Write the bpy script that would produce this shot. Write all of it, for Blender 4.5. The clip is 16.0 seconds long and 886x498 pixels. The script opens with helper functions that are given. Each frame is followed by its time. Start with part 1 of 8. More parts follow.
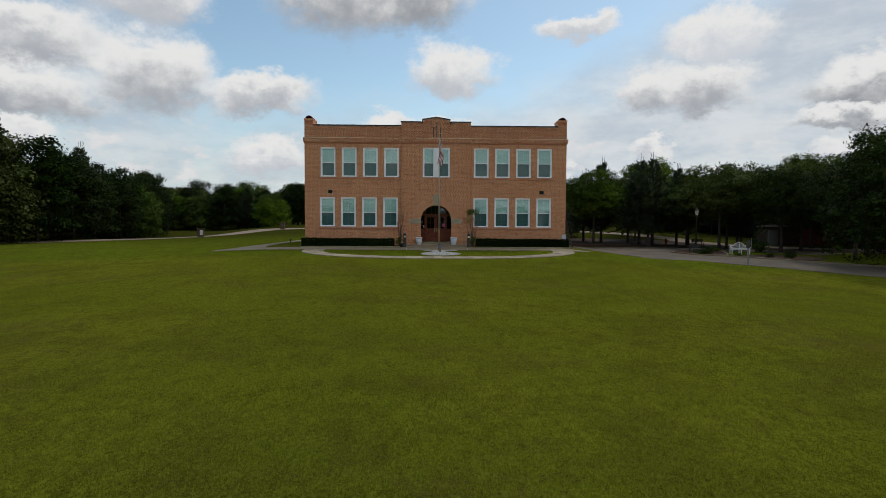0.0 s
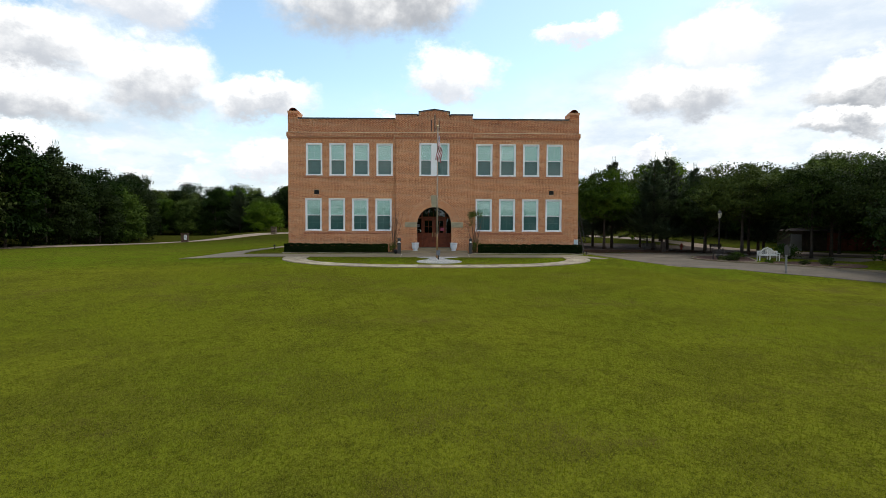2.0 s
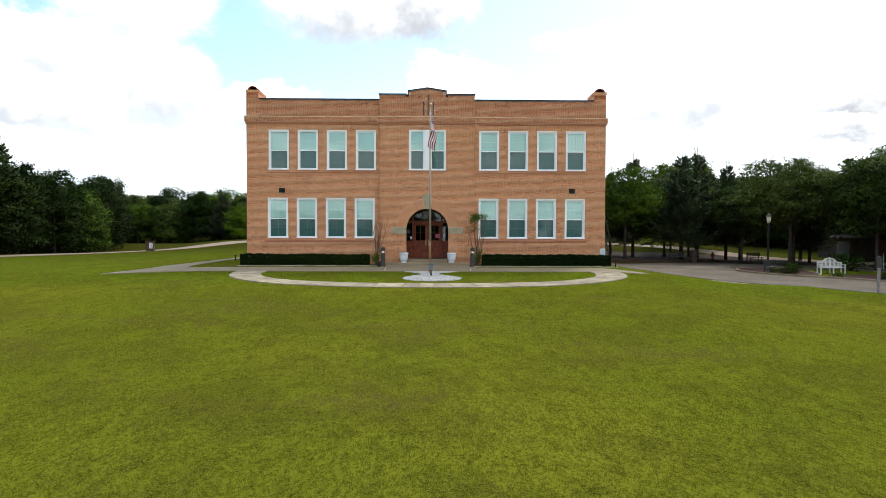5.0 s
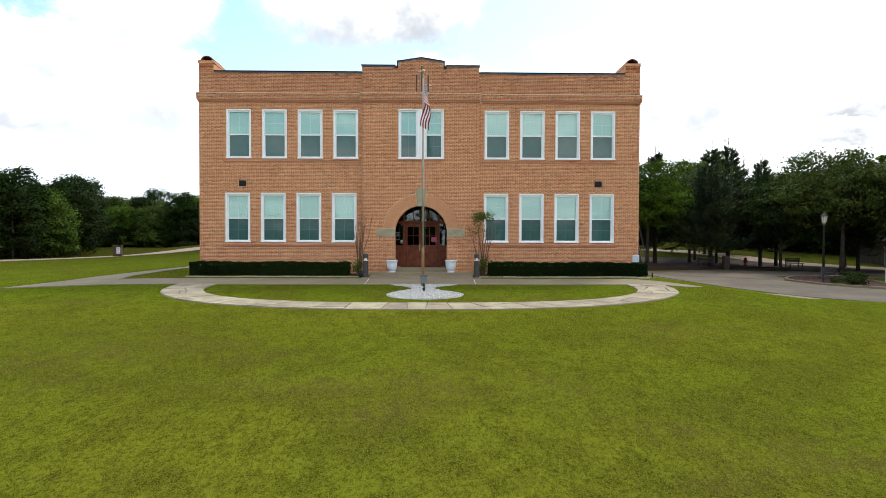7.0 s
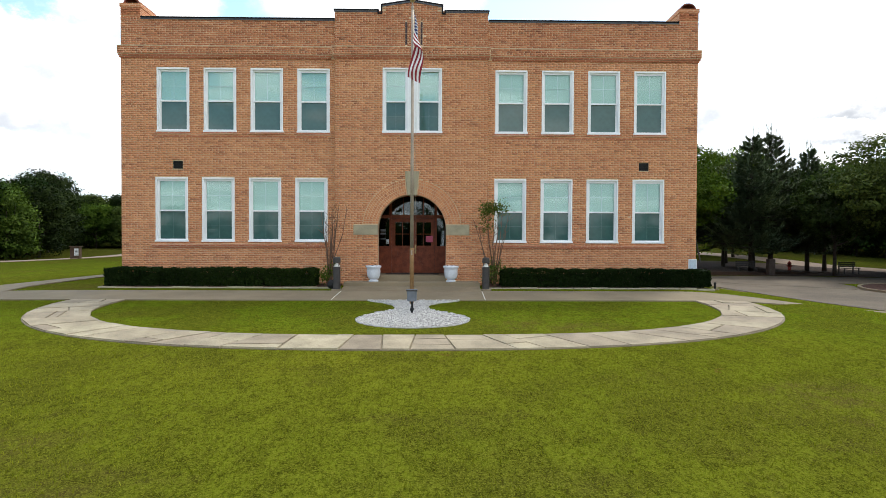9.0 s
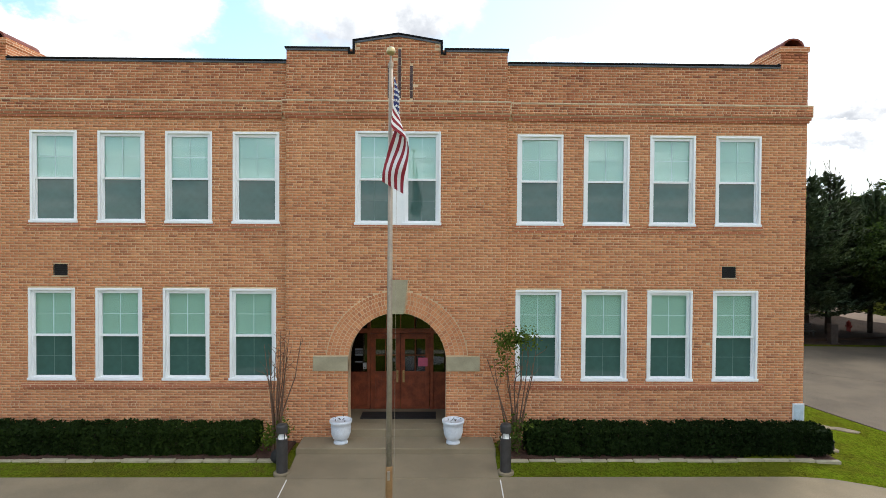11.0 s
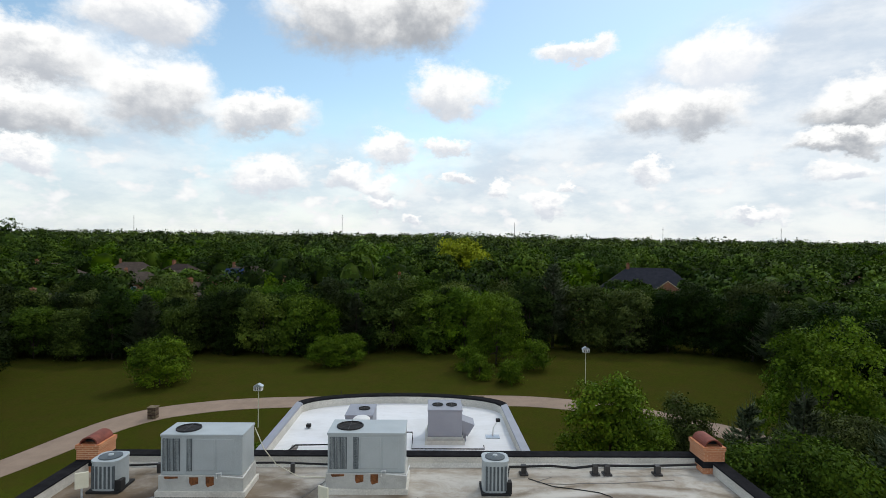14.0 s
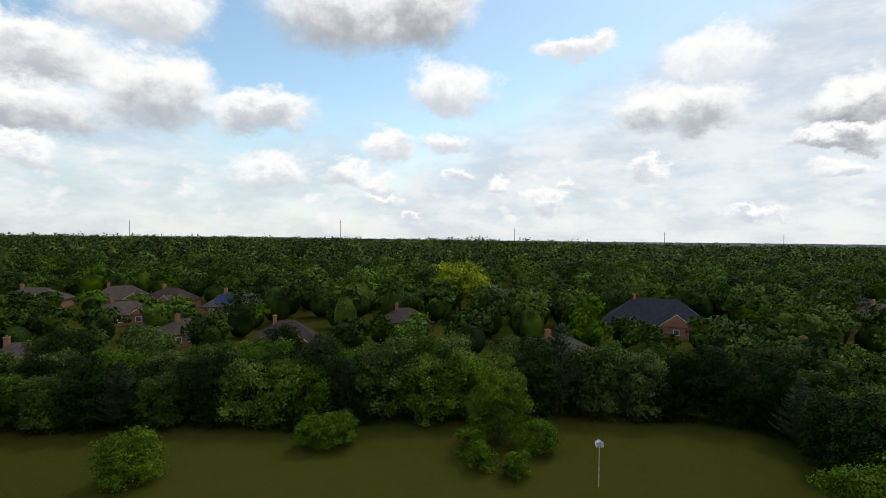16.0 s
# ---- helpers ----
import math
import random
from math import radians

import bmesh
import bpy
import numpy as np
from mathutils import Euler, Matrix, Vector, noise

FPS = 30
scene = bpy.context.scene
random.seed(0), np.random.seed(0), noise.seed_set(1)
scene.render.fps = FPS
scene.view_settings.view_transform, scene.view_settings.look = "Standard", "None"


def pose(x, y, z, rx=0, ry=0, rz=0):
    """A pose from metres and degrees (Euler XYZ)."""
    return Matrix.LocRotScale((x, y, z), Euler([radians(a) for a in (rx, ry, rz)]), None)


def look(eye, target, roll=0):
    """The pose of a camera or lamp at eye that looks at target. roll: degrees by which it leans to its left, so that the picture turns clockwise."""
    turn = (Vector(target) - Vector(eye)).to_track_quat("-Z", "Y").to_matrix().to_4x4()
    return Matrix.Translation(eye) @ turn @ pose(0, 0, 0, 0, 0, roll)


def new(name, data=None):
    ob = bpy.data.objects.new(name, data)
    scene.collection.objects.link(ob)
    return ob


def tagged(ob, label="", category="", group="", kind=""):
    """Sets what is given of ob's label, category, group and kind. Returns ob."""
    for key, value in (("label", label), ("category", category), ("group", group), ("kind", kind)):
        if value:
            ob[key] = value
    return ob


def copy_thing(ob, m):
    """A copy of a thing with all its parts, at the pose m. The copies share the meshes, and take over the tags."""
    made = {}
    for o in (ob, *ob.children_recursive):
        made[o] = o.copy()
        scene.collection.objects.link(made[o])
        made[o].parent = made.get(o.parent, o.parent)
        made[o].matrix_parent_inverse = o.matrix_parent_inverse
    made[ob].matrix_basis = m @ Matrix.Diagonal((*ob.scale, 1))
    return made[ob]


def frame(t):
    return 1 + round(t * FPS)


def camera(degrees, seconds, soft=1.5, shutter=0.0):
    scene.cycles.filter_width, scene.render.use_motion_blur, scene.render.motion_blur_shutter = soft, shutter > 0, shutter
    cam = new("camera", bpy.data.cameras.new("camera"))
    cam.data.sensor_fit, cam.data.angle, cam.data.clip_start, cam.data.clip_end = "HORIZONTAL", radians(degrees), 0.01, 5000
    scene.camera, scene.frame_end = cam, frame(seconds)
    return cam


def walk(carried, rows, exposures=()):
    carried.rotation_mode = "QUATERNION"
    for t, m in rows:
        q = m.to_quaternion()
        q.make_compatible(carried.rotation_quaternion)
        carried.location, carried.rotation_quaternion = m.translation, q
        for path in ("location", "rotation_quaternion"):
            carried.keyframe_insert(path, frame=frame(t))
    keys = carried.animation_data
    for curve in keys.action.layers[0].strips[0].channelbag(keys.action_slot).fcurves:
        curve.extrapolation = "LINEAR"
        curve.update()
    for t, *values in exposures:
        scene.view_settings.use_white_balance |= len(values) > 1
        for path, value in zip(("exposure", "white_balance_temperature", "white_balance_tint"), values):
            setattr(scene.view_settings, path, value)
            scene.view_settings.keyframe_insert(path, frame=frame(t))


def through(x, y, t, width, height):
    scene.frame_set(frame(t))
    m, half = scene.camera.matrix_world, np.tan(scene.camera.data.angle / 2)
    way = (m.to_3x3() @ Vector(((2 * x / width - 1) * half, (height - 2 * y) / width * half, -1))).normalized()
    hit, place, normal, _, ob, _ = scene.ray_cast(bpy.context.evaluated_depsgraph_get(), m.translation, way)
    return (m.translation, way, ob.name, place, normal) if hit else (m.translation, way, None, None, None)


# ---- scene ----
cam = camera(77.8, 16.0, soft=0.6)
METRES, EYE, TILT, LEAN, TURN = 57.6, 3.63, -0.7, 0.0, -0.9
ROWS = [
    (0.0, 0.0, 0.0, 0.0, 0.01, -2.0, -0.33),
    (0.5, 0.0005, 0.0194, 0.0001, 0.03, -1.86, -0.33),
    (1.0, 0.0011, 0.0393, 0.0002, 0.03, -1.78, -0.3),
    (1.5, 0.0015, 0.0588, 0.0003, 0.05, -1.69, -0.28),
    (2.0, 0.0018, 0.0791, 0.0004, 0.04, -1.56, -0.27),
    (2.5, 0.0025, 0.0998, 0.0003, 0.04, -1.46, -0.26),
    (3.0, 0.0033, 0.1211, 0.0003, 0.03, -1.36, -0.24),
    (3.5, 0.0041, 0.1432, 0.0004, 0.03, -1.2, -0.23),
    (4.0, 0.005, 0.1663, 0.0006, 0.02, -1.06, -0.22),
    (6.5, 0.0082, 0.2951, 0.002, 0.03, -0.49, -0.18),
    (7.0, 0.0088, 0.3223, 0.0019, 0.03, -0.41, -0.17),
    (7.5, 0.0093, 0.3499, 0.0017, 0.03, -0.33, -0.17),
    (8.0, 0.0098, 0.3775, 0.0016, 0.01, -0.29, -0.17),
    (9.0, 0.01, 0.4331, 0.0014, 0.0, -0.24, -0.23),
    (9.6, 0.0101, 0.4665, 0.0037, 0.0, -0.2, -0.27),
    (10.0, 0.0102, 0.4888, 0.0108, -0.01, -0.16, -0.3),
    (10.3, 0.0103, 0.5056, 0.0216, -0.01, -0.13, -0.31),
    (10.5, 0.0103, 0.5167, 0.0315, -0.01, -0.12, -0.32),
    (11.0, 0.0101, 0.542, 0.0651, -0.02, -0.19, -0.34),
    (11.5, 0.01, 0.5656, 0.0998, 0.01, -0.1, -0.33),
    (12.0, 0.0102, 0.5878, 0.1343, -0.02, 0.07, -0.35),
    (12.5, 0.0102, 0.6098, 0.1689, -0.08, 0.09, -0.38),
    (13.0, 0.0095, 0.6316, 0.2037, -0.07, 0.18, -0.43),
    (13.5, 0.0079, 0.6542, 0.2388, -0.08, 0.18, -0.55),
    (14.0, 0.0068, 0.676, 0.2752, -0.11, 0.12, -0.6),
    (14.5, 0.0064, 0.6985, 0.3119, -0.13, 0.06, -0.61),
    (15.0, 0.0058, 0.724, 0.3498, -0.15, 0.01, -0.6),
    (15.5, 0.0061, 0.7512, 0.3893, -0.17, -0.12, -0.62),
    (16.0, 0.0064, 0.7801, 0.4295, -0.18, -0.24, -0.62),
]
EXPOSURES = [(0.0, -0.52), (1.5, 0.02), (2.5, 0.18), (3.5, 0.5), (8.0, 0.7), (11.0, 0.68), (11.5, 0.6), (12.5, 0.27), (13.2, 0.03), (14.0, -0.1), (16.0, -0.17)]
walk(cam, [(t, pose(0, 0, EYE, TILT, LEAN, TURN) @ pose(METRES * x, METRES * y, METRES * z, 90 + pitch, roll, yaw)) for t, x, y, z, yaw, pitch, roll in ROWS], EXPOSURES)

# ---- world and sun ----
SUN_EL, SUN_AZ = 52.0, 38.0


class Nodes:
    """Short hand for building node trees."""

    def __init__(self, tree):
        self.t = tree
        tree.nodes.clear()

    def add(self, kind, ins=None, **props):
        n = self.t.nodes.new(kind)
        for k, v in props.items():
            if k == "op":
                n.operation = v
            elif k == "dtype":
                n.data_type = v
            elif k == "interp":
                n.interpolation_type = v
            elif k == "dims":
                n.noise_dimensions = v
            elif k == "sky":
                n.sky_type = v
            elif k == "blend":
                n.blend_type = v
            elif k == "feature":
                n.feature = v
        for k, v in (ins or {}).items():
            if isinstance(v, bpy.types.NodeSocket):
                self.t.links.new(v, n.inputs[k])
            else:
                n.inputs[k].default_value = v
        return n

    def math(self, op, a, b=0.0, c=0.0, clamp=False):
        n = self.add("ShaderNodeMath", {0: a, 1: b, 2: c}, op=op)
        n.use_clamp = clamp
        return n.outputs[0]

    def vec(self, op, a, b=(0, 0, 0), c=(0, 0, 0)):
        n = self.add("ShaderNodeVectorMath", {0: a, 1: b, 2: c}, op=op)
        return n.outputs[1] if op in ("LENGTH", "DOT_PRODUCT", "DISTANCE") else n.outputs[0]

    def ramp(self, v, a, b, lo=0.0, hi=1.0, smooth=True):
        n = self.add("ShaderNodeMapRange", {0: v, 1: a, 2: b, 3: lo, 4: hi}, interp="SMOOTHSTEP" if smooth else "LINEAR")
        return n.outputs[0]

    def mix(self, f, a, b, blend="MIX"):
        n = self.add("ShaderNodeMix", {0: f, 6: a, 7: b}, dtype="RGBA", blend=blend)
        return n.outputs[2]

    def noise(self, v, scale, detail=4.0, rough=0.55, distort=0.0):
        n = self.add("ShaderNodeTexNoise", {"Vector": v, "Scale": scale, "Detail": detail, "Roughness": rough, "Distortion": distort})
        return n.outputs[0]

    def link(self, a, b):
        self.t.links.new(a, b)


def c4(r, g, b):
    return (r, g, b, 1.0)


world = bpy.data.worlds.new("world")
scene.world = world
world.use_nodes = True
wn = Nodes(world.node_tree)
sky = wn.add("ShaderNodeTexSky", sky="NISHITA")
sky.sun_disc = False
sky.sun_elevation, sky.sun_rotation = radians(SUN_EL), radians(SUN_AZ)
sky.air_density, sky.dust_density, sky.ozone_density = 1.0, 0.6, 1.5
way = wn.add("ShaderNodeTexCoord").outputs["Generated"]
sep = wn.add("ShaderNodeSeparateXYZ", {0: way})
dx, dy, dz = sep.outputs
DEG = 180 / math.pi
warp = wn.vec("SUBTRACT", wn.add("ShaderNodeTexNoise", {"Vector": wn.vec("MULTIPLY", way, (1, 1, 1.5)), "Scale": 11.0, "Detail": 9.0, "Roughness": 0.66}).outputs[1], (0.5, 0.5, 0.5))
az = wn.math("MULTIPLY", wn.math("ARCTAN2", dx, dy), DEG)
el = wn.math("MULTIPLY", wn.math("ARCSINE", dz), DEG)
angles = wn.add("ShaderNodeCombineXYZ", {0: az, 1: el, 2: 0.0}).outputs[0]
puffy = wn.vec("MULTIPLY_ADD", warp, (8.0, 6.5, 0), angles)
wisp = wn.noise(way, 5.0, 6.0, 0.6)
# high thin sheet towards the east, haze over the horizon
rough = wn.math("SUBTRACT", wisp, 0.5)
sheet = wn.math("SUBTRACT", az, wn.math("MULTIPLY_ADD", wn.math("SUBTRACT", el, 11.0), 2.3, 5.0))
sheet = wn.ramp(wn.math("MULTIPLY_ADD", rough, 34.0, sheet), -8.0, 14.0)
west = wn.ramp(wn.math("MULTIPLY_ADD", rough, 20.0, wn.math("SUBTRACT", el, 9.5)), 5.0, -5.0)
haze = wn.ramp(el, 15.0, 0.0)
sheet = wn.math("MAXIMUM", wn.math("MULTIPLY", sheet, 0.92), wn.math("MULTIPLY", west, 0.80))
sheet = wn.math("MAXIMUM", sheet, wn.math("MULTIPLY", haze, 0.85))
veil = wn.mix(wn.ramp(wn.noise(wn.vec("MULTIPLY", way, (1, 1, 2.6)), 7.0, 7.0, 0.6), 0.35, 0.65), c4(0.68, 0.76, 0.86), c4(0.94, 0.97, 1.0))
lit = wn.mix(sheet, wn.vec("MULTIPLY", sky.outputs[0], (0.186, 0.193, 0.172)), veil)
# broken cumulus where the camera never faces, extra bright to light facade and lawn
plane = wn.vec("DIVIDE", way, wn.add("ShaderNodeCombineXYZ", {0: wn.math("ADD", wn.math("ABSOLUTE", dz), 0.06), 1: wn.math("ADD", wn.math("ABSOLUTE", dz), 0.06), 2: 1.0}).outputs[0])
broken = wn.noise(wn.vec("MULTIPLY", plane, (1.0, 1.0, 0.0)), 1.15, 7.0, 0.56)
side = wn.ramp(wn.math("ABSOLUTE", az), 43.0, 52.0)
cover = wn.math("MULTIPLY", wn.ramp(broken, 0.48, 0.60), side)
lit = wn.mix(cover, lit, wn.mix(wn.ramp(broken, 0.56, 0.75), c4(1.55, 1.55, 1.53), c4(0.95, 0.98, 1.04)))
# small fair-weather puffs in rows low over the horizon
rows_low = wn.add("ShaderNodeCombineXYZ", {0: wn.math("MULTIPLY", az, 0.44), 1: wn.math("MULTIPLY", el, 0.70), 2: 3.7}).outputs[0]
puffs = wn.noise(rows_low, 1.0, 3.5, 0.5)
low = wn.math("MULTIPLY", wn.ramp(el, 11.0, 6.5), wn.ramp(el, 0.8, 2.4))
puff = wn.math("MULTIPLY", wn.ramp(puffs, 0.52, 0.66), wn.math("MULTIPLY", low, 0.85))
lit = wn.mix(puff, lit, wn.mix(wn.ramp(puffs, 0.60, 0.74), c4(0.97, 0.98, 1.0), c4(1.08, 1.08, 1.07)))
# single clouds: azimuth, elevation, half width, half height, grey of the base
CLOUDS = [
    (-9.5, 22.6, 8.0, 4.6, 0.55), (-1.5, 22.8, 6.5, 4.2, 0.50), (-27.5, 19.8, 6.5, 3.0, 0.78), (-36.5, 15.4, 7.5, 3.2, 0.64), (-27.0, 13.4, 6.0, 3.7, 0.62),
    (-38.0, 10.6, 8.0, 2.9, 0.58), (-17.6, 12.3, 5.2, 2.2, 0.68), (1.7, 15.5, 4.4, 2.7, 0.80), (14.3, 18.8, 3.9, 1.3, 0.88),
    (21.5, 12.8, 3.6, 2.6, 0.62), (26.0, 12.6, 4.2, 2.8, 0.60), (27.5, 17.1, 5.0, 2.3, 0.95), (38.4, 11.6, 5.0, 2.3, 0.47), (36.5, 9.0, 4.2, 1.1, 0.52),
]
# small low puffs with a common base grey: azimuth, elevation, half width, half height
LOW_CLOUDS = [(-4.6, 9.3, 3.2, 1.6), (-8.6, 6.5, 2.2, 1.4), (-5.4, 5.9, 2.0, 1.2), (-16.6, 6.4, 4.4, 1.6), (11.7, 4.7, 1.8, 1.2), (1.2, 10.0, 2.3, 1.1), (2.4, 6.3, 2.0, 0.8), (7.0, 5.7, 1.3, 0.9),
              (13.8, 6.3, 1.1, 0.7), (-5.5, 4.3, 1.7, 0.8), (-2.0, 2.7, 1.3, 0.6), (21.5, 6.9, 1.6, 1.2), (30.5, 2.8, 3.2, 0.7), (37.0, 6.2, 2.6, 1.0), (-36.5, 6.9, 2.4, 1.3)]
billow = wn.noise(way, 26.0, 6.0, 0.6)
for a, e, sa, se, base in CLOUDS + [c + (0.84,) for c in LOW_CLOUDS]:
    q = wn.vec("MULTIPLY_ADD", puffy, (1 / sa, 1 / se, 0), (-a / sa, -e / se, 0))
    reach = wn.vec("LENGTH", q)
    mask = wn.ramp(reach, 1.18, 0.62)
    h = wn.add("ShaderNodeSeparateXYZ", {0: q}).outputs[1]
    inner_tone = wn.math("MULTIPLY_ADD", h, 0.75, wn.math("MULTIPLY_ADD", billow, 0.9, wn.math("MULTIPLY", reach, 0.35)))
    tone = wn.mix(wn.ramp(inner_tone, 0.08, 1.0), c4(base * 0.88, base * 0.93, base * 1.01), c4(1.12, 1.12, 1.11))
    lit = wn.mix(mask, lit, tone)
# below the horizon: plain ground tone
lit = wn.mix(wn.ramp(el, -0.4, -2.5), lit, c4(0.05, 0.06, 0.03))
back = wn.add("ShaderNodeBackground", {0: lit, 1: 1.0})
wn.link(back.outputs[0], wn.add("ShaderNodeOutputWorld").inputs[0])

sun_data = bpy.data.lights.new("sun", "SUN")
sun_data.energy, sun_data.angle, sun_data.color = 1.15, radians(9), (1.0, 0.95, 0.87)
sun = new("sun", sun_data)
sun.matrix_world = look((0, 0, 80), (-math.sin(radians(SUN_AZ)) * math.cos(radians(SUN_EL)), -math.cos(radians(SUN_AZ)) * math.cos(radians(SUN_EL)), 80 - math.sin(radians(SUN_EL))))

# ---- materials ----


def material(name, colour, rough=0.8, metal=0.0, var=0.15, scale=6.0, fine=60.0, bump=0.15, dist=0.01, tint=None, island=False, per_object=False, spread=0.25, spec=0.35):
    """Principled surface: a base colour varied by coarse and fine noise, with relief."""
    m = bpy.data.materials.new(name)
    m.use_nodes = True
    n = Nodes(m.node_tree)
    co = n.add("ShaderNodeTexCoord").outputs["Object"]
    a, b = n.noise(co, scale, 5.0), n.noise(co, fine, 3.0)
    dark = c4(*(max(0.0, v * (1 - var * 2)) for v in colour))
    lightc = tint or tuple(min(1.0, v * (1 + var)) for v in colour)
    col = n.mix(n.ramp(a, 0.3, 0.7), dark, c4(*lightc))
    col = n.mix(0.5, col, n.mix(n.ramp(b, 0.25, 0.75), dark, c4(*lightc)))
    if island or per_object:
        r = n.add("ShaderNodeObjectInfo").outputs["Random"] if per_object else n.add("ShaderNodeNewGeometry").outputs["Random Per Island"]
        hsv = n.add("ShaderNodeHueSaturation", {0: n.ramp(r, 0, 1, 0.5 - spread * 0.06, 0.5 + spread * 0.06, False), 2: n.ramp(r, 0, 1, 1 - spread, 1 + spread, False), 4: col})
        col = hsv.outputs[0]
    p = n.add("ShaderNodeBsdfPrincipled", {"Base Color": col, "Roughness": rough, "Metallic": metal, "Specular IOR Level": spec})
    if bump:
        bn = n.add("ShaderNodeBump", {"Strength": bump, "Distance": dist, "Height": n.math("ADD", n.math("MULTIPLY", a, 0.5), b)})
        n.link(bn.outputs[0], p.inputs["Normal"])
    n.link(p.outputs[0], n.add("ShaderNodeOutputMaterial").inputs[0])
    return m


BUFF = ((0.0, (0.29, 0.103, 0.054)), (0.06, (0.39, 0.145, 0.070)), (0.3, (0.52, 0.206, 0.097)), (0.75, (0.61, 0.264, 0.124)), (1.0, (0.69, 0.325, 0.155)), (0.59, 0.262, 0.127), (0.40, 0.162, 0.078))
RUSSET = ((0.0, (0.16, 0.050, 0.030)), (0.12, (0.29, 0.092, 0.045)), (0.4, (0.43, 0.150, 0.070)), (0.75, (0.50, 0.190, 0.088)), (1.0, (0.60, 0.262, 0.125)), (0.46, 0.180, 0.086), (0.34, 0.125, 0.060))


def brick_material(name, per_object, shades=BUFF):
    """Fired brick: each piece takes its own shade; shades run from the rarest dark one up, then the stain and the grain."""
    m = bpy.data.materials.new(name)
    m.use_nodes = True
    n = Nodes(m.node_tree)
    co = n.add("ShaderNodeTexCoord").outputs["Object"]
    r = n.add("ShaderNodeObjectInfo").outputs["Random"] if per_object else n.add("ShaderNodeNewGeometry").outputs["Random Per Island"]
    ramp = n.add("ShaderNodeValToRGB", {0: r})
    e = ramp.color_ramp.elements
    e[0].position, e[0].color = shades[0][0], c4(*shades[0][1])
    e[1].position, e[1].color = shades[4][0], c4(*shades[4][1])
    for at, col in shades[1:4]:
        x = e.new(at)
        x.color = c4(*col)
    stain = n.noise(co, 0.55, 5.0, 0.6)
    grain = n.noise(co, 90.0, 3.0)
    col = n.mix(n.ramp(stain, 0.35, 0.7, 0.0, 0.55), ramp.outputs[0], c4(*shades[5]))
    col = n.mix(n.ramp(grain, 0.3, 0.75, 0.0, 0.45), col, c4(*shades[6]))
    p = n.add("ShaderNodeBsdfPrincipled", {"Base Color": col, "Roughness": 0.88, "Specular IOR Level": 0.25})
    bn = n.add("ShaderNodeBump", {"Strength": 0.35, "Distance": 0.004, "Height": grain})
    n.link(bn.outputs[0], p.inputs["Normal"])
    n.link(p.outputs[0], n.add("ShaderNodeOutputMaterial").inputs[0])
    return m


def brick_wall_material(name, sx, sy, c1=(0.54, 0.212, 0.098), c2=(0.40, 0.142, 0.066), mortar=(0.70, 0.49, 0.32)):
    """Coursed brickwork for walls that stay far off or edge-on."""
    m = bpy.data.materials.new(name)
    m.use_nodes = True
    n = Nodes(m.node_tree)
    co = n.add("ShaderNodeTexCoord").outputs["Object"]
    s = n.add("ShaderNodeSeparateXYZ", {0: co}).outputs
    uv = n.add("ShaderNodeCombineXYZ", {0: n.math("ADD", s[0], s[1]), 1: s[2], 2: 0.0}).outputs[0]
    b = n.add("ShaderNodeTexBrick", {"Vector": uv, "Color1": c4(*c1), "Color2": c4(*c2), "Mortar": c4(*mortar), "Scale": 1.0, "Mortar Size": 0.008, "Brick Width": sx, "Row Height": sy, "Bias": -0.2})
    stain = n.noise(co, 0.6, 5.0)
    col = n.mix(n.ramp(stain, 0.35, 0.7, 0.0, 0.4), b.outputs[0], c4(0.36, 0.14, 0.07))
    p = n.add("ShaderNodeBsdfPrincipled", {"Base Color": col, "Roughness": 0.9, "Specular IOR Level": 0.2})
    bn = n.add("ShaderNodeBump", {"Strength": 0.5, "Distance": 0.006, "Height": n.math("SUBTRACT", 1.0, b.outputs[1])})
    n.link(bn.outputs[0], p.inputs["Normal"])
    n.link(p.outputs[0], n.add("ShaderNodeOutputMaterial").inputs[0])
    return m


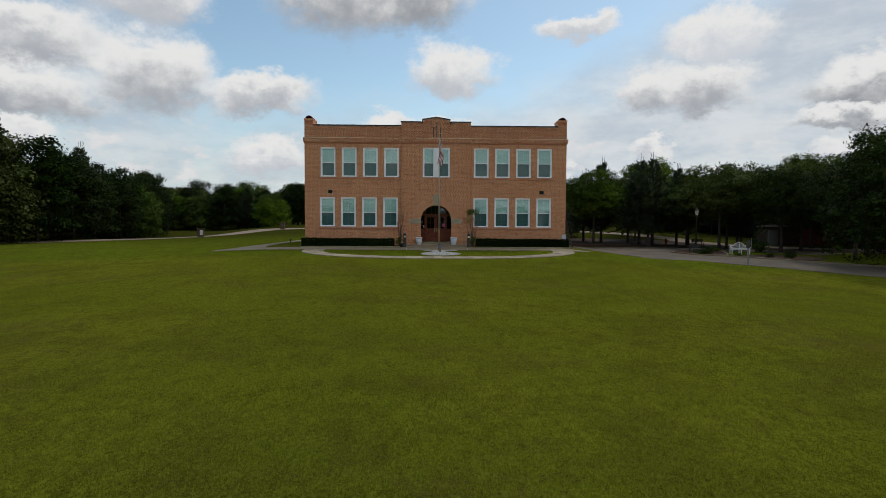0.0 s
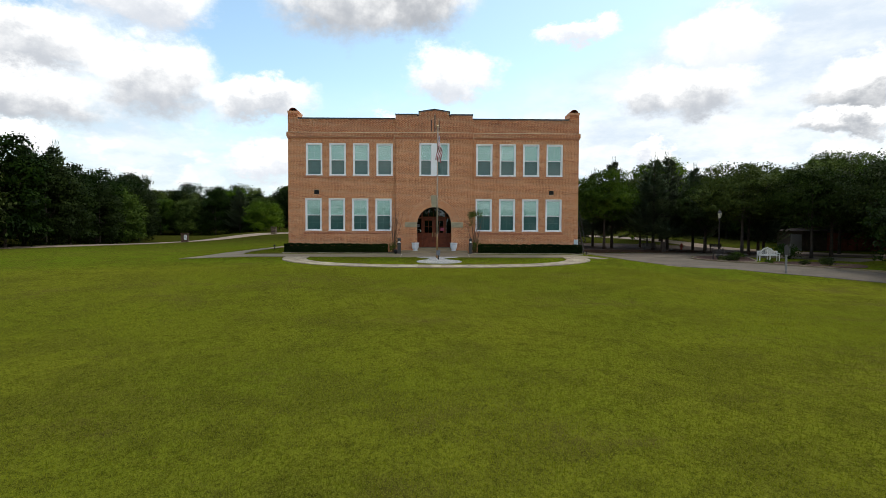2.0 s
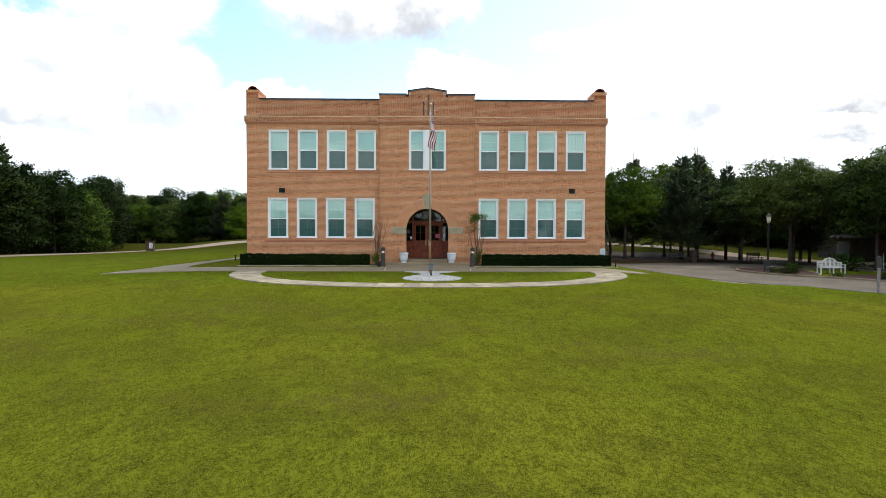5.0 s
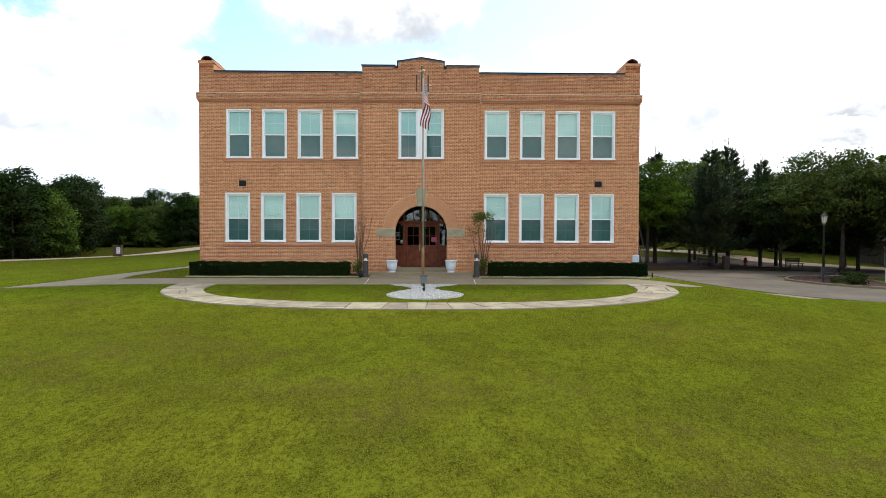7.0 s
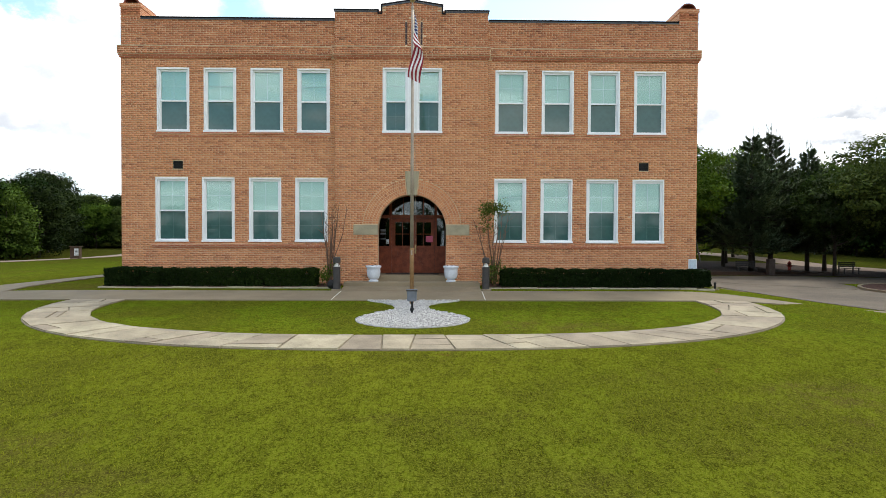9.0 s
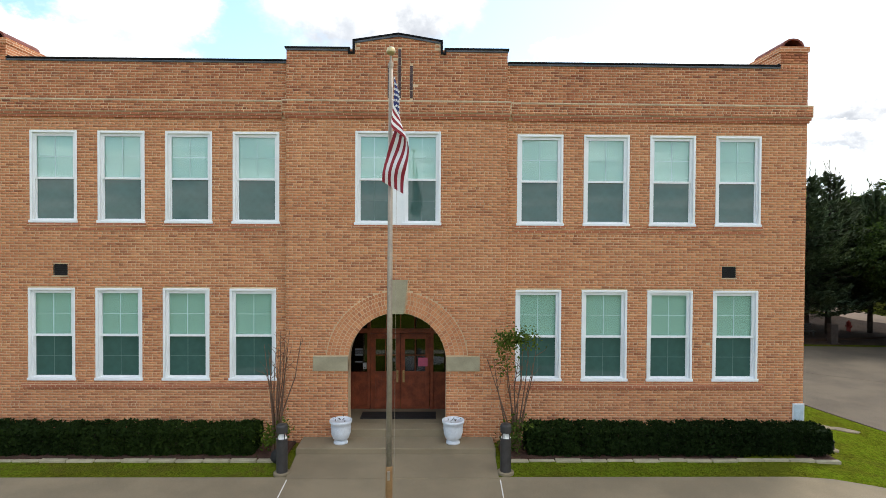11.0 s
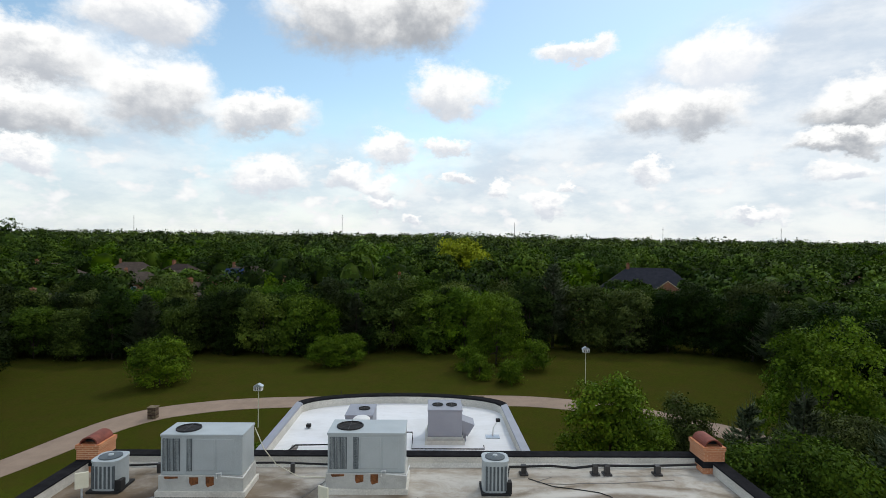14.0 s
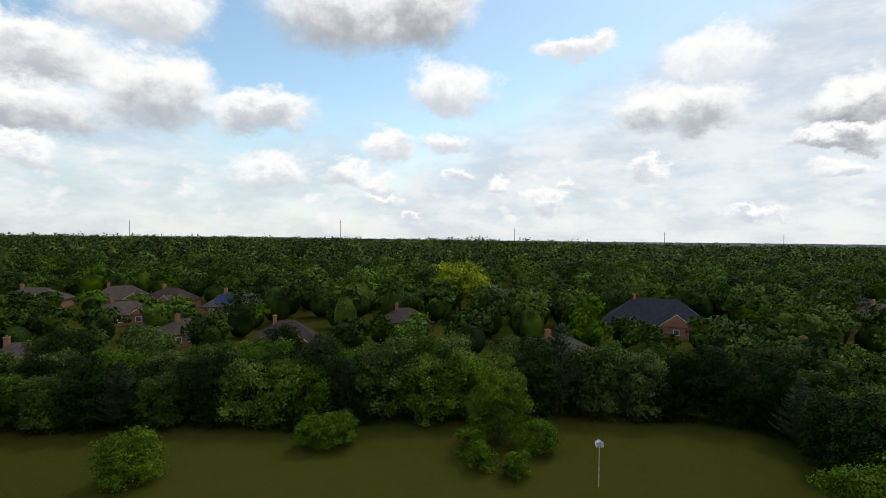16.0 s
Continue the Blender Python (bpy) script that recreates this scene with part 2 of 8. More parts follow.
def leaf_material(name, a, b, through=0.13, per_object=True):
    """Foliage: two greens by leaf, shifted a little tree by tree, partly see-through to light."""
    m = bpy.data.materials.new(name)
    m.use_nodes = True
    n = Nodes(m.node_tree)
    r = n.add("ShaderNodeNewGeometry").outputs["Random Per Island"]
    co = n.add("ShaderNodeTexCoord").outputs["Object"]
    col = n.mix(r, c4(*a), c4(*b))
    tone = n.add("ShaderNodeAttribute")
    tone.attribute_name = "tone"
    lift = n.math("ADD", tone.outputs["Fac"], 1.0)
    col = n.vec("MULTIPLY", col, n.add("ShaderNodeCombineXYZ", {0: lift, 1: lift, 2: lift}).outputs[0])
    col = n.mix(n.ramp(n.noise(co, 0.6, 3.0), 0.35, 0.7, 0.0, 0.6), col, c4(*(v * 0.62 for v in a)))
    col = n.mix(n.ramp(n.noise(co, 0.11, 2.0), 0.42, 0.62, 0.0, 0.75), col, n.mix(r, c4(a[0] * 1.5, a[1] * 1.45, a[2] * 1.1), c4(b[0] * 1.6, b[1] * 1.5, b[2] * 1.1)))
    if per_object:
        o = n.add("ShaderNodeObjectInfo").outputs["Random"]
        col = n.add("ShaderNodeHueSaturation", {0: n.ramp(o, 0, 1, 0.475, 0.515, False), 1: n.ramp(o, 0, 1, 0.85, 1.1, False), 2: n.ramp(n.math("FRACT", n.math("MULTIPLY", o, 7.3)), 0, 1, 0.7, 1.3, False), 4: col}).outputs[0]
    p = n.add("ShaderNodeBsdfPrincipled", {"Base Color": col, "Roughness": 0.6, "Specular IOR Level": 0.03})
    tr = n.add("ShaderNodeBsdfTranslucent", {0: n.mix(0.5, col, c4(a[0] * 1.6, a[1] * 1.5, a[2] * 0.5))})
    ms = n.add("ShaderNodeMixShader", {0: through, 1: p.outputs[0], 2: tr.outputs[0]})
    n.link(ms.outputs[0], n.add("ShaderNodeOutputMaterial").inputs[0])
    return m


def glass_material(name, tint=(0.85, 0.90, 0.90), rough=0.02):
    m = bpy.data.materials.new(name)
    m.use_nodes = True
    n = Nodes(m.node_tree)
    t = n.add("ShaderNodeBsdfTransparent", {0: c4(*tint)})
    g = n.add("ShaderNodeBsdfGlossy", {0: c4(0.80, 0.90, 0.95), 1: rough})
    graze = n.add("ShaderNodeLayerWeight", {0: 0.5}).outputs[1]
    f = n.math("MULTIPLY_ADD", n.math("POWER", graze, 4.0), 0.8, 0.07, clamp=True)
    ms = n.add("ShaderNodeMixShader", {0: f, 1: t.outputs[0], 2: g.outputs[0]})
    n.link(ms.outputs[0], n.add("ShaderNodeOutputMaterial").inputs[0])
    return m


def grass_material():
    """Mown lawn: yellow-green, with dry brown and darker patches at several sizes; the rear is darkened in colour."""
    m = bpy.data.materials.new("lawn_grass")
    m.use_nodes = True
    n = Nodes(m.node_tree)
    co = n.add("ShaderNodeTexCoord").outputs["Object"]
    big, mid = n.noise(co, 0.07, 4.0, 0.6), n.noise(co, 0.45, 5.0, 0.65)
    tuft, blade = n.noise(n.vec("MULTIPLY", co, (1.0, 0.6, 1.0)), 3.2, 6.0, 0.78), n.noise(co, 45.0, 2.0, 0.7)
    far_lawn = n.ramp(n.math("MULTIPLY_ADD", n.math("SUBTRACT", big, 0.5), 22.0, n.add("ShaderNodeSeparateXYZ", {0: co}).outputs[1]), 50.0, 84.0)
    col = n.mix(n.ramp(big, 0.35, 0.68), c4(0.118, 0.142, 0.0095), c4(0.180, 0.182, 0.0150))
    lush = n.math("MULTIPLY", n.ramp(n.math("MULTIPLY_ADD", n.math("SUBTRACT", mid, 0.5), 5.0, n.add("ShaderNodeSeparateXYZ", {0: co}).outputs[1]), 34.0, 38.5), 0.8)
    col = n.mix(lush, col, c4(0.084, 0.142, 0.0070))
    col = n.mix(n.ramp(mid, 0.45, 0.60, 0.0, 0.66), col, c4(0.084, 0.084, 0.011))
    # stretched dark mottles paint the shadows between tufts
    col = n.mix(n.ramp(tuft, 0.46, 0.62, 0.0, 0.62), col, c4(0.055, 0.057, 0.006))
    grit = n.noise(n.vec("MULTIPLY", co, (1.0, 0.7, 1.0)), 15.0, 6.0, 0.85)
    col = n.mix(n.ramp(grit, 0.46, 0.56, 0.0, 0.85), col, n.vec("MULTIPLY", col, (0.38, 0.38, 0.40)))
    dry = n.math("MULTIPLY", n.ramp(n.noise(n.vec("MULTIPLY", co, (0.6, 1.0, 1.0)), 0.22, 6.0, 0.7), 0.52, 0.68), n.ramp(tuft, 0.35, 0.6))
    col = n.mix(n.math("MULTIPLY", dry, 0.75), col, c4(0.090, 0.062, 0.022))
    bare = n.math("MULTIPLY", n.ramp(n.noise(n.vec("MULTIPLY", co, (0.7, 1.0, 1.0)), 0.9, 6.0, 0.72), 0.56, 0.68), n.ramp(grit, 0.36, 0.55))
    col = n.mix(n.math("MULTIPLY", bare, 0.62), col, c4(0.052, 0.042, 0.011))
    worn = n.ramp(n.noise(co, 1.3, 5.0, 0.6), 0.70, 0.76)
    col = n.mix(n.math("MULTIPLY", worn, 0.8), col, c4(0.105, 0.045, 0.018))
    # rear lawn: browner turf, with its dimmer light also put into the colour
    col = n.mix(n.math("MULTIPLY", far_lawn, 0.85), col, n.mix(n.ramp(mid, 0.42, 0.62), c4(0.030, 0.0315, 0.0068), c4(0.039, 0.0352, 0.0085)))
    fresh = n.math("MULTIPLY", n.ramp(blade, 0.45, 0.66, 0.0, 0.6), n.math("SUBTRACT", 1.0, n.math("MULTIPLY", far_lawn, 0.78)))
    col = n.mix(fresh, col, c4(0.210, 0.215, 0.024))
    p = n.add("ShaderNodeBsdfPrincipled", {"Base Color": col, "Roughness": 0.95, "Specular IOR Level": 0.0})
    bn = n.add("ShaderNodeBump", {"Strength": 0.8, "Distance": 0.03, "Height": n.math("ADD", grit, n.math("MULTIPLY", blade, 0.8))})
    n.link(bn.outputs[0], p.inputs["Normal"])
    n.link(p.outputs[0], n.add("ShaderNodeOutputMaterial").inputs[0])
    return m


def roof_material(name, base, dirt, amount, pools=()):
    """Flat roof membrane: streaked dirt, seams' stains and standing water in the given hollows (x, y, rx, ry)."""
    m = bpy.data.materials.new(name)
    m.use_nodes = True
    n = Nodes(m.node_tree)
    co = n.add("ShaderNodeTexCoord").outputs["Object"]
    streak = n.noise(n.vec("MULTIPLY", co, (0.5, 1.0, 1.0)), 0.8, 8.0, 0.68, 0.6)
    spots = n.noise(co, 2.5, 6.0, 0.7)
    col = n.mix(n.math("MULTIPLY", n.ramp(streak, 0.38, 0.68), amount), c4(*base), c4(*dirt))
    col = n.mix(n.math("MULTIPLY", n.ramp(spots, 0.5, 0.8), amount * 0.6), col, c4(*(v * 0.75 for v in dirt)))
    rough, wobble = 0.7, n.vec("MULTIPLY", n.vec("SUBTRACT", n.add("ShaderNodeTexNoise", {"Vector": co, "Scale": 0.7, "Detail": 5.0}).outputs[1], (0.5, 0.5, 0.5)), (0.9, 0.6, 0))
    spec = 0.3
    for x, y, rx, ry, murk in pools:
        q = n.vec("MULTIPLY_ADD", n.vec("ADD", co, wobble), (1 / rx, 1 / ry, 0), (-x / rx, -y / ry, 0))
        d = n.vec("LENGTH", q)
        ring = n.math("MULTIPLY", n.ramp(d, 2.6, 1.1), n.ramp(n.noise(co, 3.0, 5.0, 0.7), 0.25, 0.65, 0.55, 1.0))
        col = n.mix(ring, col, c4(0.15, 0.105, 0.062))
        tide = n.math("MULTIPLY", n.math("MULTIPLY", n.ramp(d, 1.75, 2.2), n.ramp(d, 2.75, 2.3)), n.ramp(n.noise(co, 1.1, 5.0, 0.65), 0.3, 0.6, 0.25, 0.9))
        col = n.mix(tide, col, c4(0.13, 0.092, 0.055))
        old = n.math("MULTIPLY", n.math("MULTIPLY", n.ramp(d, 3.1, 3.45), n.ramp(d, 3.75, 3.5)), n.ramp(n.noise(co, 0.8, 5.0, 0.65), 0.32, 0.56, 0.15, 0.9))
        col = n.mix(old, col, c4(0.155, 0.115, 0.072))
        col = n.mix(n.math("MULTIPLY", n.ramp(d, 1.35, 1.0), 0.8), col, c4(0.075, 0.042, 0.018))
        wet = n.ramp(d, 1.0, 0.93)
        col = n.mix(wet, col, c4(*murk))
        rough = n.math("MULTIPLY_ADD", wet, -0.685, rough) if not isinstance(rough, float) else n.math("MULTIPLY_ADD", wet, -0.685, 0.7)
        spec = n.math("MAXIMUM", wet, spec)
    p = n.add("ShaderNodeBsdfPrincipled", {"Base Color": col, "Roughness": rough, "Specular IOR Level": spec})
    n.link(p.outputs[0], n.add("ShaderNodeOutputMaterial").inputs[0])
    return m


GRASS = grass_material()
BRICK, BRICK_PIECE = brick_material("fired_brick", False), brick_material("fired_brick_single", True)
OLDBRICK, OLDBRICK_PIECE = brick_material("weathered_parapet_brick", False, RUSSET), brick_material("weathered_parapet_brick_single", True, RUSSET)
PALEMORTAR = material("pale_repointed_mortar", (0.66, 0.49, 0.32), 0.95, var=0.25, scale=1.2, fine=60, bump=0.2, dist=0.003)
MORTAR = material("mortar", (0.66, 0.475, 0.305), 0.95, var=0.2, scale=0.8, fine=120, bump=0.3, dist=0.003)
BRICKWORK = brick_wall_material("coursed_brickwork", 0.215, 0.068)
CORBEL = brick_wall_material("dark_red_corbel_brickwork", 0.215, 0.068, (0.44, 0.150, 0.080), (0.31, 0.100, 0.054), (0.62, 0.44, 0.30))
PLUM = material("dark_plum_glazed_brick", (0.060, 0.026, 0.026), 0.35, var=0.2, scale=8, fine=40, bump=0.05)
BAYSHADE = material("dark_weathered_joint", (0.13, 0.065, 0.040), 0.95, var=0.2, scale=3, fine=40, bump=0.1)
STONE = material("limestone", (0.36, 0.32, 0.22), 0.9, var=0.18, scale=2.5, fine=70, bump=0.3, dist=0.004)
TAN = material("weathered_mortar_cap", (0.55, 0.42, 0.275), 0.95, var=0.25, scale=2.0, fine=50, bump=0.3, dist=0.004)
WHITE = material("white_window_paint", (0.80, 0.82, 0.84), 0.45, var=0.04, scale=2, fine=30, bump=0.03)
BLIND = material("pale_roller_blind", (0.46, 0.67, 0.56), 0.9, var=0.03, scale=0.9, fine=9, bump=0)
SCREEN = material("grey_green_insect_screen", (0.026, 0.082, 0.088), 0.8, var=0.10, scale=1.2, fine=7, bump=0)
PANE = material("screened_window_glass", (0.044, 0.106, 0.098), 0.05, var=0.10, scale=1.2, fine=7, bump=0, spec=0.55)
PANEBAR = material("grey_green_grille_bar", (0.10, 0.17, 0.16), 0.5, var=0.03, bump=0)
MUNTIN = material("grille_between_panes", (0.56, 0.70, 0.72), 0.7, var=0.03, bump=0)
GLASS = glass_material("window_glass")
DARKGLASS = glass_material("door_glass", (0.35, 0.36, 0.35))
COPING = material("dark_metal_coping", (0.022, 0.022, 0.024), 0.8, 0.0, var=0.25, scale=3, fine=40, bump=0.08, spec=0.0)
DRIP = material("blue_grey_folded_metal", (0.085, 0.095, 0.110), 0.45, 0.3, var=0.25, scale=3, fine=40, bump=0.05, spec=0.3)
# near-black paint for unlit depth behind panes, doors and vent slats
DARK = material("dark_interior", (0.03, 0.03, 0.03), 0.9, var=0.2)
WOOD = material("red_brown_varnished_wood", (0.23, 0.056, 0.024), 0.5, var=0.3, scale=5, fine=40, bump=0.1, dist=0.003, spec=0.25)
BRASS = material("aged_brass", (0.45, 0.33, 0.16), 0.35, 0.9, var=0.15)
BLACK = material("black_rubber", (0.018, 0.018, 0.018), 0.8, var=0.2, fine=120, bump=0.2)
CONCRETE = material("broom_finished_concrete", (0.240, 0.192, 0.124), 0.92, var=0.15, scale=0.8, fine=90, bump=0.2, dist=0.004)
FLAG = material("flagstone", (0.365, 0.305, 0.210), 0.9, var=0.24, scale=1.6, fine=45, bump=0.3, dist=0.006, per_object=True, spread=0.16)
SANDJOINT = material("sandy_joint_mortar", (0.25, 0.205, 0.135), 0.95, var=0.25, scale=2.0, fine=60, bump=0.2, dist=0.004)
ASPHALT = material("worn_grey_asphalt", (0.152, 0.122, 0.087), 0.95, var=0.22, scale=0.5, fine=120, bump=0.25, dist=0.006)
CLAYROAD = material("pinkish_crushed_stone_road", (0.29, 0.215, 0.160), 0.97, var=0.12, scale=0.6, fine=60, bump=0.3, dist=0.01)
MULCH = material("red_brown_bark_mulch", (0.075, 0.034, 0.022), 0.98, var=0.35, scale=9, fine=60, bump=0.8, dist=0.03)
SOIL = material("bare_brown_leaf_litter", (0.050, 0.027, 0.015), 0.98, var=0.3, scale=1.2, fine=40, bump=0.5, dist=0.02)
GRAVEL = material("white_marble_chips", (0.54, 0.525, 0.50), 0.85, var=0.15, scale=30, fine=90, bump=0.3, island=True, spread=0.35)
STEEL = material("weathered_aluminium_pole", (0.36, 0.30, 0.24), 0.5, 0.4, var=0.15, scale=2, fine=30, bump=0.03)
BRONZE = material("bronze_painted_steel", (0.30, 0.17, 0.075), 0.5, 0.3, var=0.15)
GOLD = material("gilded_ball", (0.55, 0.44, 0.24), 0.35, 0.7, var=0.1)
PEWTER = material("dark_grey_powder_coat", (0.060, 0.056, 0.055), 0.5, 0.3, var=0.15)
GREYBOX = material("grey_weatherproof_housing", (0.16, 0.18, 0.21), 0.5, 0.1, var=0.12)
CERAMIC = material("white_glazed_ceramic", (0.66, 0.70, 0.76), 0.4, var=0.08, scale=7, fine=40, bump=0.2, dist=0.01)
ACPAINT = material("pale_grey_painted_sheet_metal", (0.42, 0.46, 0.47), 0.5, 0.2, var=0.07, scale=1.3, fine=30, bump=0.03)
ACGREY = material("mid_grey_painted_sheet_metal", (0.30, 0.31, 0.35), 0.5, 0.2, var=0.07, scale=1.3, fine=30, bump=0.03)
CURBMETAL = material("pale_weathered_curb_metal", (0.46, 0.46, 0.43), 0.6, 0.0, var=0.14, scale=3, fine=30, bump=0.05)
GALV = material("galvanised_steel", (0.52, 0.56, 0.60), 0.35, 0.7, var=0.15, scale=4, fine=30, bump=0.05)
REDIRON = material("dull_red_painted_iron", (0.26, 0.040, 0.028), 0.6, 0.1, var=0.2, scale=6, fine=40, bump=0.1)
RUST = material("rusty_steel", (0.20, 0.075, 0.025), 0.9, var=0.4, scale=7, fine=40, bump=0.3)
LOUVRE = material("dark_condenser_fins", (0.10, 0.12, 0.13), 0.6, 0.3, var=0.2, fine=100)
WHITEWALL = material("white_coated_parapet", (0.62, 0.60, 0.54), 0.8, var=0.16, scale=0.7, fine=20, bump=0.1)
TERRACOTTA = material("red_clay_barrel_tile", (0.21, 0.058, 0.038), 0.75, var=0.25, scale=4, fine=50, bump=0.2)
BLOCK = material("grey_concrete_block", (0.25, 0.24, 0.23), 0.95, var=0.2, scale=6, fine=60, bump=0.4)
PVC = material("white_pvc", (0.72, 0.72, 0.70), 0.5, var=0.05)
CREAM = material("cream_plastic_panel", (0.62, 0.60, 0.48), 0.5, var=0.06)
ORANGE = material("orange_cable_jacket", (0.42, 0.09, 0.035), 0.6, var=0.1)
BARK = material("furrowed_tree_bark", (0.060, 0.047, 0.037), 0.95, var=0.3, scale=3, fine=25, bump=0.8, dist=0.04)
PALEBARK = material("smooth_red_brown_bark", (0.15, 0.085, 0.056), 0.85, var=0.25, scale=6, fine=40, bump=0.3, dist=0.01)
LEAF_DARK = leaf_material("dark_green_leaves", (0.016, 0.032, 0.008), (0.040, 0.064, 0.013))
LEAF_WOOD = leaf_material("woodland_green_leaves", (0.030, 0.059, 0.010), (0.072, 0.116, 0.017))
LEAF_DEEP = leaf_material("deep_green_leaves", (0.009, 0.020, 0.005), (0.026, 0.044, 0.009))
LEAF_MID = leaf_material("mid_green_leaves", (0.029, 0.056, 0.009), (0.070, 0.110, 0.015))
LEAF_LIGHT = leaf_material("yellow_green_leaves", (0.041, 0.079, 0.010), (0.092, 0.142, 0.016))
LEAF_YELLOW = leaf_material("bright_yellow_leaves", (0.17, 0.22, 0.012), (0.31, 0.34, 0.020), per_object=False)
LEAF_CEDAR = leaf_material("grey_green_cedar_needles", (0.038, 0.062, 0.033), (0.098, 0.128, 0.074), 0.15)
LEAF_BRIGHT = leaf_material("fresh_green_leaves", (0.050, 0.100, 0.007), (0.108, 0.165, 0.013), per_object=False)
HEDGE = leaf_material("clipped_hedge_leaves", (0.009, 0.019, 0.006), (0.023, 0.041, 0.010), 0.2, per_object=False)
# woodland green shifted to blue-grey for distance haze
HAZEGREEN = material("distant_woodland", (0.045, 0.066, 0.060), 0.95, var=0.35, scale=0.02, fine=0.09, bump=0.0)
SHINGLE = material("grey_brown_asphalt_shingles", (0.062, 0.048, 0.042), 0.95, var=0.2, scale=1.0, fine=14, bump=0.3, dist=0.02, per_object=True, spread=0.3, spec=0.05)
HOUSEBRICK = brick_wall_material("house_brickwork", 0.24, 0.08, (0.24, 0.105, 0.062), (0.16, 0.068, 0.042), (0.27, 0.19, 0.14))
RUBBLE = material("weathered_brown_rubble", (0.125, 0.085, 0.058), 0.95, var=0.3, scale=5, fine=40, bump=0.4, dist=0.01, per_object=True, spread=0.45)
POSTWOOD = material("brown_stained_planks", (0.095, 0.058, 0.036), 0.9, var=0.25, scale=4, fine=40, bump=0.2)
SLATE = material("blue_grey_asphalt_shingles", (0.030, 0.032, 0.042), 0.95, var=0.2, scale=1.0, fine=14, bump=0.3, dist=0.02, spec=0.05)
SOLAR = material("blue_solar_glass", (0.012, 0.025, 0.075), 0.15, 0.2, var=0.1)
REDCLOTH = material("red_flag_stripe", (0.26, 0.020, 0.032), 0.8, var=0.12, scale=4, fine=60, bump=0.1)
WHITECLOTH = material("white_flag_stripe", (0.72, 0.70, 0.70), 0.8, var=0.06, scale=4, fine=60, bump=0.1)
BLUECLOTH = material("navy_flag_canton", (0.025, 0.035, 0.14), 0.8, var=0.12, scale=4, fine=60, bump=0.1)
PINK = material("pink_paper_notice", (0.55, 0.12, 0.20), 0.8, var=0.05)
PAPER = material("white_paper", (0.70, 0.72, 0.74), 0.8, var=0.05)
BLUEPAPER = material("pale_blue_relief_plaque", (0.46, 0.55, 0.62), 0.7, var=0.12, scale=9)
BENCHWHITE = material("white_painted_timber", (0.72, 0.70, 0.66), 0.6, var=0.08)
LAMPGLASS = material("cream_lamp_glass", (0.62, 0.58, 0.44), 0.3, var=0.08)
FENCEWOOD = material("weathered_grey_brown_fence_boards", (0.075, 0.058, 0.048), 0.95, var=0.25, scale=3, fine=30, bump=0.3)

# ---- mesh helpers ----


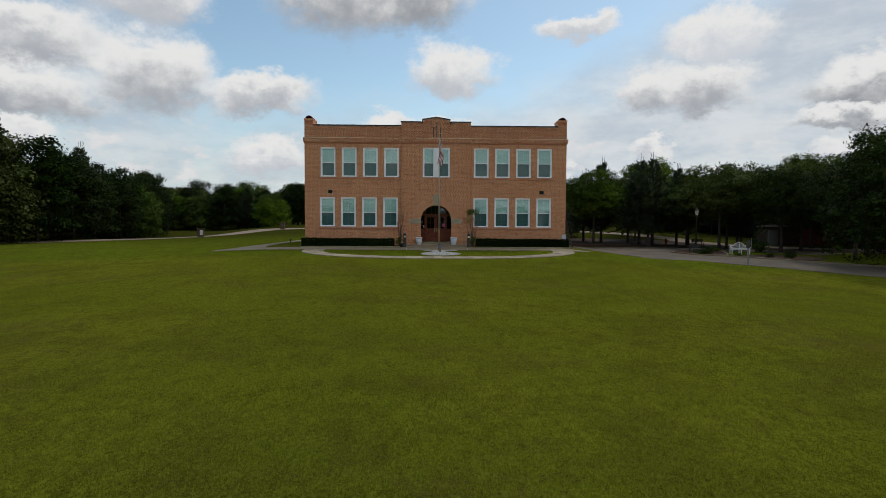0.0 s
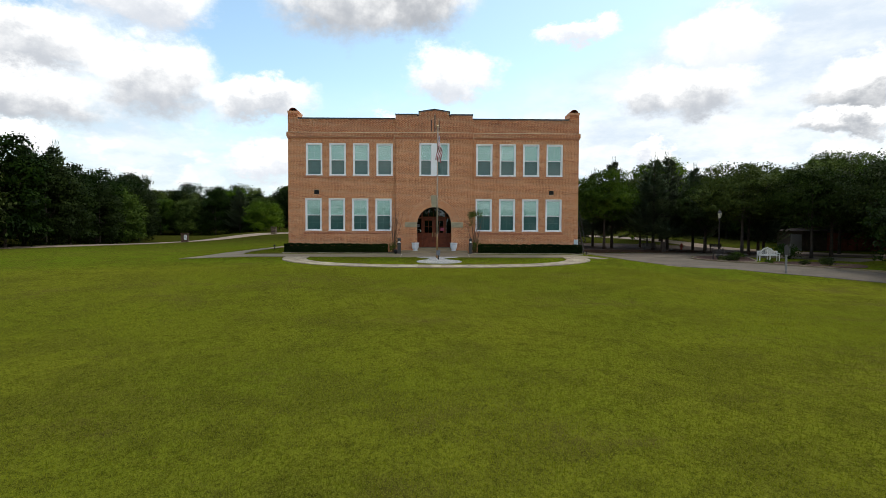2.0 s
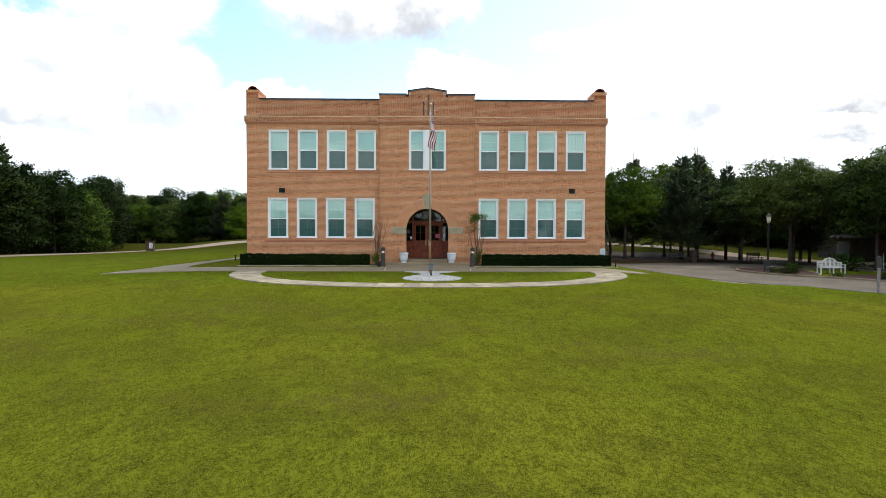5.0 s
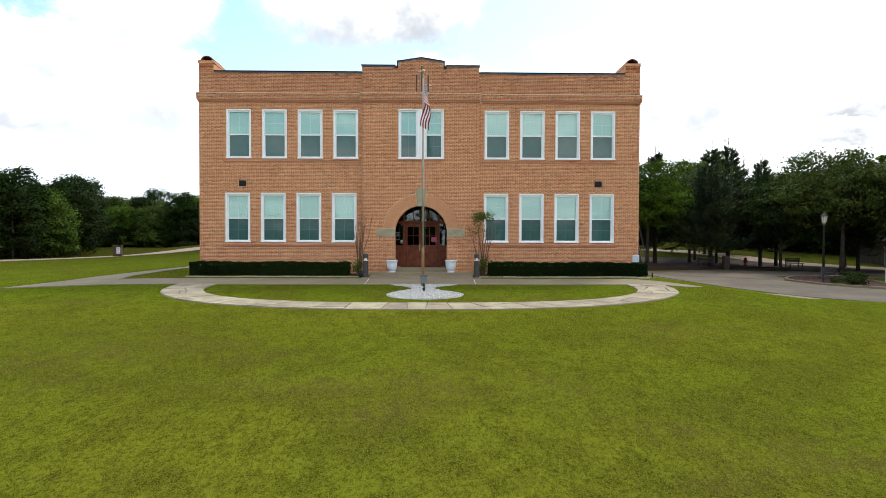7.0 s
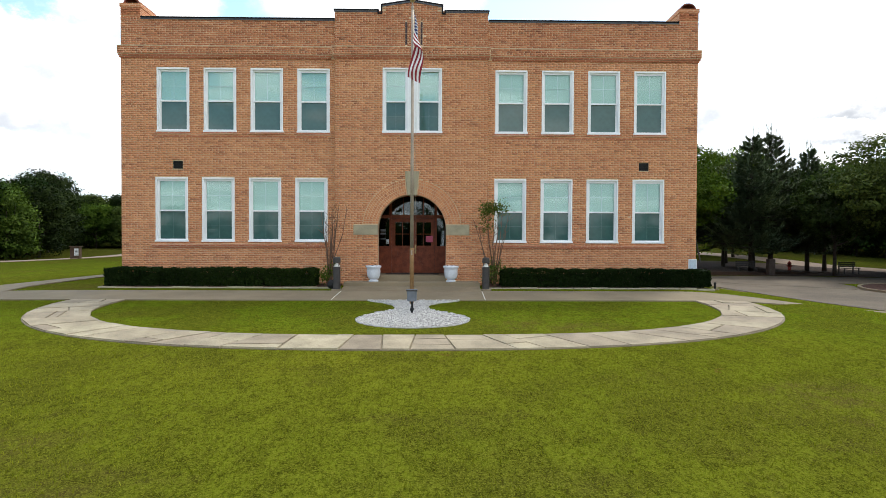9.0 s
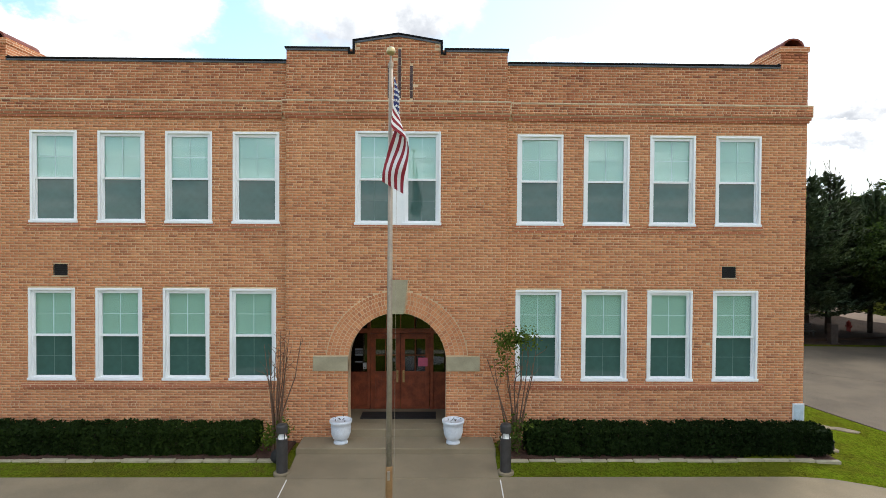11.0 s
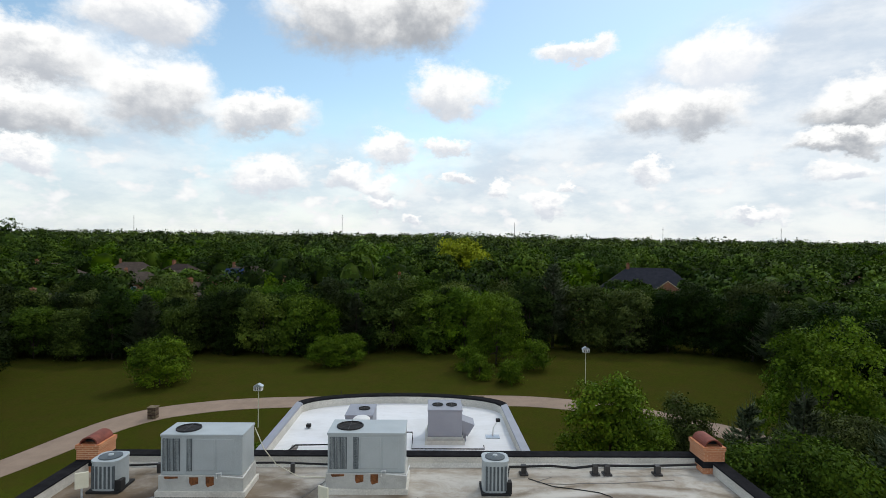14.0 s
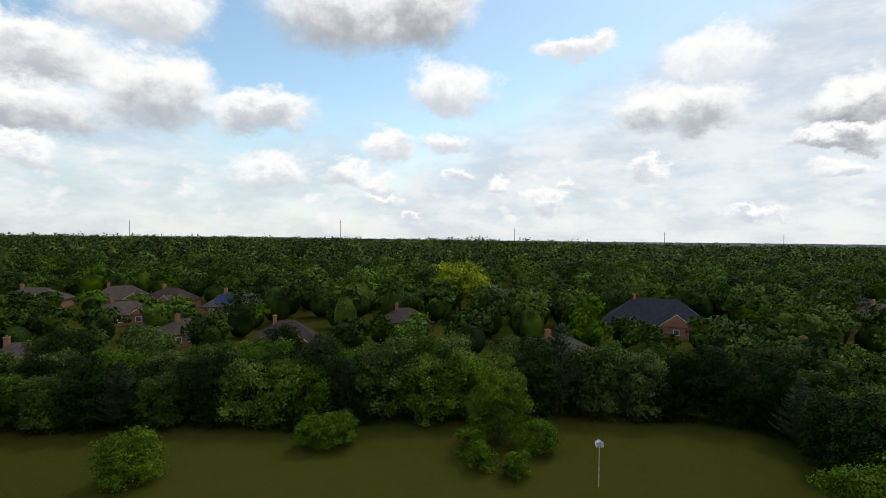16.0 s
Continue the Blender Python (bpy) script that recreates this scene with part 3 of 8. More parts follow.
class Shape:
    """Collects boxes, prisms, tubes and discs into one mesh."""

    def __init__(self):
        self.v, self.f = [], []

    def add(self, verts, faces):
        k = len(self.v)
        self.v += [tuple(p) for p in verts]
        self.f += [tuple(i + k for i in f) for f in faces]
        return self

    def box(self, x0, x1, y0, y1, z0, z1):
        return self.add([(x0, y0, z0), (x1, y0, z0), (x1, y1, z0), (x0, y1, z0), (x0, y0, z1), (x1, y0, z1), (x1, y1, z1), (x0, y1, z1)],
                        [(0, 3, 2, 1), (4, 5, 6, 7), (0, 1, 5, 4), (1, 2, 6, 5), (2, 3, 7, 6), (3, 0, 4, 7)])

    def prism(self, pts, z0, z1):
        """Upright prism on a counter-clockwise outline; z0 and z1 may be numbers or functions of x, y."""
        a = [(x, y, z0(x, y) if callable(z0) else z0) for x, y in pts]
        b = [(x, y, z1(x, y) if callable(z1) else z1) for x, y in pts]
        n = len(pts)
        return self.add(a + b, [tuple(range(n))[::-1], tuple(range(n, 2 * n))] + [(i, (i + 1) % n, (i + 1) % n + n, i + n) for i in range(n)])

    def wall(self, pts, y0, y1):
        """Prism along y on an outline of (x, z), counter-clockwise as seen from the front."""
        n = len(pts)
        return self.add([(x, y0, z) for x, z in pts] + [(x, y1, z) for x, z in pts],
                        [tuple(range(n)), tuple(range(n, 2 * n))[::-1]] + [(i, i + n, (i + 1) % n + n, (i + 1) % n) for i in range(n)])

    def lathe(self, prof, x=0.0, y=0.0, n=16):
        """Turned solid from (radius, height) pairs."""
        rows = [[(x + r * math.cos(2 * math.pi * i / n), y + r * math.sin(2 * math.pi * i / n), z) for i in range(n)] for r, z in prof]
        k = len(rows)
        fs = [(j * n + i, j * n + (i + 1) % n, (j + 1) * n + (i + 1) % n, (j + 1) * n + i) for j in range(k - 1) for i in range(n)]
        fs += [tuple(range(n))[::-1], tuple((k - 1) * n + i for i in range(n))]
        return self.add([p for r in rows for p in r], fs)

    def tube(self, pts, r, n=6):
        """Round bar along points; r is a radius or one per point."""
        rs = r if isinstance(r, (list, tuple)) else [r] * len(pts)
        pts = [Vector(p) for p in pts]
        rows = []
        for i, p in enumerate(pts):
            d = (pts[min(i + 1, len(pts) - 1)] - pts[max(i - 1, 0)]).normalized()
            a = d.orthogonal().normalized() if abs(d.z) > 0.9 else d.cross(Vector((0, 0, 1))).normalized()
            b = d.cross(a)
            rows.append([p + rs[i] * (math.cos(2 * math.pi * k / n) * a + math.sin(2 * math.pi * k / n) * b) for k in range(n)])
        m = len(rows)
        fs = [(j * n + i, (j + 1) * n + i, (j + 1) * n + (i + 1) % n, j * n + (i + 1) % n) for j in range(m - 1) for i in range(n)]
        fs += [tuple(range(n)), tuple((m - 1) * n + i for i in range(n))[::-1]]
        return self.add([p for r_ in rows for p in r_], fs)

    def mesh(self, name, bevel=0.0, smooth=False):
        me = bpy.data.meshes.new(name)
        me.from_pydata(self.v, [], self.f)
        if bevel:
            bm = bmesh.new()
            bm.from_mesh(me)
            bmesh.ops.bevel(bm, geom=list(bm.edges), offset=bevel, segments=1, affect="EDGES", clamp_overlap=True)
            bm.to_mesh(me)
            bm.free()
        bm = bmesh.new()
        bm.from_mesh(me)
        bmesh.ops.recalc_face_normals(bm, faces=list(bm.faces))
        bm.to_mesh(me)
        bm.free()
        if smooth:
            me.polygons.foreach_set("use_smooth", [True] * len(me.polygons))
        return me


def world_of(ob):
    return (world_of(ob.parent) @ ob.matrix_parent_inverse if ob.parent else Matrix.Identity(4)) @ ob.matrix_basis


def part(name, shape, mat, parent=None, label="", bevel=0.0, smooth=False):
    """One mesh object, built in world places, under its thing or part."""
    me = shape if isinstance(shape, bpy.types.Mesh) else shape.mesh(name, bevel, smooth)
    me.materials.append(mat)
    ob = new(name, me)
    if parent:
        ob.parent = parent
        ob.matrix_parent_inverse = world_of(parent).inverted()
    if label:
        ob["label"] = label
    return ob


def thing(name, x, y, z, label, category, group="", kind=""):
    ob = new(name)
    ob.matrix_basis = Matrix.Translation((x, y, z))
    return tagged(ob, label, category, group, kind)


def fast_mesh(name, verts, faces):
    """Mesh from arrays: verts n x 3, faces m x k (all the same k)."""
    verts, faces = np.asarray(verts, np.float32), np.asarray(faces, np.int32)
    me = bpy.data.meshes.new(name)
    k = faces.shape[1]
    me.vertices.add(len(verts))
    me.vertices.foreach_set("co", verts.ravel())
    me.loops.add(faces.size)
    me.loops.foreach_set("vertex_index", faces.ravel())
    me.polygons.add(len(faces))
    me.polygons.foreach_set("loop_start", np.arange(0, faces.size, k, dtype=np.int32))
    me.update(calc_edges=True)
    return me


# ---- ground ----
GY = (-400, -60, 0, 14, 25, 31, 38, 45, 62, 93, 115, 160, 250, 350, 600, 900, 4000)
GZ = (-3, -0.6, 0.2, 0.45, 0.72, 1.12, 1.48, 1.7, 1.75, 2.6, 3.0, 3.2, 5.0, 8.0, 17.0, 15.0, 15.0)


def ease(a, b, v):
    u = np.clip((v - a) / (b - a), 0, 1)
    return u * u * (3 - 2 * u)


def ground_z(x, y):
    """Height of the lawn: it climbs to the school and falls off to both sides of it."""
    x, y = np.asarray(x, float), np.asarray(y, float)
    return np.interp(y, GY, GZ) - 0.8 * ease(9.5, 18, x) * (1 - ease(64, 104, y)) * ease(5, 35, y) - 0.55 * ease(10, 32, -x) * (1 - ease(80, 95, y)) * ease(5, 35, y) - 1.3 * ease(28, 46, -x) * ease(66, 92, y) * (1 - ease(118, 150, y)) - 3.5 * ease(0, 350, x) * ease(250, 600, y) + 0.2 * ease(10.8, 12.6, x) * (1 - ease(18, 22, x)) * ease(36, 39.5, y) * (1 - ease(41.0, 41.4, y))


def gz(x, y):
    return float(ground_z(x, y))


xs = np.unique(np.concatenate([np.linspace(-60, 60, 121), np.linspace(-160, 160, 65), np.linspace(-700, 700, 29), [-3600, -2000, -1200, 1200, 2000, 3600]]))
ys = np.unique(np.concatenate([np.linspace(-10, 130, 141), np.linspace(-80, 300, 60), [-400, -250, -150, 350, 400, 450, 500, 550, 600, 700, 800, 900, 1000, 2000, 3600]]))
X, Y = np.meshgrid(xs, ys)
nx, ny = len(xs), len(ys)
k = (np.arange(ny - 1)[:, None] * nx + np.arange(nx - 1)[None]).ravel()
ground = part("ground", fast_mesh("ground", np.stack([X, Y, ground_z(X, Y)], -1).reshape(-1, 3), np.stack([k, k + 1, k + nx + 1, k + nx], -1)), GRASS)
tagged(ground, "mown yellow-green lawn with dry brown patches", "lawn", kind="structure")
ground.data.polygons.foreach_set("use_smooth", [True] * len(ground.data.polygons))


def smooth_line(pts, step=0.5):
    """Catmull-Rom curve through plan points."""
    p = [Vector(pts[0]) * 2 - Vector(pts[1])] + [Vector(q) for q in pts] + [Vector(pts[-1]) * 2 - Vector(pts[-2])]
    out = []
    for i in range(1, len(p) - 2):
        n = max(2, int((p[i + 1] - p[i]).length / step))
        for j in range(n):
            t = j / n
            out.append(0.5 * (2 * p[i] + (p[i + 1] - p[i - 1]) * t + (2 * p[i - 1] - 5 * p[i] + 4 * p[i + 1] - p[i + 2]) * t * t + (3 * p[i] - p[i - 1] - 3 * p[i + 1] + p[i + 2]) * t ** 3))
    return out + [p[-2]]


def sheet_between(name, left, right, lift, mat, label, category, depth=0.12, cuts=3):
    """A paved strip between two plan lines of equal length, draped on the ground, with side faces."""
    n = len(left)
    v, f = [], []
    for a, b in zip(left, right):
        for j in range(cuts + 1):
            q = a + (b - a) * (j / cuts)
            v.append((q.x, q.y, gz(q.x, q.y) + lift))
    w = cuts + 1
    for i in range(n - 1):
        for j in range(cuts):
            f.append((i * w + j, i * w + j + 1, (i + 1) * w + j + 1, (i + 1) * w + j))
    m = len(v)
    v += [(x, y, z - depth) for x, y, z in v]
    rim = [i * w for i in range(n)] + [(n - 1) * w + j for j in range(1, w)] + [i * w + cuts for i in range(n - 2, -1, -1)] + [j for j in range(cuts - 1, 0, -1)]
    for a, b in zip(rim, rim[1:] + rim[:1]):
        f.append((a, b, b + m, a + m))
    s = Shape().add(v, f)
    return tagged(part(name, s, mat), label, category, kind="structure")


def resample(line, n):
    d = np.cumsum([0] + [(b - a).length for a, b in zip(line, line[1:])])
    return [Vector((np.interp(s, d, [p.x for p in line]), np.interp(s, d, [p.y for p in line]))) for s in np.linspace(0, d[-1], n)]


# ---- school building ----
YF, YB = 45.65, 58.4          # front and rear faces
XL, XR = -10.72, 10.91        # side faces
BL, BR, BAY = -2.76, 2.95, 0.12   # the centre bay and how far it stands out
ZG, ZROOF, ZPAR = 1.5, 11.31, 11.635
AX, AR, ASP = 0.125, 1.275, 3.83  # entrance arch: middle, radius, springing
W2, W1 = (7.40, 9.79), (3.30, 5.71)
W2X = (-9.40, -7.66, -5.92, -4.18, 3.24, 4.99, 6.74, 8.49)
W1X = (-9.46, -7.73, -5.99, -4.26, 3.22, 4.97, 6.71, 8.46)
WW = 1.21

school = thing("school_building", 0.1, 52.0, 1.7, "two-storey tan brick schoolhouse with white sash windows and arched entrance", "building")


def pierced(x0, x1, z0, z1, holes, y0, y1):
    """A wall slab with rectangular openings, as butted blocks in one mesh."""
    s = Shape()
    xsb = sorted({x0, x1, *[h for a in holes for h in a[:2] if x0 < h < x1]})
    for a, b in zip(xsb, xsb[1:]):
        cuts = sorted((max(h[2], z0), min(h[3], z1)) for h in holes if h[0] < (a + b) / 2 < h[1])
        z = z0
        for lo, hi in cuts:
            if lo > z:
                s.box(a, b, y0, y1, z, lo)
            z = hi
        if z < z1:
            s.box(a, b, y0, y1, z, z1)
    return s


wing_holes = [(x, x + WW, *W2) for x in W2X] + [(x, x + WW, *W1) for x in W1X] + [(-8.81, -8.44, 6.03, 6.33), (8.69, 9.07, 6.05, 6.35)]
bay_hole = (-0.985, 1.235, 7.39, 9.82)
front_l = part("front_wall", pierced(XL, BL, ZG, ZPAR, wing_holes, YF, YF + 0.36), MORTAR, school, "tan brick wall laid in running bond")
front_r = part("front_wall", pierced(BR, XR, ZG, ZPAR, wing_holes, YF, YF + 0.36), MORTAR, school, "tan brick wall laid in running bond")
yb = YF - BAY
bay = pierced(BL, BR, 5.2, 11.93, [bay_hole], yb, YF + 0.36)
arch = [(AX + AR * math.cos(a), ASP + AR * math.sin(a)) for a in np.linspace(math.pi, 0, 25)]
bay.wall([(BL, ZG), (AX - AR, ZG)] + arch[:13] + [(AX, 5.2), (BL, 5.2)], yb, YF + 0.36)
bay.wall([(AX + AR, ZG), (BR, ZG), (BR, 5.2), (AX, 5.2)] + arch[12:], yb, YF + 0.36)
bay.wall([(-1.03, 11.93), (1.24, 11.93), (1.24, 12.13), (0.12, 12.31), (-1.03, 12.13)], yb, YF + 0.36)
centre = part("centre_bay", bay, MORTAR, school, "projecting brick entrance bay with a stepped gable")
part("side_wall", Shape().box(XL, XL + 0.36, YF + 0.36, YB, ZG, ZPAR), BRICKWORK, school)
part("side_wall", Shape().box(XR - 0.36, XR, YF + 0.36, YB, ZG, ZPAR), BRICKWORK, school)
part("rear_wall", Shape().box(XL + 0.36, XR - 0.36, YB - 0.36, YB, ZG, ZPAR), BRICKWORK, school)
# added unseen room surfaces, painted near-black so the windows look unlit
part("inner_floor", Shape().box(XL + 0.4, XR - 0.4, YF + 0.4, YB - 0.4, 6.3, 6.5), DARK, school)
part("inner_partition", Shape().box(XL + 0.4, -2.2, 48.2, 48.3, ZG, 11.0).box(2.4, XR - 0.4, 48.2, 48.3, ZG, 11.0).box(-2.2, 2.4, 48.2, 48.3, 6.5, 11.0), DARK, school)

# flat roof and the white inside of the parapet
POOLS = [(6.9, 54.12, 1.28, 0.72, (0.02, 0.022, 0.024)), (-8.85, 54.65, 1.35, 1.0, (0.04, 0.018, 0.010)), (-6.9, 54.35, 2.1, 1.35, (0.016, 0.011, 0.008)), (-4.3, 54.45, 1.1, 0.34, (0.03, 0.03, 0.03)), (-6.15, 51.36, 0.8, 0.3, (0.03, 0.03, 0.03))]
ROOF = roof_material("dirty_white_roof_membrane", (0.49, 0.465, 0.415), (0.24, 0.19, 0.13), 0.82, POOLS)
CLEANROOF = roof_material("bright_white_roof_membrane", (0.74, 0.75, 0.76), (0.50, 0.50, 0.48), 0.35)
part("roof", Shape().box(XL + 0.3, XR - 0.3, YF + 0.3, YB - 0.3, ZROOF - 0.25, ZROOF), ROOF, school, "flat white membrane roof, streaked with dirt and puddled")
for y0, y1, x0, x1 in ((YF + 0.36, YF + 0.40, XL + 0.4, XR - 0.4), (YB - 0.40, YB - 0.36, XL + 0.4, XR - 0.4), (YF + 0.36, YB - 0.36, XL + 0.36, XL + 0.40), (YF + 0.36, YB - 0.36, XR - 0.40, XR - 0.36)):
    part("parapet_lining", Shape().box(x0, x1, y0, y1, ZROOF, ZPAR - 0.004), WHITEWALL, school, "white coated parapet upstand")
for y0, y1 in ((YF + 0.40, YF + 0.52), (YB - 0.52, YB - 0.40)):
    part("roof_cant", Shape().add([(XL + 0.4, y0, ZROOF), (XR - 0.4, y0, ZROOF), (XR - 0.4, y1, ZROOF), (XL + 0.4, y1, ZROOF), (XL + 0.4, y0 if y0 < 50 else y1, ZROOF + 0.12), (XR - 0.4, y0 if y0 < 50 else y1, ZROOF + 0.12)],
         [(0, 1, 2, 3), (0, 4, 5, 1), (3, 2, 5, 4), (0, 3, 4), (1, 5, 2)]), WHITEWALL, school)
# membrane seams
for i, y in enumerate((47.6, 49.5, 51.4, 53.3, 55.2)):
    part("roof_seam", Shape().box(XL + 0.6, XR - 0.6, y, y + 0.02, ZROOF, ZROOF + 0.004), CONCRETE, school)

# copings
cop = 0.05
for nm, x0, x1, y0, y1 in (("coping", -9.98, BL - 0.02, YF - cop, YF + 0.22), ("coping", BR + 0.02, 10.17, YF - cop, YF + 0.22), ("coping", XL + 0.72, XR - 0.72, YB - 0.42, YB + cop),
                           ("coping", XL - cop, XL + 0.42, YF + 1.42, YB - 1.0), ("coping", XR - 0.42, XR + cop, YF + 1.42, YB - 1.0)):
    part(nm, Shape().box(x0, x1, y0, y1, ZPAR - 0.004, ZPAR + (0.036 if y1 < 50 else 0.055)), COPING, school, "dark metal parapet coping", bevel=0.012)
for x0, x1 in ((-9.98, BL - 0.02), (BR + 0.02, 10.17)):
    part("parapet_cap", Shape().box(x0, x1, YF + 0.22, YF + 0.42, ZPAR, ZPAR + 0.024), WHITEWALL, school, "white membrane turned over the parapet")
for x0, x1, yy, zz in ((-9.98, BL - 0.02, YF, ZPAR), (BR + 0.02, 10.17, YF, ZPAR), (BL, -1.14, yb, 11.93), (1.32, BR, yb, 11.93)):
    part("drip_edge", Shape().box(x0, x1, yy - 0.026, yy - 0.001, zz - 0.062, zz - 0.012), DRIP, school, "blue-grey folded metal drip edge", bevel=0.006)
part("drip_edge", Shape().wall([(-1.02, 12.07), (0.12, 12.25), (1.23, 12.07), (1.23, 12.118), (0.12, 12.298), (-1.02, 12.118)], yb - 0.026, yb - 0.001), DRIP, school, "blue-grey folded metal drip edge")
y0, y1 = yb - 0.04, YF + 0.30
part("coping", Shape().box(BL - 0.04, -1.18, y0, y1, 11.93, 11.968).box(-1.18, -1.13, y0, y1, 11.80, 11.968).box(-1.13, -1.05, y0, y1, 11.80, 11.85).box(-1.06, -1.0, y0, y1, 11.80, 12.165), COPING, school, "dark metal parapet coping")
part("coping", Shape().box(1.36, BR + 0.04, y0, y1, 11.93, 11.968).box(1.31, 1.36, y0, y1, 11.80, 11.968).box(1.26, 1.31, y0, y1, 11.80, 11.85).box(1.21, 1.27, y0, y1, 11.80, 12.165), COPING, school, "dark metal parapet coping")
part("coping", Shape().wall([(-1.06, 12.13), (0.12, 12.31), (1.27, 12.13), (1.27, 12.165), (0.12, 12.348), (-1.06, 12.165)], y0, y1), COPING, school, "dark metal gable coping")

# cornice: stepped brick band with a weathered top
for x0, x1, yy in ((XL - 0.1, BL - 0.1, YF), (BL - 0.1, BR + 0.1, yb), (BR + 0.1, XR + 0.1, YF)):
    for q, (o_, za, zb_) in enumerate(((0.035, 10.14, 10.21), (0.065, 10.21, 10.28), (0.09, 10.28, 10.56))):
        part("cornice", Shape().box(x0 + 0.06 - 0.03 * q, x1 - 0.06 + 0.03 * q, yy - o_, yy, za, zb_), CORBEL if q < 2 else PALEMORTAR, school, "projecting brick cornice band")
    part("cornice_cap", Shape().add([(x0, yy - 0.1, 10.56), (x1, yy - 0.1, 10.56), (x1, yy, 10.56), (x0, yy, 10.56), (x0, yy - 0.1, 10.575), (x1, yy - 0.1, 10.575), (x1, yy, 10.62), (x0, yy, 10.62)],
         [(0, 3, 2, 1), (4, 5, 6, 7), (0, 1, 5, 4), (1, 2, 6, 5), (2, 3, 7, 6), (3, 0, 4, 7)]), TAN, school, "lichened mortar weathering")
for x0, x1 in ((XL - 0.1, XL), (XR, XR + 0.1)):
    part("cornice", Shape().box(x0, x1, YF, YB, 10.28, 10.56), BRICKWORK, school)
# repointed parapet above the cornice
part("parapet_face", Shape().box(XL, BL, YF - 0.0002, YF, 10.62, ZPAR - 0.01), PALEMORTAR, front_l)
part("parapet_face", Shape().box(BR, XR, YF - 0.0002, YF, 10.62, ZPAR - 0.01), PALEMORTAR, front_r)
part("parapet_face", Shape().box(BL, BR, yb - 0.0002, yb, 10.62, 11.92), PALEMORTAR, centre)
# thin dark strips paint the corner shadow where the bay meets the wings
for x0 in (BL - 0.016, BR):
    part("wall_joint", Shape().box(x0, x0 + 0.016, YF - 0.006, YF, 1.6, 10.13), BAYSHADE, school, "dark painted shadow line beside the entrance bay")
# sill courses
for x0, x1 in ((-9.62, -2.98), (3.08, 9.82)):
    part("sill_course", Shape().box(x0, x1, YF - 0.05, YF, 3.14, 3.22).box(x0 + 0.04, x1 - 0.04, YF - 0.022, YF, 3.08, 3.14), CORBEL, school, "projecting brick sill course")
    part("sill_course", Shape().box(x0 + 0.1, x1 - 0.1, YF - 0.015, YF, 7.21, 7.26), CORBEL, school)
for x in W2X:
    part("brick_sill", Shape().box(x - 0.06, x + WW + 0.06, YF - 0.04, YF, 7.33, 7.395), CORBEL, school)
part("brick_sill", Shape().box(-1.04, 1.29, yb - 0.04, yb, 7.32, 7.385), CORBEL, school)

# windows: white double-hung sashes, a pale blind behind the upper one
def window(x, z, w, h, y, blind=0.5, rail=0.49, cross_low=True, name="window"):
    f, c = 0.105, 0.062
    win = part(name, Shape().box(x, x + c, y - 0.03, y + 0.12, z, z + h).box(x + w - c, x + w, y - 0.03, y + 0.12, z, z + h)
               .box(x + c, x + w - c, y - 0.03, y + 0.12, z + h - c, z + h).box(x - 0.02, x + w + 0.02, y - 0.055, y + 0.12, z, z + 0.07), WHITE, school, "white double-hung sash window, blind half drawn", bevel=0.006)
    part("jamb", Shape().box(x + c, x + f, y + 0.025, y + 0.12, z + 0.07, z + h - c), WHITE, win)
    part("jamb", Shape().box(x + w - f, x + w - c, y + 0.025, y + 0.12, z + 0.07, z + h - c), WHITE, win)
    part("head", Shape().box(x + f, x + w - f, y + 0.025, y + 0.12, z + h - f, z + h - c), WHITE, win)
    part("inner_sill", Shape().box(x + f, x + w - f, y + 0.02, y + 0.12, z + 0.07, z + 0.085), WHITE, win)
    win.matrix_basis = Matrix.Translation((0, 0, 0))
    a, b, lo, hi = x + f, x + w - f, z + 0.085, z + h - f
    mid = lo + (hi - lo) * rail
    t = 0.03
    part("upper_sash", Shape().box(a, a + t, y + 0.03, y + 0.07, mid, hi).box(b - t, b, y + 0.03, y + 0.07, mid, hi).box(a + t, b - t, y + 0.03, y + 0.07, hi - t, hi), WHITE, win)
    part("lower_sash", Shape().box(a, a + t, y + 0.06, y + 0.1, lo, mid).box(b - t, b, y + 0.06, y + 0.1, lo, mid).box(a + t, b - t, y + 0.06, y + 0.1, lo, lo + t), WHITE, win)
    part("meeting_rail", Shape().box(a, b, y + 0.025, y + 0.095, mid - 0.025, mid + 0.03), WHITE, win)
    cx, um, lm, g = (a + b) / 2, (mid + hi) / 2, (lo + mid) / 2, 0.006
    part("muntin", Shape().box(cx - g, cx + g, y + 0.055, y + 0.066, mid, hi).box(a, b, y + 0.055, y + 0.066, um - g, um + g), MUNTIN, win)
    part("upper_pane", Shape().box(a + t, b - t, y + 0.068, y + 0.072, mid, hi - t), GLASS, win).visible_shadow = False
    part("lower_pane", Shape().box(a + t, b - t, y + 0.084, y + 0.088, lo + t, mid - 0.02), PANE, win)
    if cross_low:
        part("muntin", Shape().box(cx - g, cx + g, y + 0.080, y + 0.0835, lo, mid).box(a, b, y + 0.080, y + 0.0835, lm - g, lm + g), PANEBAR, win)
    part("blind", Shape().box(a + 0.01, b - 0.01, y + 0.105, y + 0.112, hi - (hi - lo) * blind, hi), BLIND, win, "pale green roller blind")
    return win


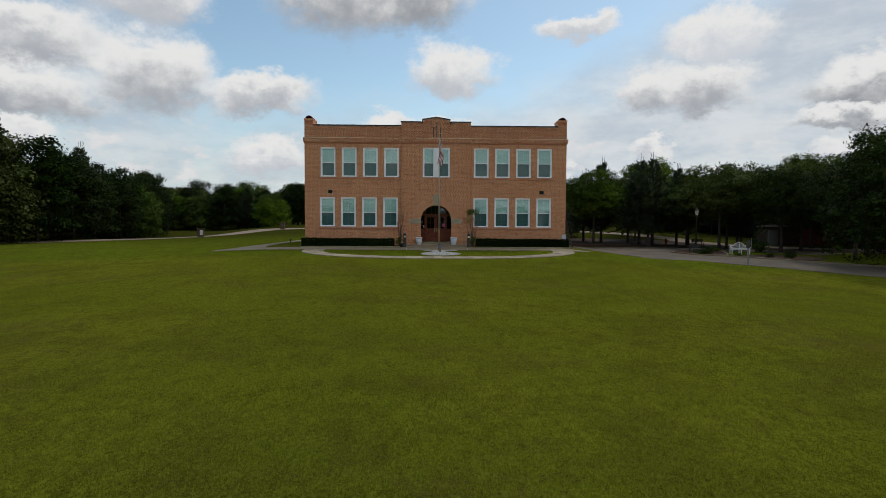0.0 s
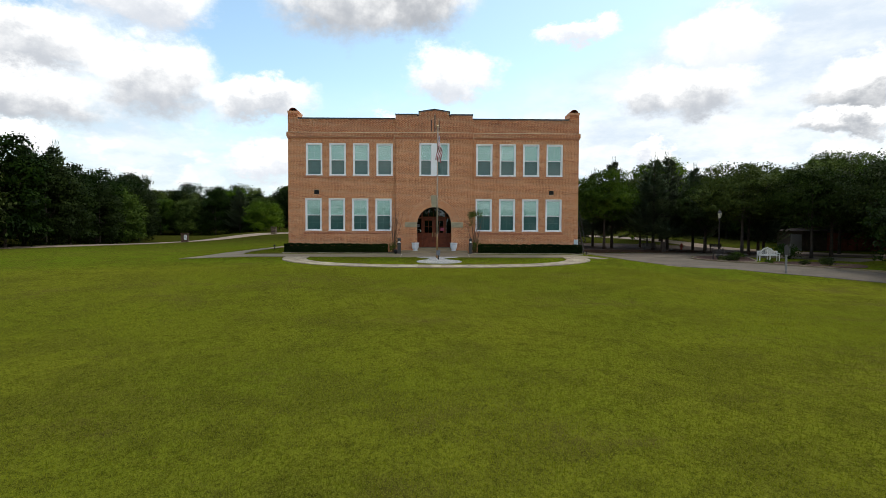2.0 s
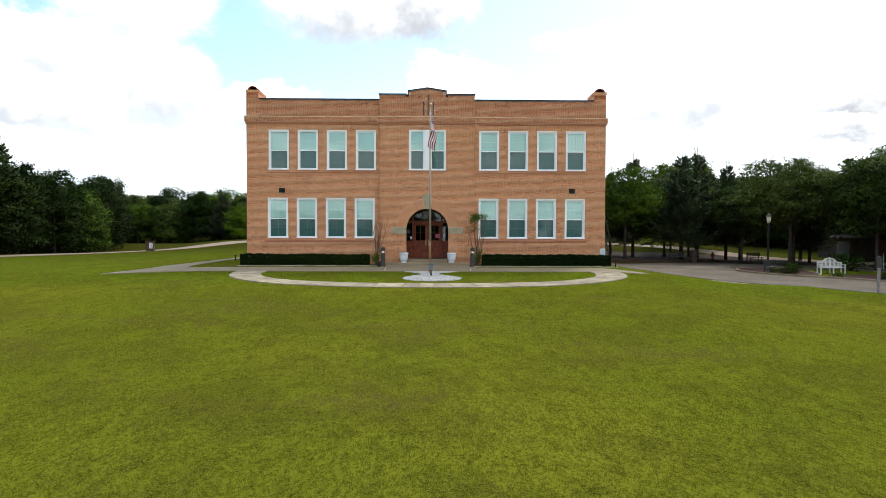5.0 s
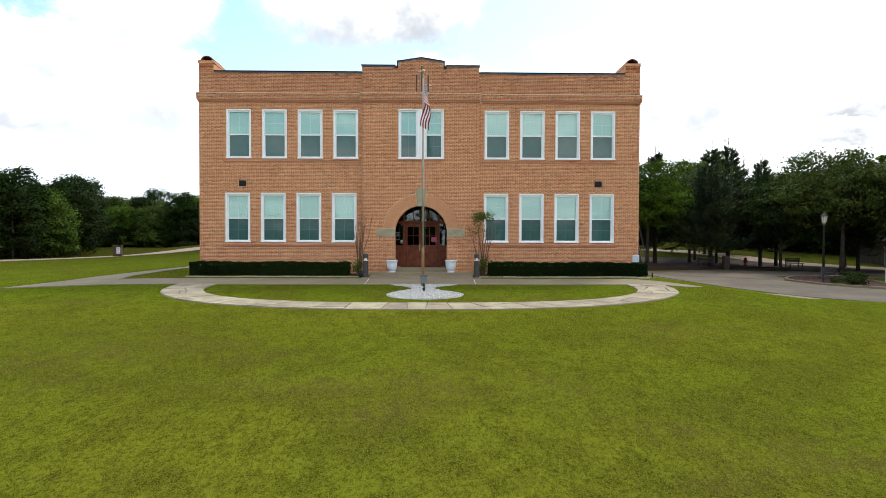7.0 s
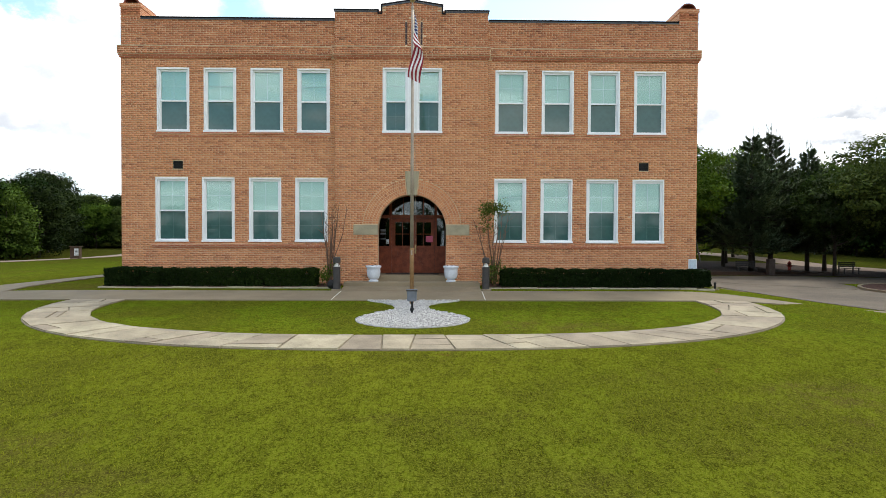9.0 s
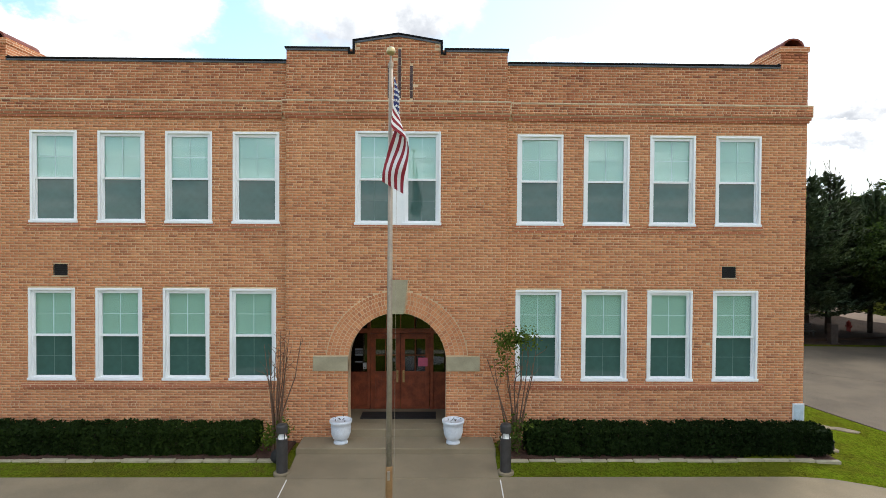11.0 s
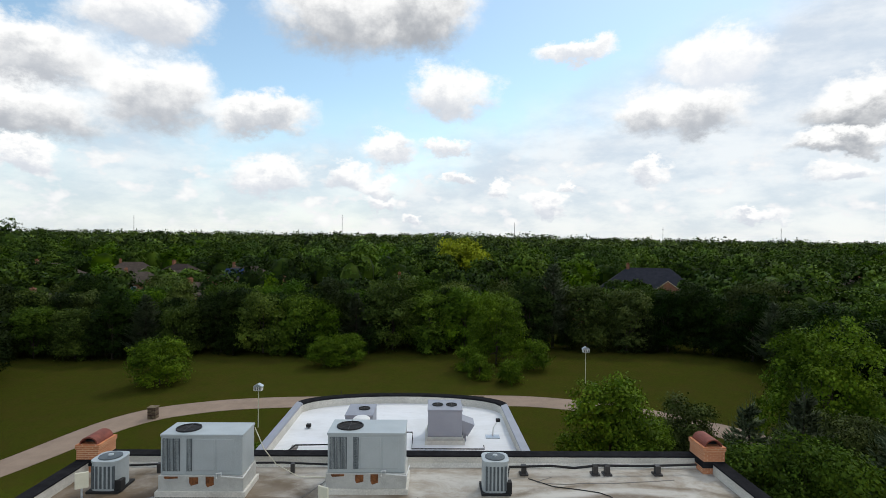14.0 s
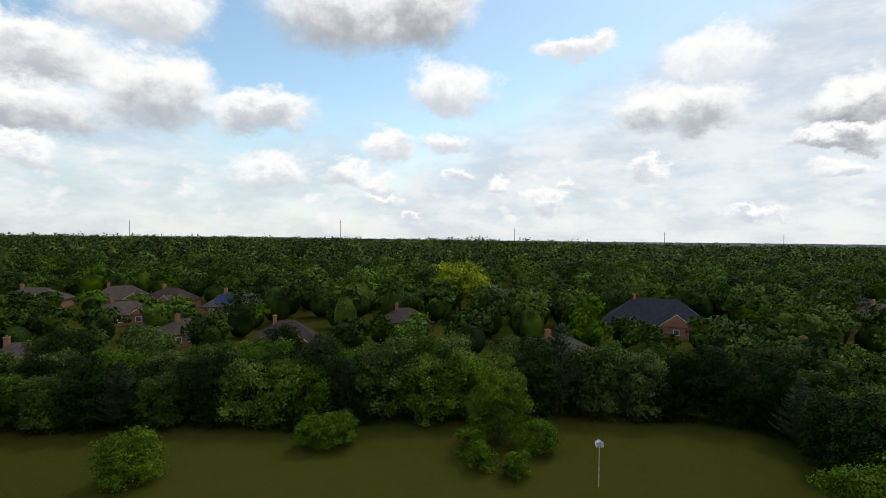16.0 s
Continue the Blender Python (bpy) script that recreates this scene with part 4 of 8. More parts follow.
upper = window(W2X[0], W2[0], WW, W2[1] - W2[0], YF + 0.015, cross_low=False)
for x in W2X[1:]:
    copy_thing(upper, Matrix.Translation((x - W2X[0], 0, 0)))
lower = window(W1X[0], W1[0], WW, W1[1] - W1[0], YF + 0.015)
for x in W1X[1:]:
    copy_thing(lower, Matrix.Translation((x - W1X[0], 0, 0)))
window(bay_hole[0], 7.39, 0.98, 2.43, yb + 0.015)
window(bay_hole[1] - 0.98, 7.39, 0.98, 2.43, yb + 0.015)
part("window_mullion", Shape().box(bay_hole[0] + 0.98, bay_hole[1] - 0.98, yb - 0.005, yb + 0.14, 7.39, 9.82), WHITE, school, bevel=0.006)
for x0, x1, z0, z1 in ((-8.81, -8.44, 6.03, 6.33), (8.69, 9.07, 6.05, 6.35)):
    vent = part("wall_vent", Shape().box(x0, x1, YF + 0.06, YF + 0.1, z0, z1), DARK, school, "black louvred wall vent")
    for i in range(5):
        part("slat", Shape().box(x0 + 0.01, x1 - 0.01, YF + 0.005, YF + 0.05, z0 + 0.02 + i * 0.055, z0 + 0.045 + i * 0.055), BLACK, vent)
    part("vent_sill", Shape().box(x0 - 0.02, x1 + 0.02, YF - 0.015, YF + 0.05, z0 - 0.035, z0), TAN, school)

# decorative dark bars on the gable
for x, z1 in ((-0.11, 11.52), (0.155, 11.94), (0.46, 11.52)):
    k_ = round((z1 - 10.67) / 0.215)
    for i in range(k_):
        st_ = (z1 - 10.67) / k_
        part("gable_inlay", Shape().box(x - 0.036, x + 0.036, yb - 0.016, yb, 10.67 + i * st_, 10.67 + (i + 1) * st_ - 0.014), PLUM, school, "dark glazed brick inlay")

# arch: voussoir rings, keystone and imposts
part("keystone", Shape().wall([(AX - 0.17, 5.08), (AX + 0.17, 5.08), (AX + 0.27, 5.97), (AX - 0.27, 5.97)], yb - 0.06, yb + 0.2), STONE, school, "tapered limestone keystone", bevel=0.01)
part("impost", Shape().box(-2.06, AX - AR, yb - 0.03, yb + 0.2, 3.59, 3.965), STONE, school, "limestone impost block", bevel=0.008)
part("impost", Shape().box(AX + AR, 2.28, yb - 0.03, yb + 0.2, 3.59, 3.965), STONE, school, "limestone impost block", bevel=0.008)
for j, (r0, r1) in enumerate(((1.28, 1.385), (1.40, 1.505), (1.52, 1.625), (1.64, 1.735), (1.75, 1.83))):
    n = int(math.pi * (r0 + r1) / 2 / 0.085)
    for i in range(n):
        a0, a1 = math.pi * (i + 0.09) / n, math.pi * (i + 0.91) / n
        if abs((a0 + a1) / 2 - math.pi / 2) < 0.235 / r0 or r0 * math.sin((a0 + a1) / 2) < 0.14:
            continue
        part("brick", Shape().wall([(AX + r0 * math.cos(a1), ASP + r0 * math.sin(a1)), (AX + r0 * math.cos(a0), ASP + r0 * math.sin(a0)), (AX + r1 * math.cos(a0), ASP + r1 * math.sin(a0)), (AX + r1 * math.cos(a1), ASP + r1 * math.sin(a1))], yb - (0.006 if j < 4 else 0.02), yb), BRICK_PIECE, centre)

# porch, steps and the wooden entrance
part("landing", Shape().box(-2.3, 2.62, 44.7, yb, 1.3, 1.87), CONCRETE, school, "concrete landing step", bevel=0.015)
part("porch_floor", Shape().box(AX - AR, AX + AR, yb - 0.02, YF + 0.36, 1.3, 2.06).box(-2.2, 2.4, YF + 0.36, 47.5, 1.3, 2.06), CONCRETE, school, bevel=0.01)
part("porch_wall", Shape().box(-2.2, -2.1, YF + 0.36, 47.4, 2.06, 6.3).box(2.3, 2.4, YF + 0.36, 47.4, 2.06, 6.3).box(-2.1, 2.3, YF + 0.36, 47.4, 5.3, 5.4), BRICKWORK, school)
YD = 47.25
entry = part("entrance_screen", Shape().box(-2.1, 2.3, YD, YD + 0.08, 4.28, 4.42), WOOD, school, "varnished wooden entrance screen with sidelights", bevel=0.006)
for nm, q in (("head_rail", (-2.1, 2.3, YD, YD + 0.08, 5.15, 5.3)), ("side_panel", (-2.1, -1.42, YD, YD + 0.08, 2.06, 5.15)), ("side_panel", (1.55, 2.3, YD, YD + 0.08, 2.06, 5.15)), ("post", (-0.86, -0.76, YD - 0.03, YD + 0.08, 2.06, 5.15)),
              ("post", (0.97, 1.07, YD - 0.03, YD + 0.08, 2.06, 5.15)), ("apron", (-1.42, -0.86, YD + 0.02, YD + 0.06, 2.06, 3.15)), ("apron", (1.07, 1.55, YD + 0.02, YD + 0.06, 2.06, 3.15)), ("stile", (-1.42, -1.36, YD, YD + 0.08, 3.15, 4.28)), ("stile", (1.5, 1.55, YD, YD + 0.08, 3.15, 4.28))):
    part(nm, Shape().box(*q), WOOD, entry, bevel=0.006)
part("sidelight_pane", Shape().box(-1.36, -0.86, YD + 0.035, YD + 0.045, 3.15, 4.28), DARKGLASS, entry)
part("sidelight_pane", Shape().box(1.07, 1.5, YD + 0.035, YD + 0.045, 3.15, 4.28), DARKGLASS, entry)
part("transom_pane", Shape().box(-1.42, 1.55, YD + 0.035, YD + 0.045, 4.42, 5.15), DARKGLASS, entry)
for x in (-0.3, 0.105, 0.52):
    part("transom_bar", Shape().box(x - 0.015, x + 0.015, YD + 0.01, YD + 0.06, 4.42, 5.15), WOOD, entry)


def door(x0, x1, hx):
    d = part("door", Shape().box(x0, x0 + 0.13, YD, YD + 0.055, 2.07, 4.27).box(x1 - 0.13, x1, YD, YD + 0.055, 2.07, 4.27).box(x0 + 0.13, x1 - 0.13, YD, YD + 0.055, 2.07, 2.33)
             .box(x0 + 0.13, x1 - 0.13, YD, YD + 0.055, 3.05, 3.17).box(x0 + 0.13, x1 - 0.13, YD, YD + 0.055, 4.12, 4.27), WOOD, school, "closed red-brown panelled door with four-light glazing", bevel=0.006)
    part("panel", Shape().box(x0 + 0.13, x1 - 0.13, YD + 0.02, YD + 0.04, 2.33, 3.05), WOOD, d)
    for i in range(1, 7):
        xx = x0 + 0.13 + (x1 - x0 - 0.26) * i / 7
        part("bead", Shape().box(xx - 0.006, xx + 0.006, YD + 0.012, YD + 0.02, 2.33, 3.05), WOOD, d)
    part("pane", Shape().box(x0 + 0.13, x1 - 0.13, YD + 0.025, YD + 0.032, 3.17, 4.12), DARKGLASS, d)
    cx = (x0 + x1) / 2
    part("glazing_bar", Shape().box(cx - 0.012, cx + 0.012, YD + 0.008, YD + 0.04, 3.17, 4.12).box(x0 + 0.13, x1 - 0.13, YD + 0.008, YD + 0.04, 3.63, 3.655), WOOD, d)
    part("handle", Shape().box(hx - 0.03, hx + 0.03, YD - 0.012, YD, 2.85, 3.2).tube([(hx, YD - 0.012, 2.92), (hx, YD - 0.06, 2.94), (hx, YD - 0.06, 3.1), (hx, YD - 0.012, 3.12)], 0.013), BRASS, d, "aged brass pull handle")
    return d


door(-0.75, 0.10, 0.02)
door(0.11, 0.96, 0.20)
# near-black sheet painted as the unlit hall behind the door glass
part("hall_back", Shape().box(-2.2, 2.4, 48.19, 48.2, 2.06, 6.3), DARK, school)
tagged(part("doormat", Shape().box(-0.95, 1.15, 46.35, 46.95, 2.062, 2.082), BLACK, bevel=0.006), "black rubber doormat on the porch", "doormat")
tagged(part("paper_notice", Shape().box(0.62, 0.90, YD - 0.006, YD - 0.002, 3.32, 3.57), PINK), "pink paper notice taped to the door glass", "notice")
intercom = thing("intercom", -0.93, YD, 3.3, "small grey intercom box beside the doors", "intercom")
part("body", Shape().box(-0.98, -0.88, YD - 0.035, YD + 0.02, 3.24, 3.42), GALV, intercom, bevel=0.006)
part("button", Shape().box(-0.945, -0.915, YD - 0.042, YD - 0.035, 3.27, 3.30), BLACK, intercom)
for z0, z1 in ((3.62, 3.68), (3.71, 3.74), (3.77, 3.83), (3.42, 3.46)):
    tagged(part("door_sticker", Shape().box(-1.22, -1.0, YD + 0.028, YD + 0.032, z0, z1), GREYBOX), "grey lettered sticker on the sidelight glass", "sticker", "stickers on the sidelight")
plaque = thing("wall_plaque", 10.6, YF, 2.3, "pale blue relief plaque on the brick wall", "plaque")
part("frame", Shape().box(10.62, 10.94, YF - 0.03, YF - 0.008, 2.25, 2.72), PAPER, plaque, bevel=0.006)
part("relief", Shape().box(10.65, 10.91, YF - 0.036, YF - 0.03, 2.28, 2.69), BLUEPAPER, plaque)

# corner chimneys with barrel-tile hoods
def chimney(x0, x1, y0, y1, zb, zt):
    ch = part("chimney", Shape().box(x0, x1, y0, y1, zb, zt - 0.14).box(x0 - 0.03, x1 + 0.03, y0 - 0.03, y1 + 0.03, zt - 0.14, zt), BRICKWORK, school, "square brick chimney stack")
    r, cx = (x1 - x0) / 2 - 0.06, (x0 + x1) / 2
    pts = [(cx + r * math.cos(a), zt + 0.8 * r * math.sin(a)) for a in np.linspace(0, math.pi, 13)]
    inn = [(cx + (r - 0.05) * math.cos(a), zt + 0.8 * (r - 0.05) * math.sin(a)) for a in np.linspace(math.pi, 0, 13)]
    part("barrel_hood", Shape().wall(pts + inn, y0 + 0.05, y1 - 0.05), TERRACOTTA, ch, "half-round red clay hood")
    part("flue", Shape().box(x0 + 0.12, x1 - 0.12, y0 + 0.3, y1 - 0.3, zt, zt + 0.05), BLACK, ch)
    part("flashing", Shape().box(x0 - 0.015, x1 + 0.015, y0 - 0.015 if y0 > 50 else y0 + 0.05, y1 + 0.015, ZPAR - 0.12, ZPAR + 0.1), COPING, ch)


for x0, x1 in ((XL, XL + 0.72), (XR - 0.72, XR)):
    chimney(x0, x1, YF + 0.012, YF + 1.4, ZPAR - 0.6, 12.16)
    chimney(x0, x1, YB - 1.0, YB, ZPAR - 0.6, 12.22)

# rear annex with a bowed end
ann = [(-5.75, YB), (4.85, YB), (4.75, 66.65)] + [(-0.5 + 5.25 * math.cos(a), 66.65 + 1.9 * math.sin(a)) for a in np.linspace(0.12, math.pi - 0.12, 15)] + [(-5.75, 66.65)]
annex = thing("rear_annex", -0.5, 62.5, 1.8, "single brick annex with bowed end and bright white flat roof", "building")
part("wall", Shape().prism(ann, ZG, 10.35), BRICKWORK, annex)
part("roof", Shape().prism(ann, 10.35, 10.5), CLEANROOF, annex, "bright white roof membrane")
inner = [((x + 0.5) * 0.945 - 0.5, YB + (y - YB) * 0.965) for x, y in ann]
for i in range(1, len(ann)):
    a, b, c, d = ann[i], ann[(i + 1) % len(ann)], inner[(i + 1) % len(ann)], inner[i]
    if i == len(ann) - 1:
        pass
    bow = 2 <= i < len(ann) - 2
    part("parapet", Shape().prism([a, b, c, d], 10.5, 10.86), WHITEWALL, annex)
    o = [((x + 0.5) * 1.008 - 0.5, YB + (y - YB) * 1.005) for x, y in (a, b)]
    part("coping", Shape().prism([o[0], o[1], c, d], 10.86, 10.95), COPING if bow else ACGREY, annex)

# ---- roof equipment ----
def rooftop_unit(x0, y0, w, d, zb, zt, mat, fans, label, grilles=True, curb=0.62):
    u = thing("rooftop_unit", x0 + w / 2, y0 + d / 2, zb, label, "air conditioner", "rooftop air conditioners")
    zc = zb + curb
    part("curb", Shape().box(x0 - 0.05, x0 + w + 0.05, y0 - 0.05, y0 + d + 0.05, zb + 0.16, zc), CURBMETAL, u, "pale painted steel roof curb", bevel=0.01)
    part("curb_skirt", Shape().prism([(x0 - 0.12, y0 - 0.12), (x0 + w + 0.12, y0 - 0.12), (x0 + w + 0.12, y0 + d + 0.12), (x0 - 0.12, y0 + d + 0.12)], zb, zb + 0.16), WHITEWALL, u)
    part("casing", Shape().box(x0, x0 + w, y0, y0 + d, zc, zt), mat, u, bevel=0.02)
    part("top_rim", Shape().box(x0 - 0.02, x0 + w + 0.02, y0 - 0.02, y0 + d + 0.02, zt - 0.06, zt + 0.01), mat, u, bevel=0.01)
    for fx, fy, r in fans:
        fan = part("fan_grille", Shape().lathe([(r, zt + 0.01), (r, zt + 0.05), (r - 0.04, zt + 0.055), (r - 0.05, zt + 0.02)], x0 + fx, y0 + fy, 20), BLACK, u, "black round fan opening")
        for q in range(4):
            a = q * math.pi / 4
            part("guard_bar", Shape().tube([(x0 + fx - r * math.cos(a), y0 + fy - r * math.sin(a), zt + 0.055), (x0 + fx + r * math.cos(a), y0 + fy + r * math.sin(a), zt + 0.055)], 0.008, 4), PEWTER, fan)
    if grilles:
        h0, h1 = zc + 0.12, zt - 0.12
        for i, gx in enumerate((0.06, 0.24, 0.42, 0.78)):
            g = part("coil_grille", Shape().box(x0 + gx, x0 + gx + 0.165, y0 - 0.012, y0, h0, h1), LOUVRE, u, "dark coil grille")
            for q in range(4):
                part("grille_bar", Shape().box(x0 + gx + 0.02 + q * 0.035, x0 + gx + 0.027 + q * 0.035, y0 - 0.018, y0 - 0.012, h0, h1), mat, g)
        for gx, gw in ((1.0, 0.62), (1.68, 0.5), (2.22, 0.4)):
            if gx + gw < w:
                part("access_panel", Shape().box(x0 + gx, x0 + gx + gw, y0 - 0.014, y0, h0 + 0.02, h1 - 0.02), mat, u, bevel=0.006)
        for q0, q1, h0_, h1_ in ((0.36, 0.47, 0.30, 0.04), (0.56, 0.66, 0.34, 0.02), (0.05, 0.22, 0.10, 0.02)):
            part("rust_stain", Shape().wall([(x0 + w * q0, zc - h0_ * 0.7), (x0 + w * (q0 + 0.02), zc - h0_), (x0 + w * q1, zc - h0_ * 0.8), (x0 + w * q1, zc - h1_), (x0 + w * q0, zc - h1_)], y0 - 0.056, y0 - 0.051), RUST, u)
        part("drain_pipe", Shape().tube([(x0 + w * 0.70, y0 - 0.1, zc - 0.05), (x0 + w * 0.70, y0 - 0.12, zc + 0.1), (x0 + w * 0.76, y0 - 0.12, zc + 0.12), (x0 + w * 0.76, y0 - 0.12, zc + 0.02), (x0 + w + 0.06, y0 - 0.14, zc - 0.02), (x0 + w + 0.14, y0 + 0.3, zc + 0.12)], 0.022), PVC, u, "white plastic drain pipe")
    return u


rooftop_unit(-7.15, 55.75, 2.45, 1.1, ZROOF, 13.16, ACPAINT, [(0.62, 0.52, 0.38)], "large pale grey rooftop air conditioner on a rust-stained curb")
rooftop_unit(-2.17, 55.95, 2.36, 1.25, ZROOF, 13.16, ACPAINT, [(0.60, 0.6, 0.42)], "large pale grey rooftop air conditioner on a steel curb")
rooftop_unit(0.85, 62.3, 1.45, 1.5, 10.5, 11.95, ACGREY, [(0.42, 0.7, 0.24), (1.02, 0.7, 0.24)], "grey two-fan rooftop unit with a hooded vent", False, 0.3)
rooftop_unit(-2.6, 62.0, 1.15, 1.6, 10.5, 11.8, ACGREY, [(0.7, 0.9, 0.25)], "grey single-fan rooftop unit", False, 0.3)
hood = thing("exhaust_hood", 2.6, 63.0, 10.5, "grey sheet-metal exhaust hood beside the roof unit", "vent")
part("hood", Shape().wall([(2.3, 11.0), (2.55, 10.75), (2.85, 11.25), (2.3, 11.45)], 62.5, 63.4), ACGREY, hood)
part("duct", Shape().box(2.3, 2.5, 62.6, 63.3, 10.5, 11.0), ACGREY, hood)
drum = thing("round_roof_vent", -1.85, 61.5, 10.5, "white ribbed round roof ventilator", "vent")
part("drum", Shape().lathe([(0.3, 10.5), (0.26, 10.9), (0.26, 11.4), (0.36, 11.46), (0.36, 11.58), (0.28, 11.62), (0.28, 11.70), (0.34, 11.74), (0.34, 11.84), (0.26, 11.90), (0.05, 11.95)], -1.85, 61.5, 20), PVC, drum)
dish = thing("roof_camera_mast", 3.9, 63.4, 10.5, "bent white roof mast with a black camera", "camera")
part("mast", Shape().tube([(3.7, 63.2, 10.55), (3.75, 63.3, 10.9), (3.95, 63.5, 11.1)], 0.035), PVC, dish)
part("head", Shape().box(3.88, 4.06, 63.42, 63.6, 11.08, 11.2), BLACK, dish, bevel=0.01)
part("base", Shape().box(3.4, 4.0, 62.95, 63.35, 10.5, 10.55), GALV, dish)
cam2 = thing("roof_floodlight", -4.6, 64.2, 10.5, "small black floodlight on the annex roof", "floodlight")
part("head", Shape().box(-4.7, -4.5, 64.1, 64.3, 10.56, 10.7), BLACK, cam2, bevel=0.01)
part("foot", Shape().box(-4.62, -4.58, 64.18, 64.22, 10.5, 10.56), BLACK, cam2)
pipe = thing("annex_pipe", -4.2, 61.5, 10.5, "black gas pipe on low roof blocks", "pipe")
part("run", Shape().tube([(-5.0, 60.0, 10.62), (-4.6, 61.8, 10.62), (-2.7, 61.9, 10.62)], 0.03), BLACK, pipe)
part("support", Shape().box(-4.75, -4.5, 61.6, 61.9, 10.5, 10.6), BLOCK, pipe)
part("support", Shape().box(-5.1, -4.9, 59.9, 60.1, 10.5, 10.6), BLOCK, pipe)
pipe2 = thing("annex_pipe", 1.5, 61.3, 10.5, "grey conduit run across the annex roof", "pipe")
part("run", Shape().tube([(-0.9, 62.6, 10.9), (0.2, 62.6, 10.9), (0.2, 62.6, 10.56), (0.2, 61.6, 10.56), (3.2, 61.6, 10.56), (3.2, 62.0, 10.56)], 0.025), PEWTER, pipe2)


def condenser(x, y, h, w, label):
    c = thing("condenser_unit", x, y, ZROOF, label, "air conditioner", "condensers on the roof")
    part("pad", Shape().box(x - w * 0.56, x + w * 0.56, y - w * 0.56, y + w * 0.56, ZROOF, ZROOF + 0.07), BLACK, c)
    r, n = w / 2, 24
    prof = [(x + r * math.copysign(abs(math.cos(a)) ** 0.5, math.cos(a)), y + r * math.copysign(abs(math.sin(a)) ** 0.5, math.sin(a))) for a in np.linspace(0, 2 * math.pi, n, endpoint=False)]
    part("casing", Shape().prism(prof, ZROOF + 0.07, ZROOF + h), ACPAINT, c)
    part("top", Shape().prism([(x + (px - x) * 1.04, y + (py - y) * 1.04) for px, py in prof], ZROOF + h, ZROOF + h + 0.05), ACPAINT, c)
    f = part("fan_guard", Shape().lathe([(r * 0.78, ZROOF + h + 0.05), (r * 0.78, ZROOF + h + 0.08), (r * 0.70, ZROOF + h + 0.085), (r * 0.2, ZROOF + h + 0.10), (0.02, ZROOF + h + 0.10)], x, y, 20), LOUVRE, c, "dark wire fan guard")
    part("hub", Shape().lathe([(r * 0.2, ZROOF + h + 0.10), (r * 0.17, ZROOF + h + 0.13), (0.01, ZROOF + h + 0.135)], x, y, 12), ACPAINT, f)
    for i in range(6):
        sx = x - w * 0.36 + i * w * 0.145
        part("louvre", Shape().box(sx - 0.03, sx + 0.03, y - r - 0.012, y - r + 0.05, ZROOF + 0.14, ZROOF + h - 0.1), LOUVRE, c)
    part("valve_box", Shape().box(x + r * 0.7, x + r + 0.1, y - r * 0.9, y - r * 0.3, ZROOF + 0.02, ZROOF + 0.38), BLACK, c, bevel=0.01)


condenser(-8.95, 56.3, 0.92, 0.86, "pale grey condenser unit standing in a puddle")
condenser(3.0, 56.2, 0.98, 0.80, "pale grey condenser unit with black pipes")


def antenna(x, y, top, turn, label):
    a = thing("roof_antenna", x, y, ZROOF, label, "antenna", "panel antennas on the roof")
    part("mat", Shape().box(x - 0.62, x + 0.62, y - 0.45, y + 0.45, ZROOF, ZROOF + 0.025), BLACK, a)
    part("frame", Shape().box(x - 0.58, x + 0.58, y - 0.42, y - 0.38, ZROOF + 0.025, ZROOF + 0.07).box(x - 0.58, x + 0.58, y + 0.38, y + 0.42, ZROOF + 0.025, ZROOF + 0.07).box(x - 0.58, x - 0.54, y - 0.38, y + 0.38, ZROOF + 0.025, ZROOF + 0.07).box(x + 0.54, x + 0.58, y - 0.38, y + 0.38, ZROOF + 0.025, ZROOF + 0.07), GALV, a)
    for bx, by, bz in ((-0.34, -0.2, 0.07), (0.2, -0.2, 0.07), (-0.1, 0.15, 0.07), (0.38, 0.15, 0.07), (-0.25, -0.1, 0.27), (0.22, -0.05, 0.27)):
        z = ZROOF + bz
        b = part("ballast_block", Shape().box(x + bx - 0.2, x + bx + 0.2, y + by - 0.1, y + by + 0.1, z, z + 0.19), BLOCK, a, "grey concrete ballast block", bevel=0.008)
        for hx in (-0.13, 0.03):
            part("core_hole", Shape().box(x + bx + hx, x + bx + hx + 0.1, y + by - 0.104, y + by - 0.1, z + 0.05, z + 0.14), BLACK, b)
    part("mast", Shape().tube([(x, y, ZROOF + 0.07), (x, y, top)], 0.028, 8), GALV, a)
    for q in range(3):
        an = q * 2.09 + 0.5
        part("brace", Shape().tube([(x + 0.45 * math.cos(an), y + 0.36 * math.sin(an), ZROOF + 0.07), (x, y, ZROOF + 0.75)], 0.018), GALV, a)
    c, s_ = math.cos(turn), math.sin(turn)
    pts = [(x + u * c - v * s_, y + u * s_ + v * c) for u, v in ((-0.15, -0.07), (0.15, -0.07), (0.15, -0.02), (-0.15, -0.02))]
    part("panel", Shape().prism(pts, top - 0.36, top + 0.05), CREAM, a, "flat cream antenna panel", bevel=0.01)


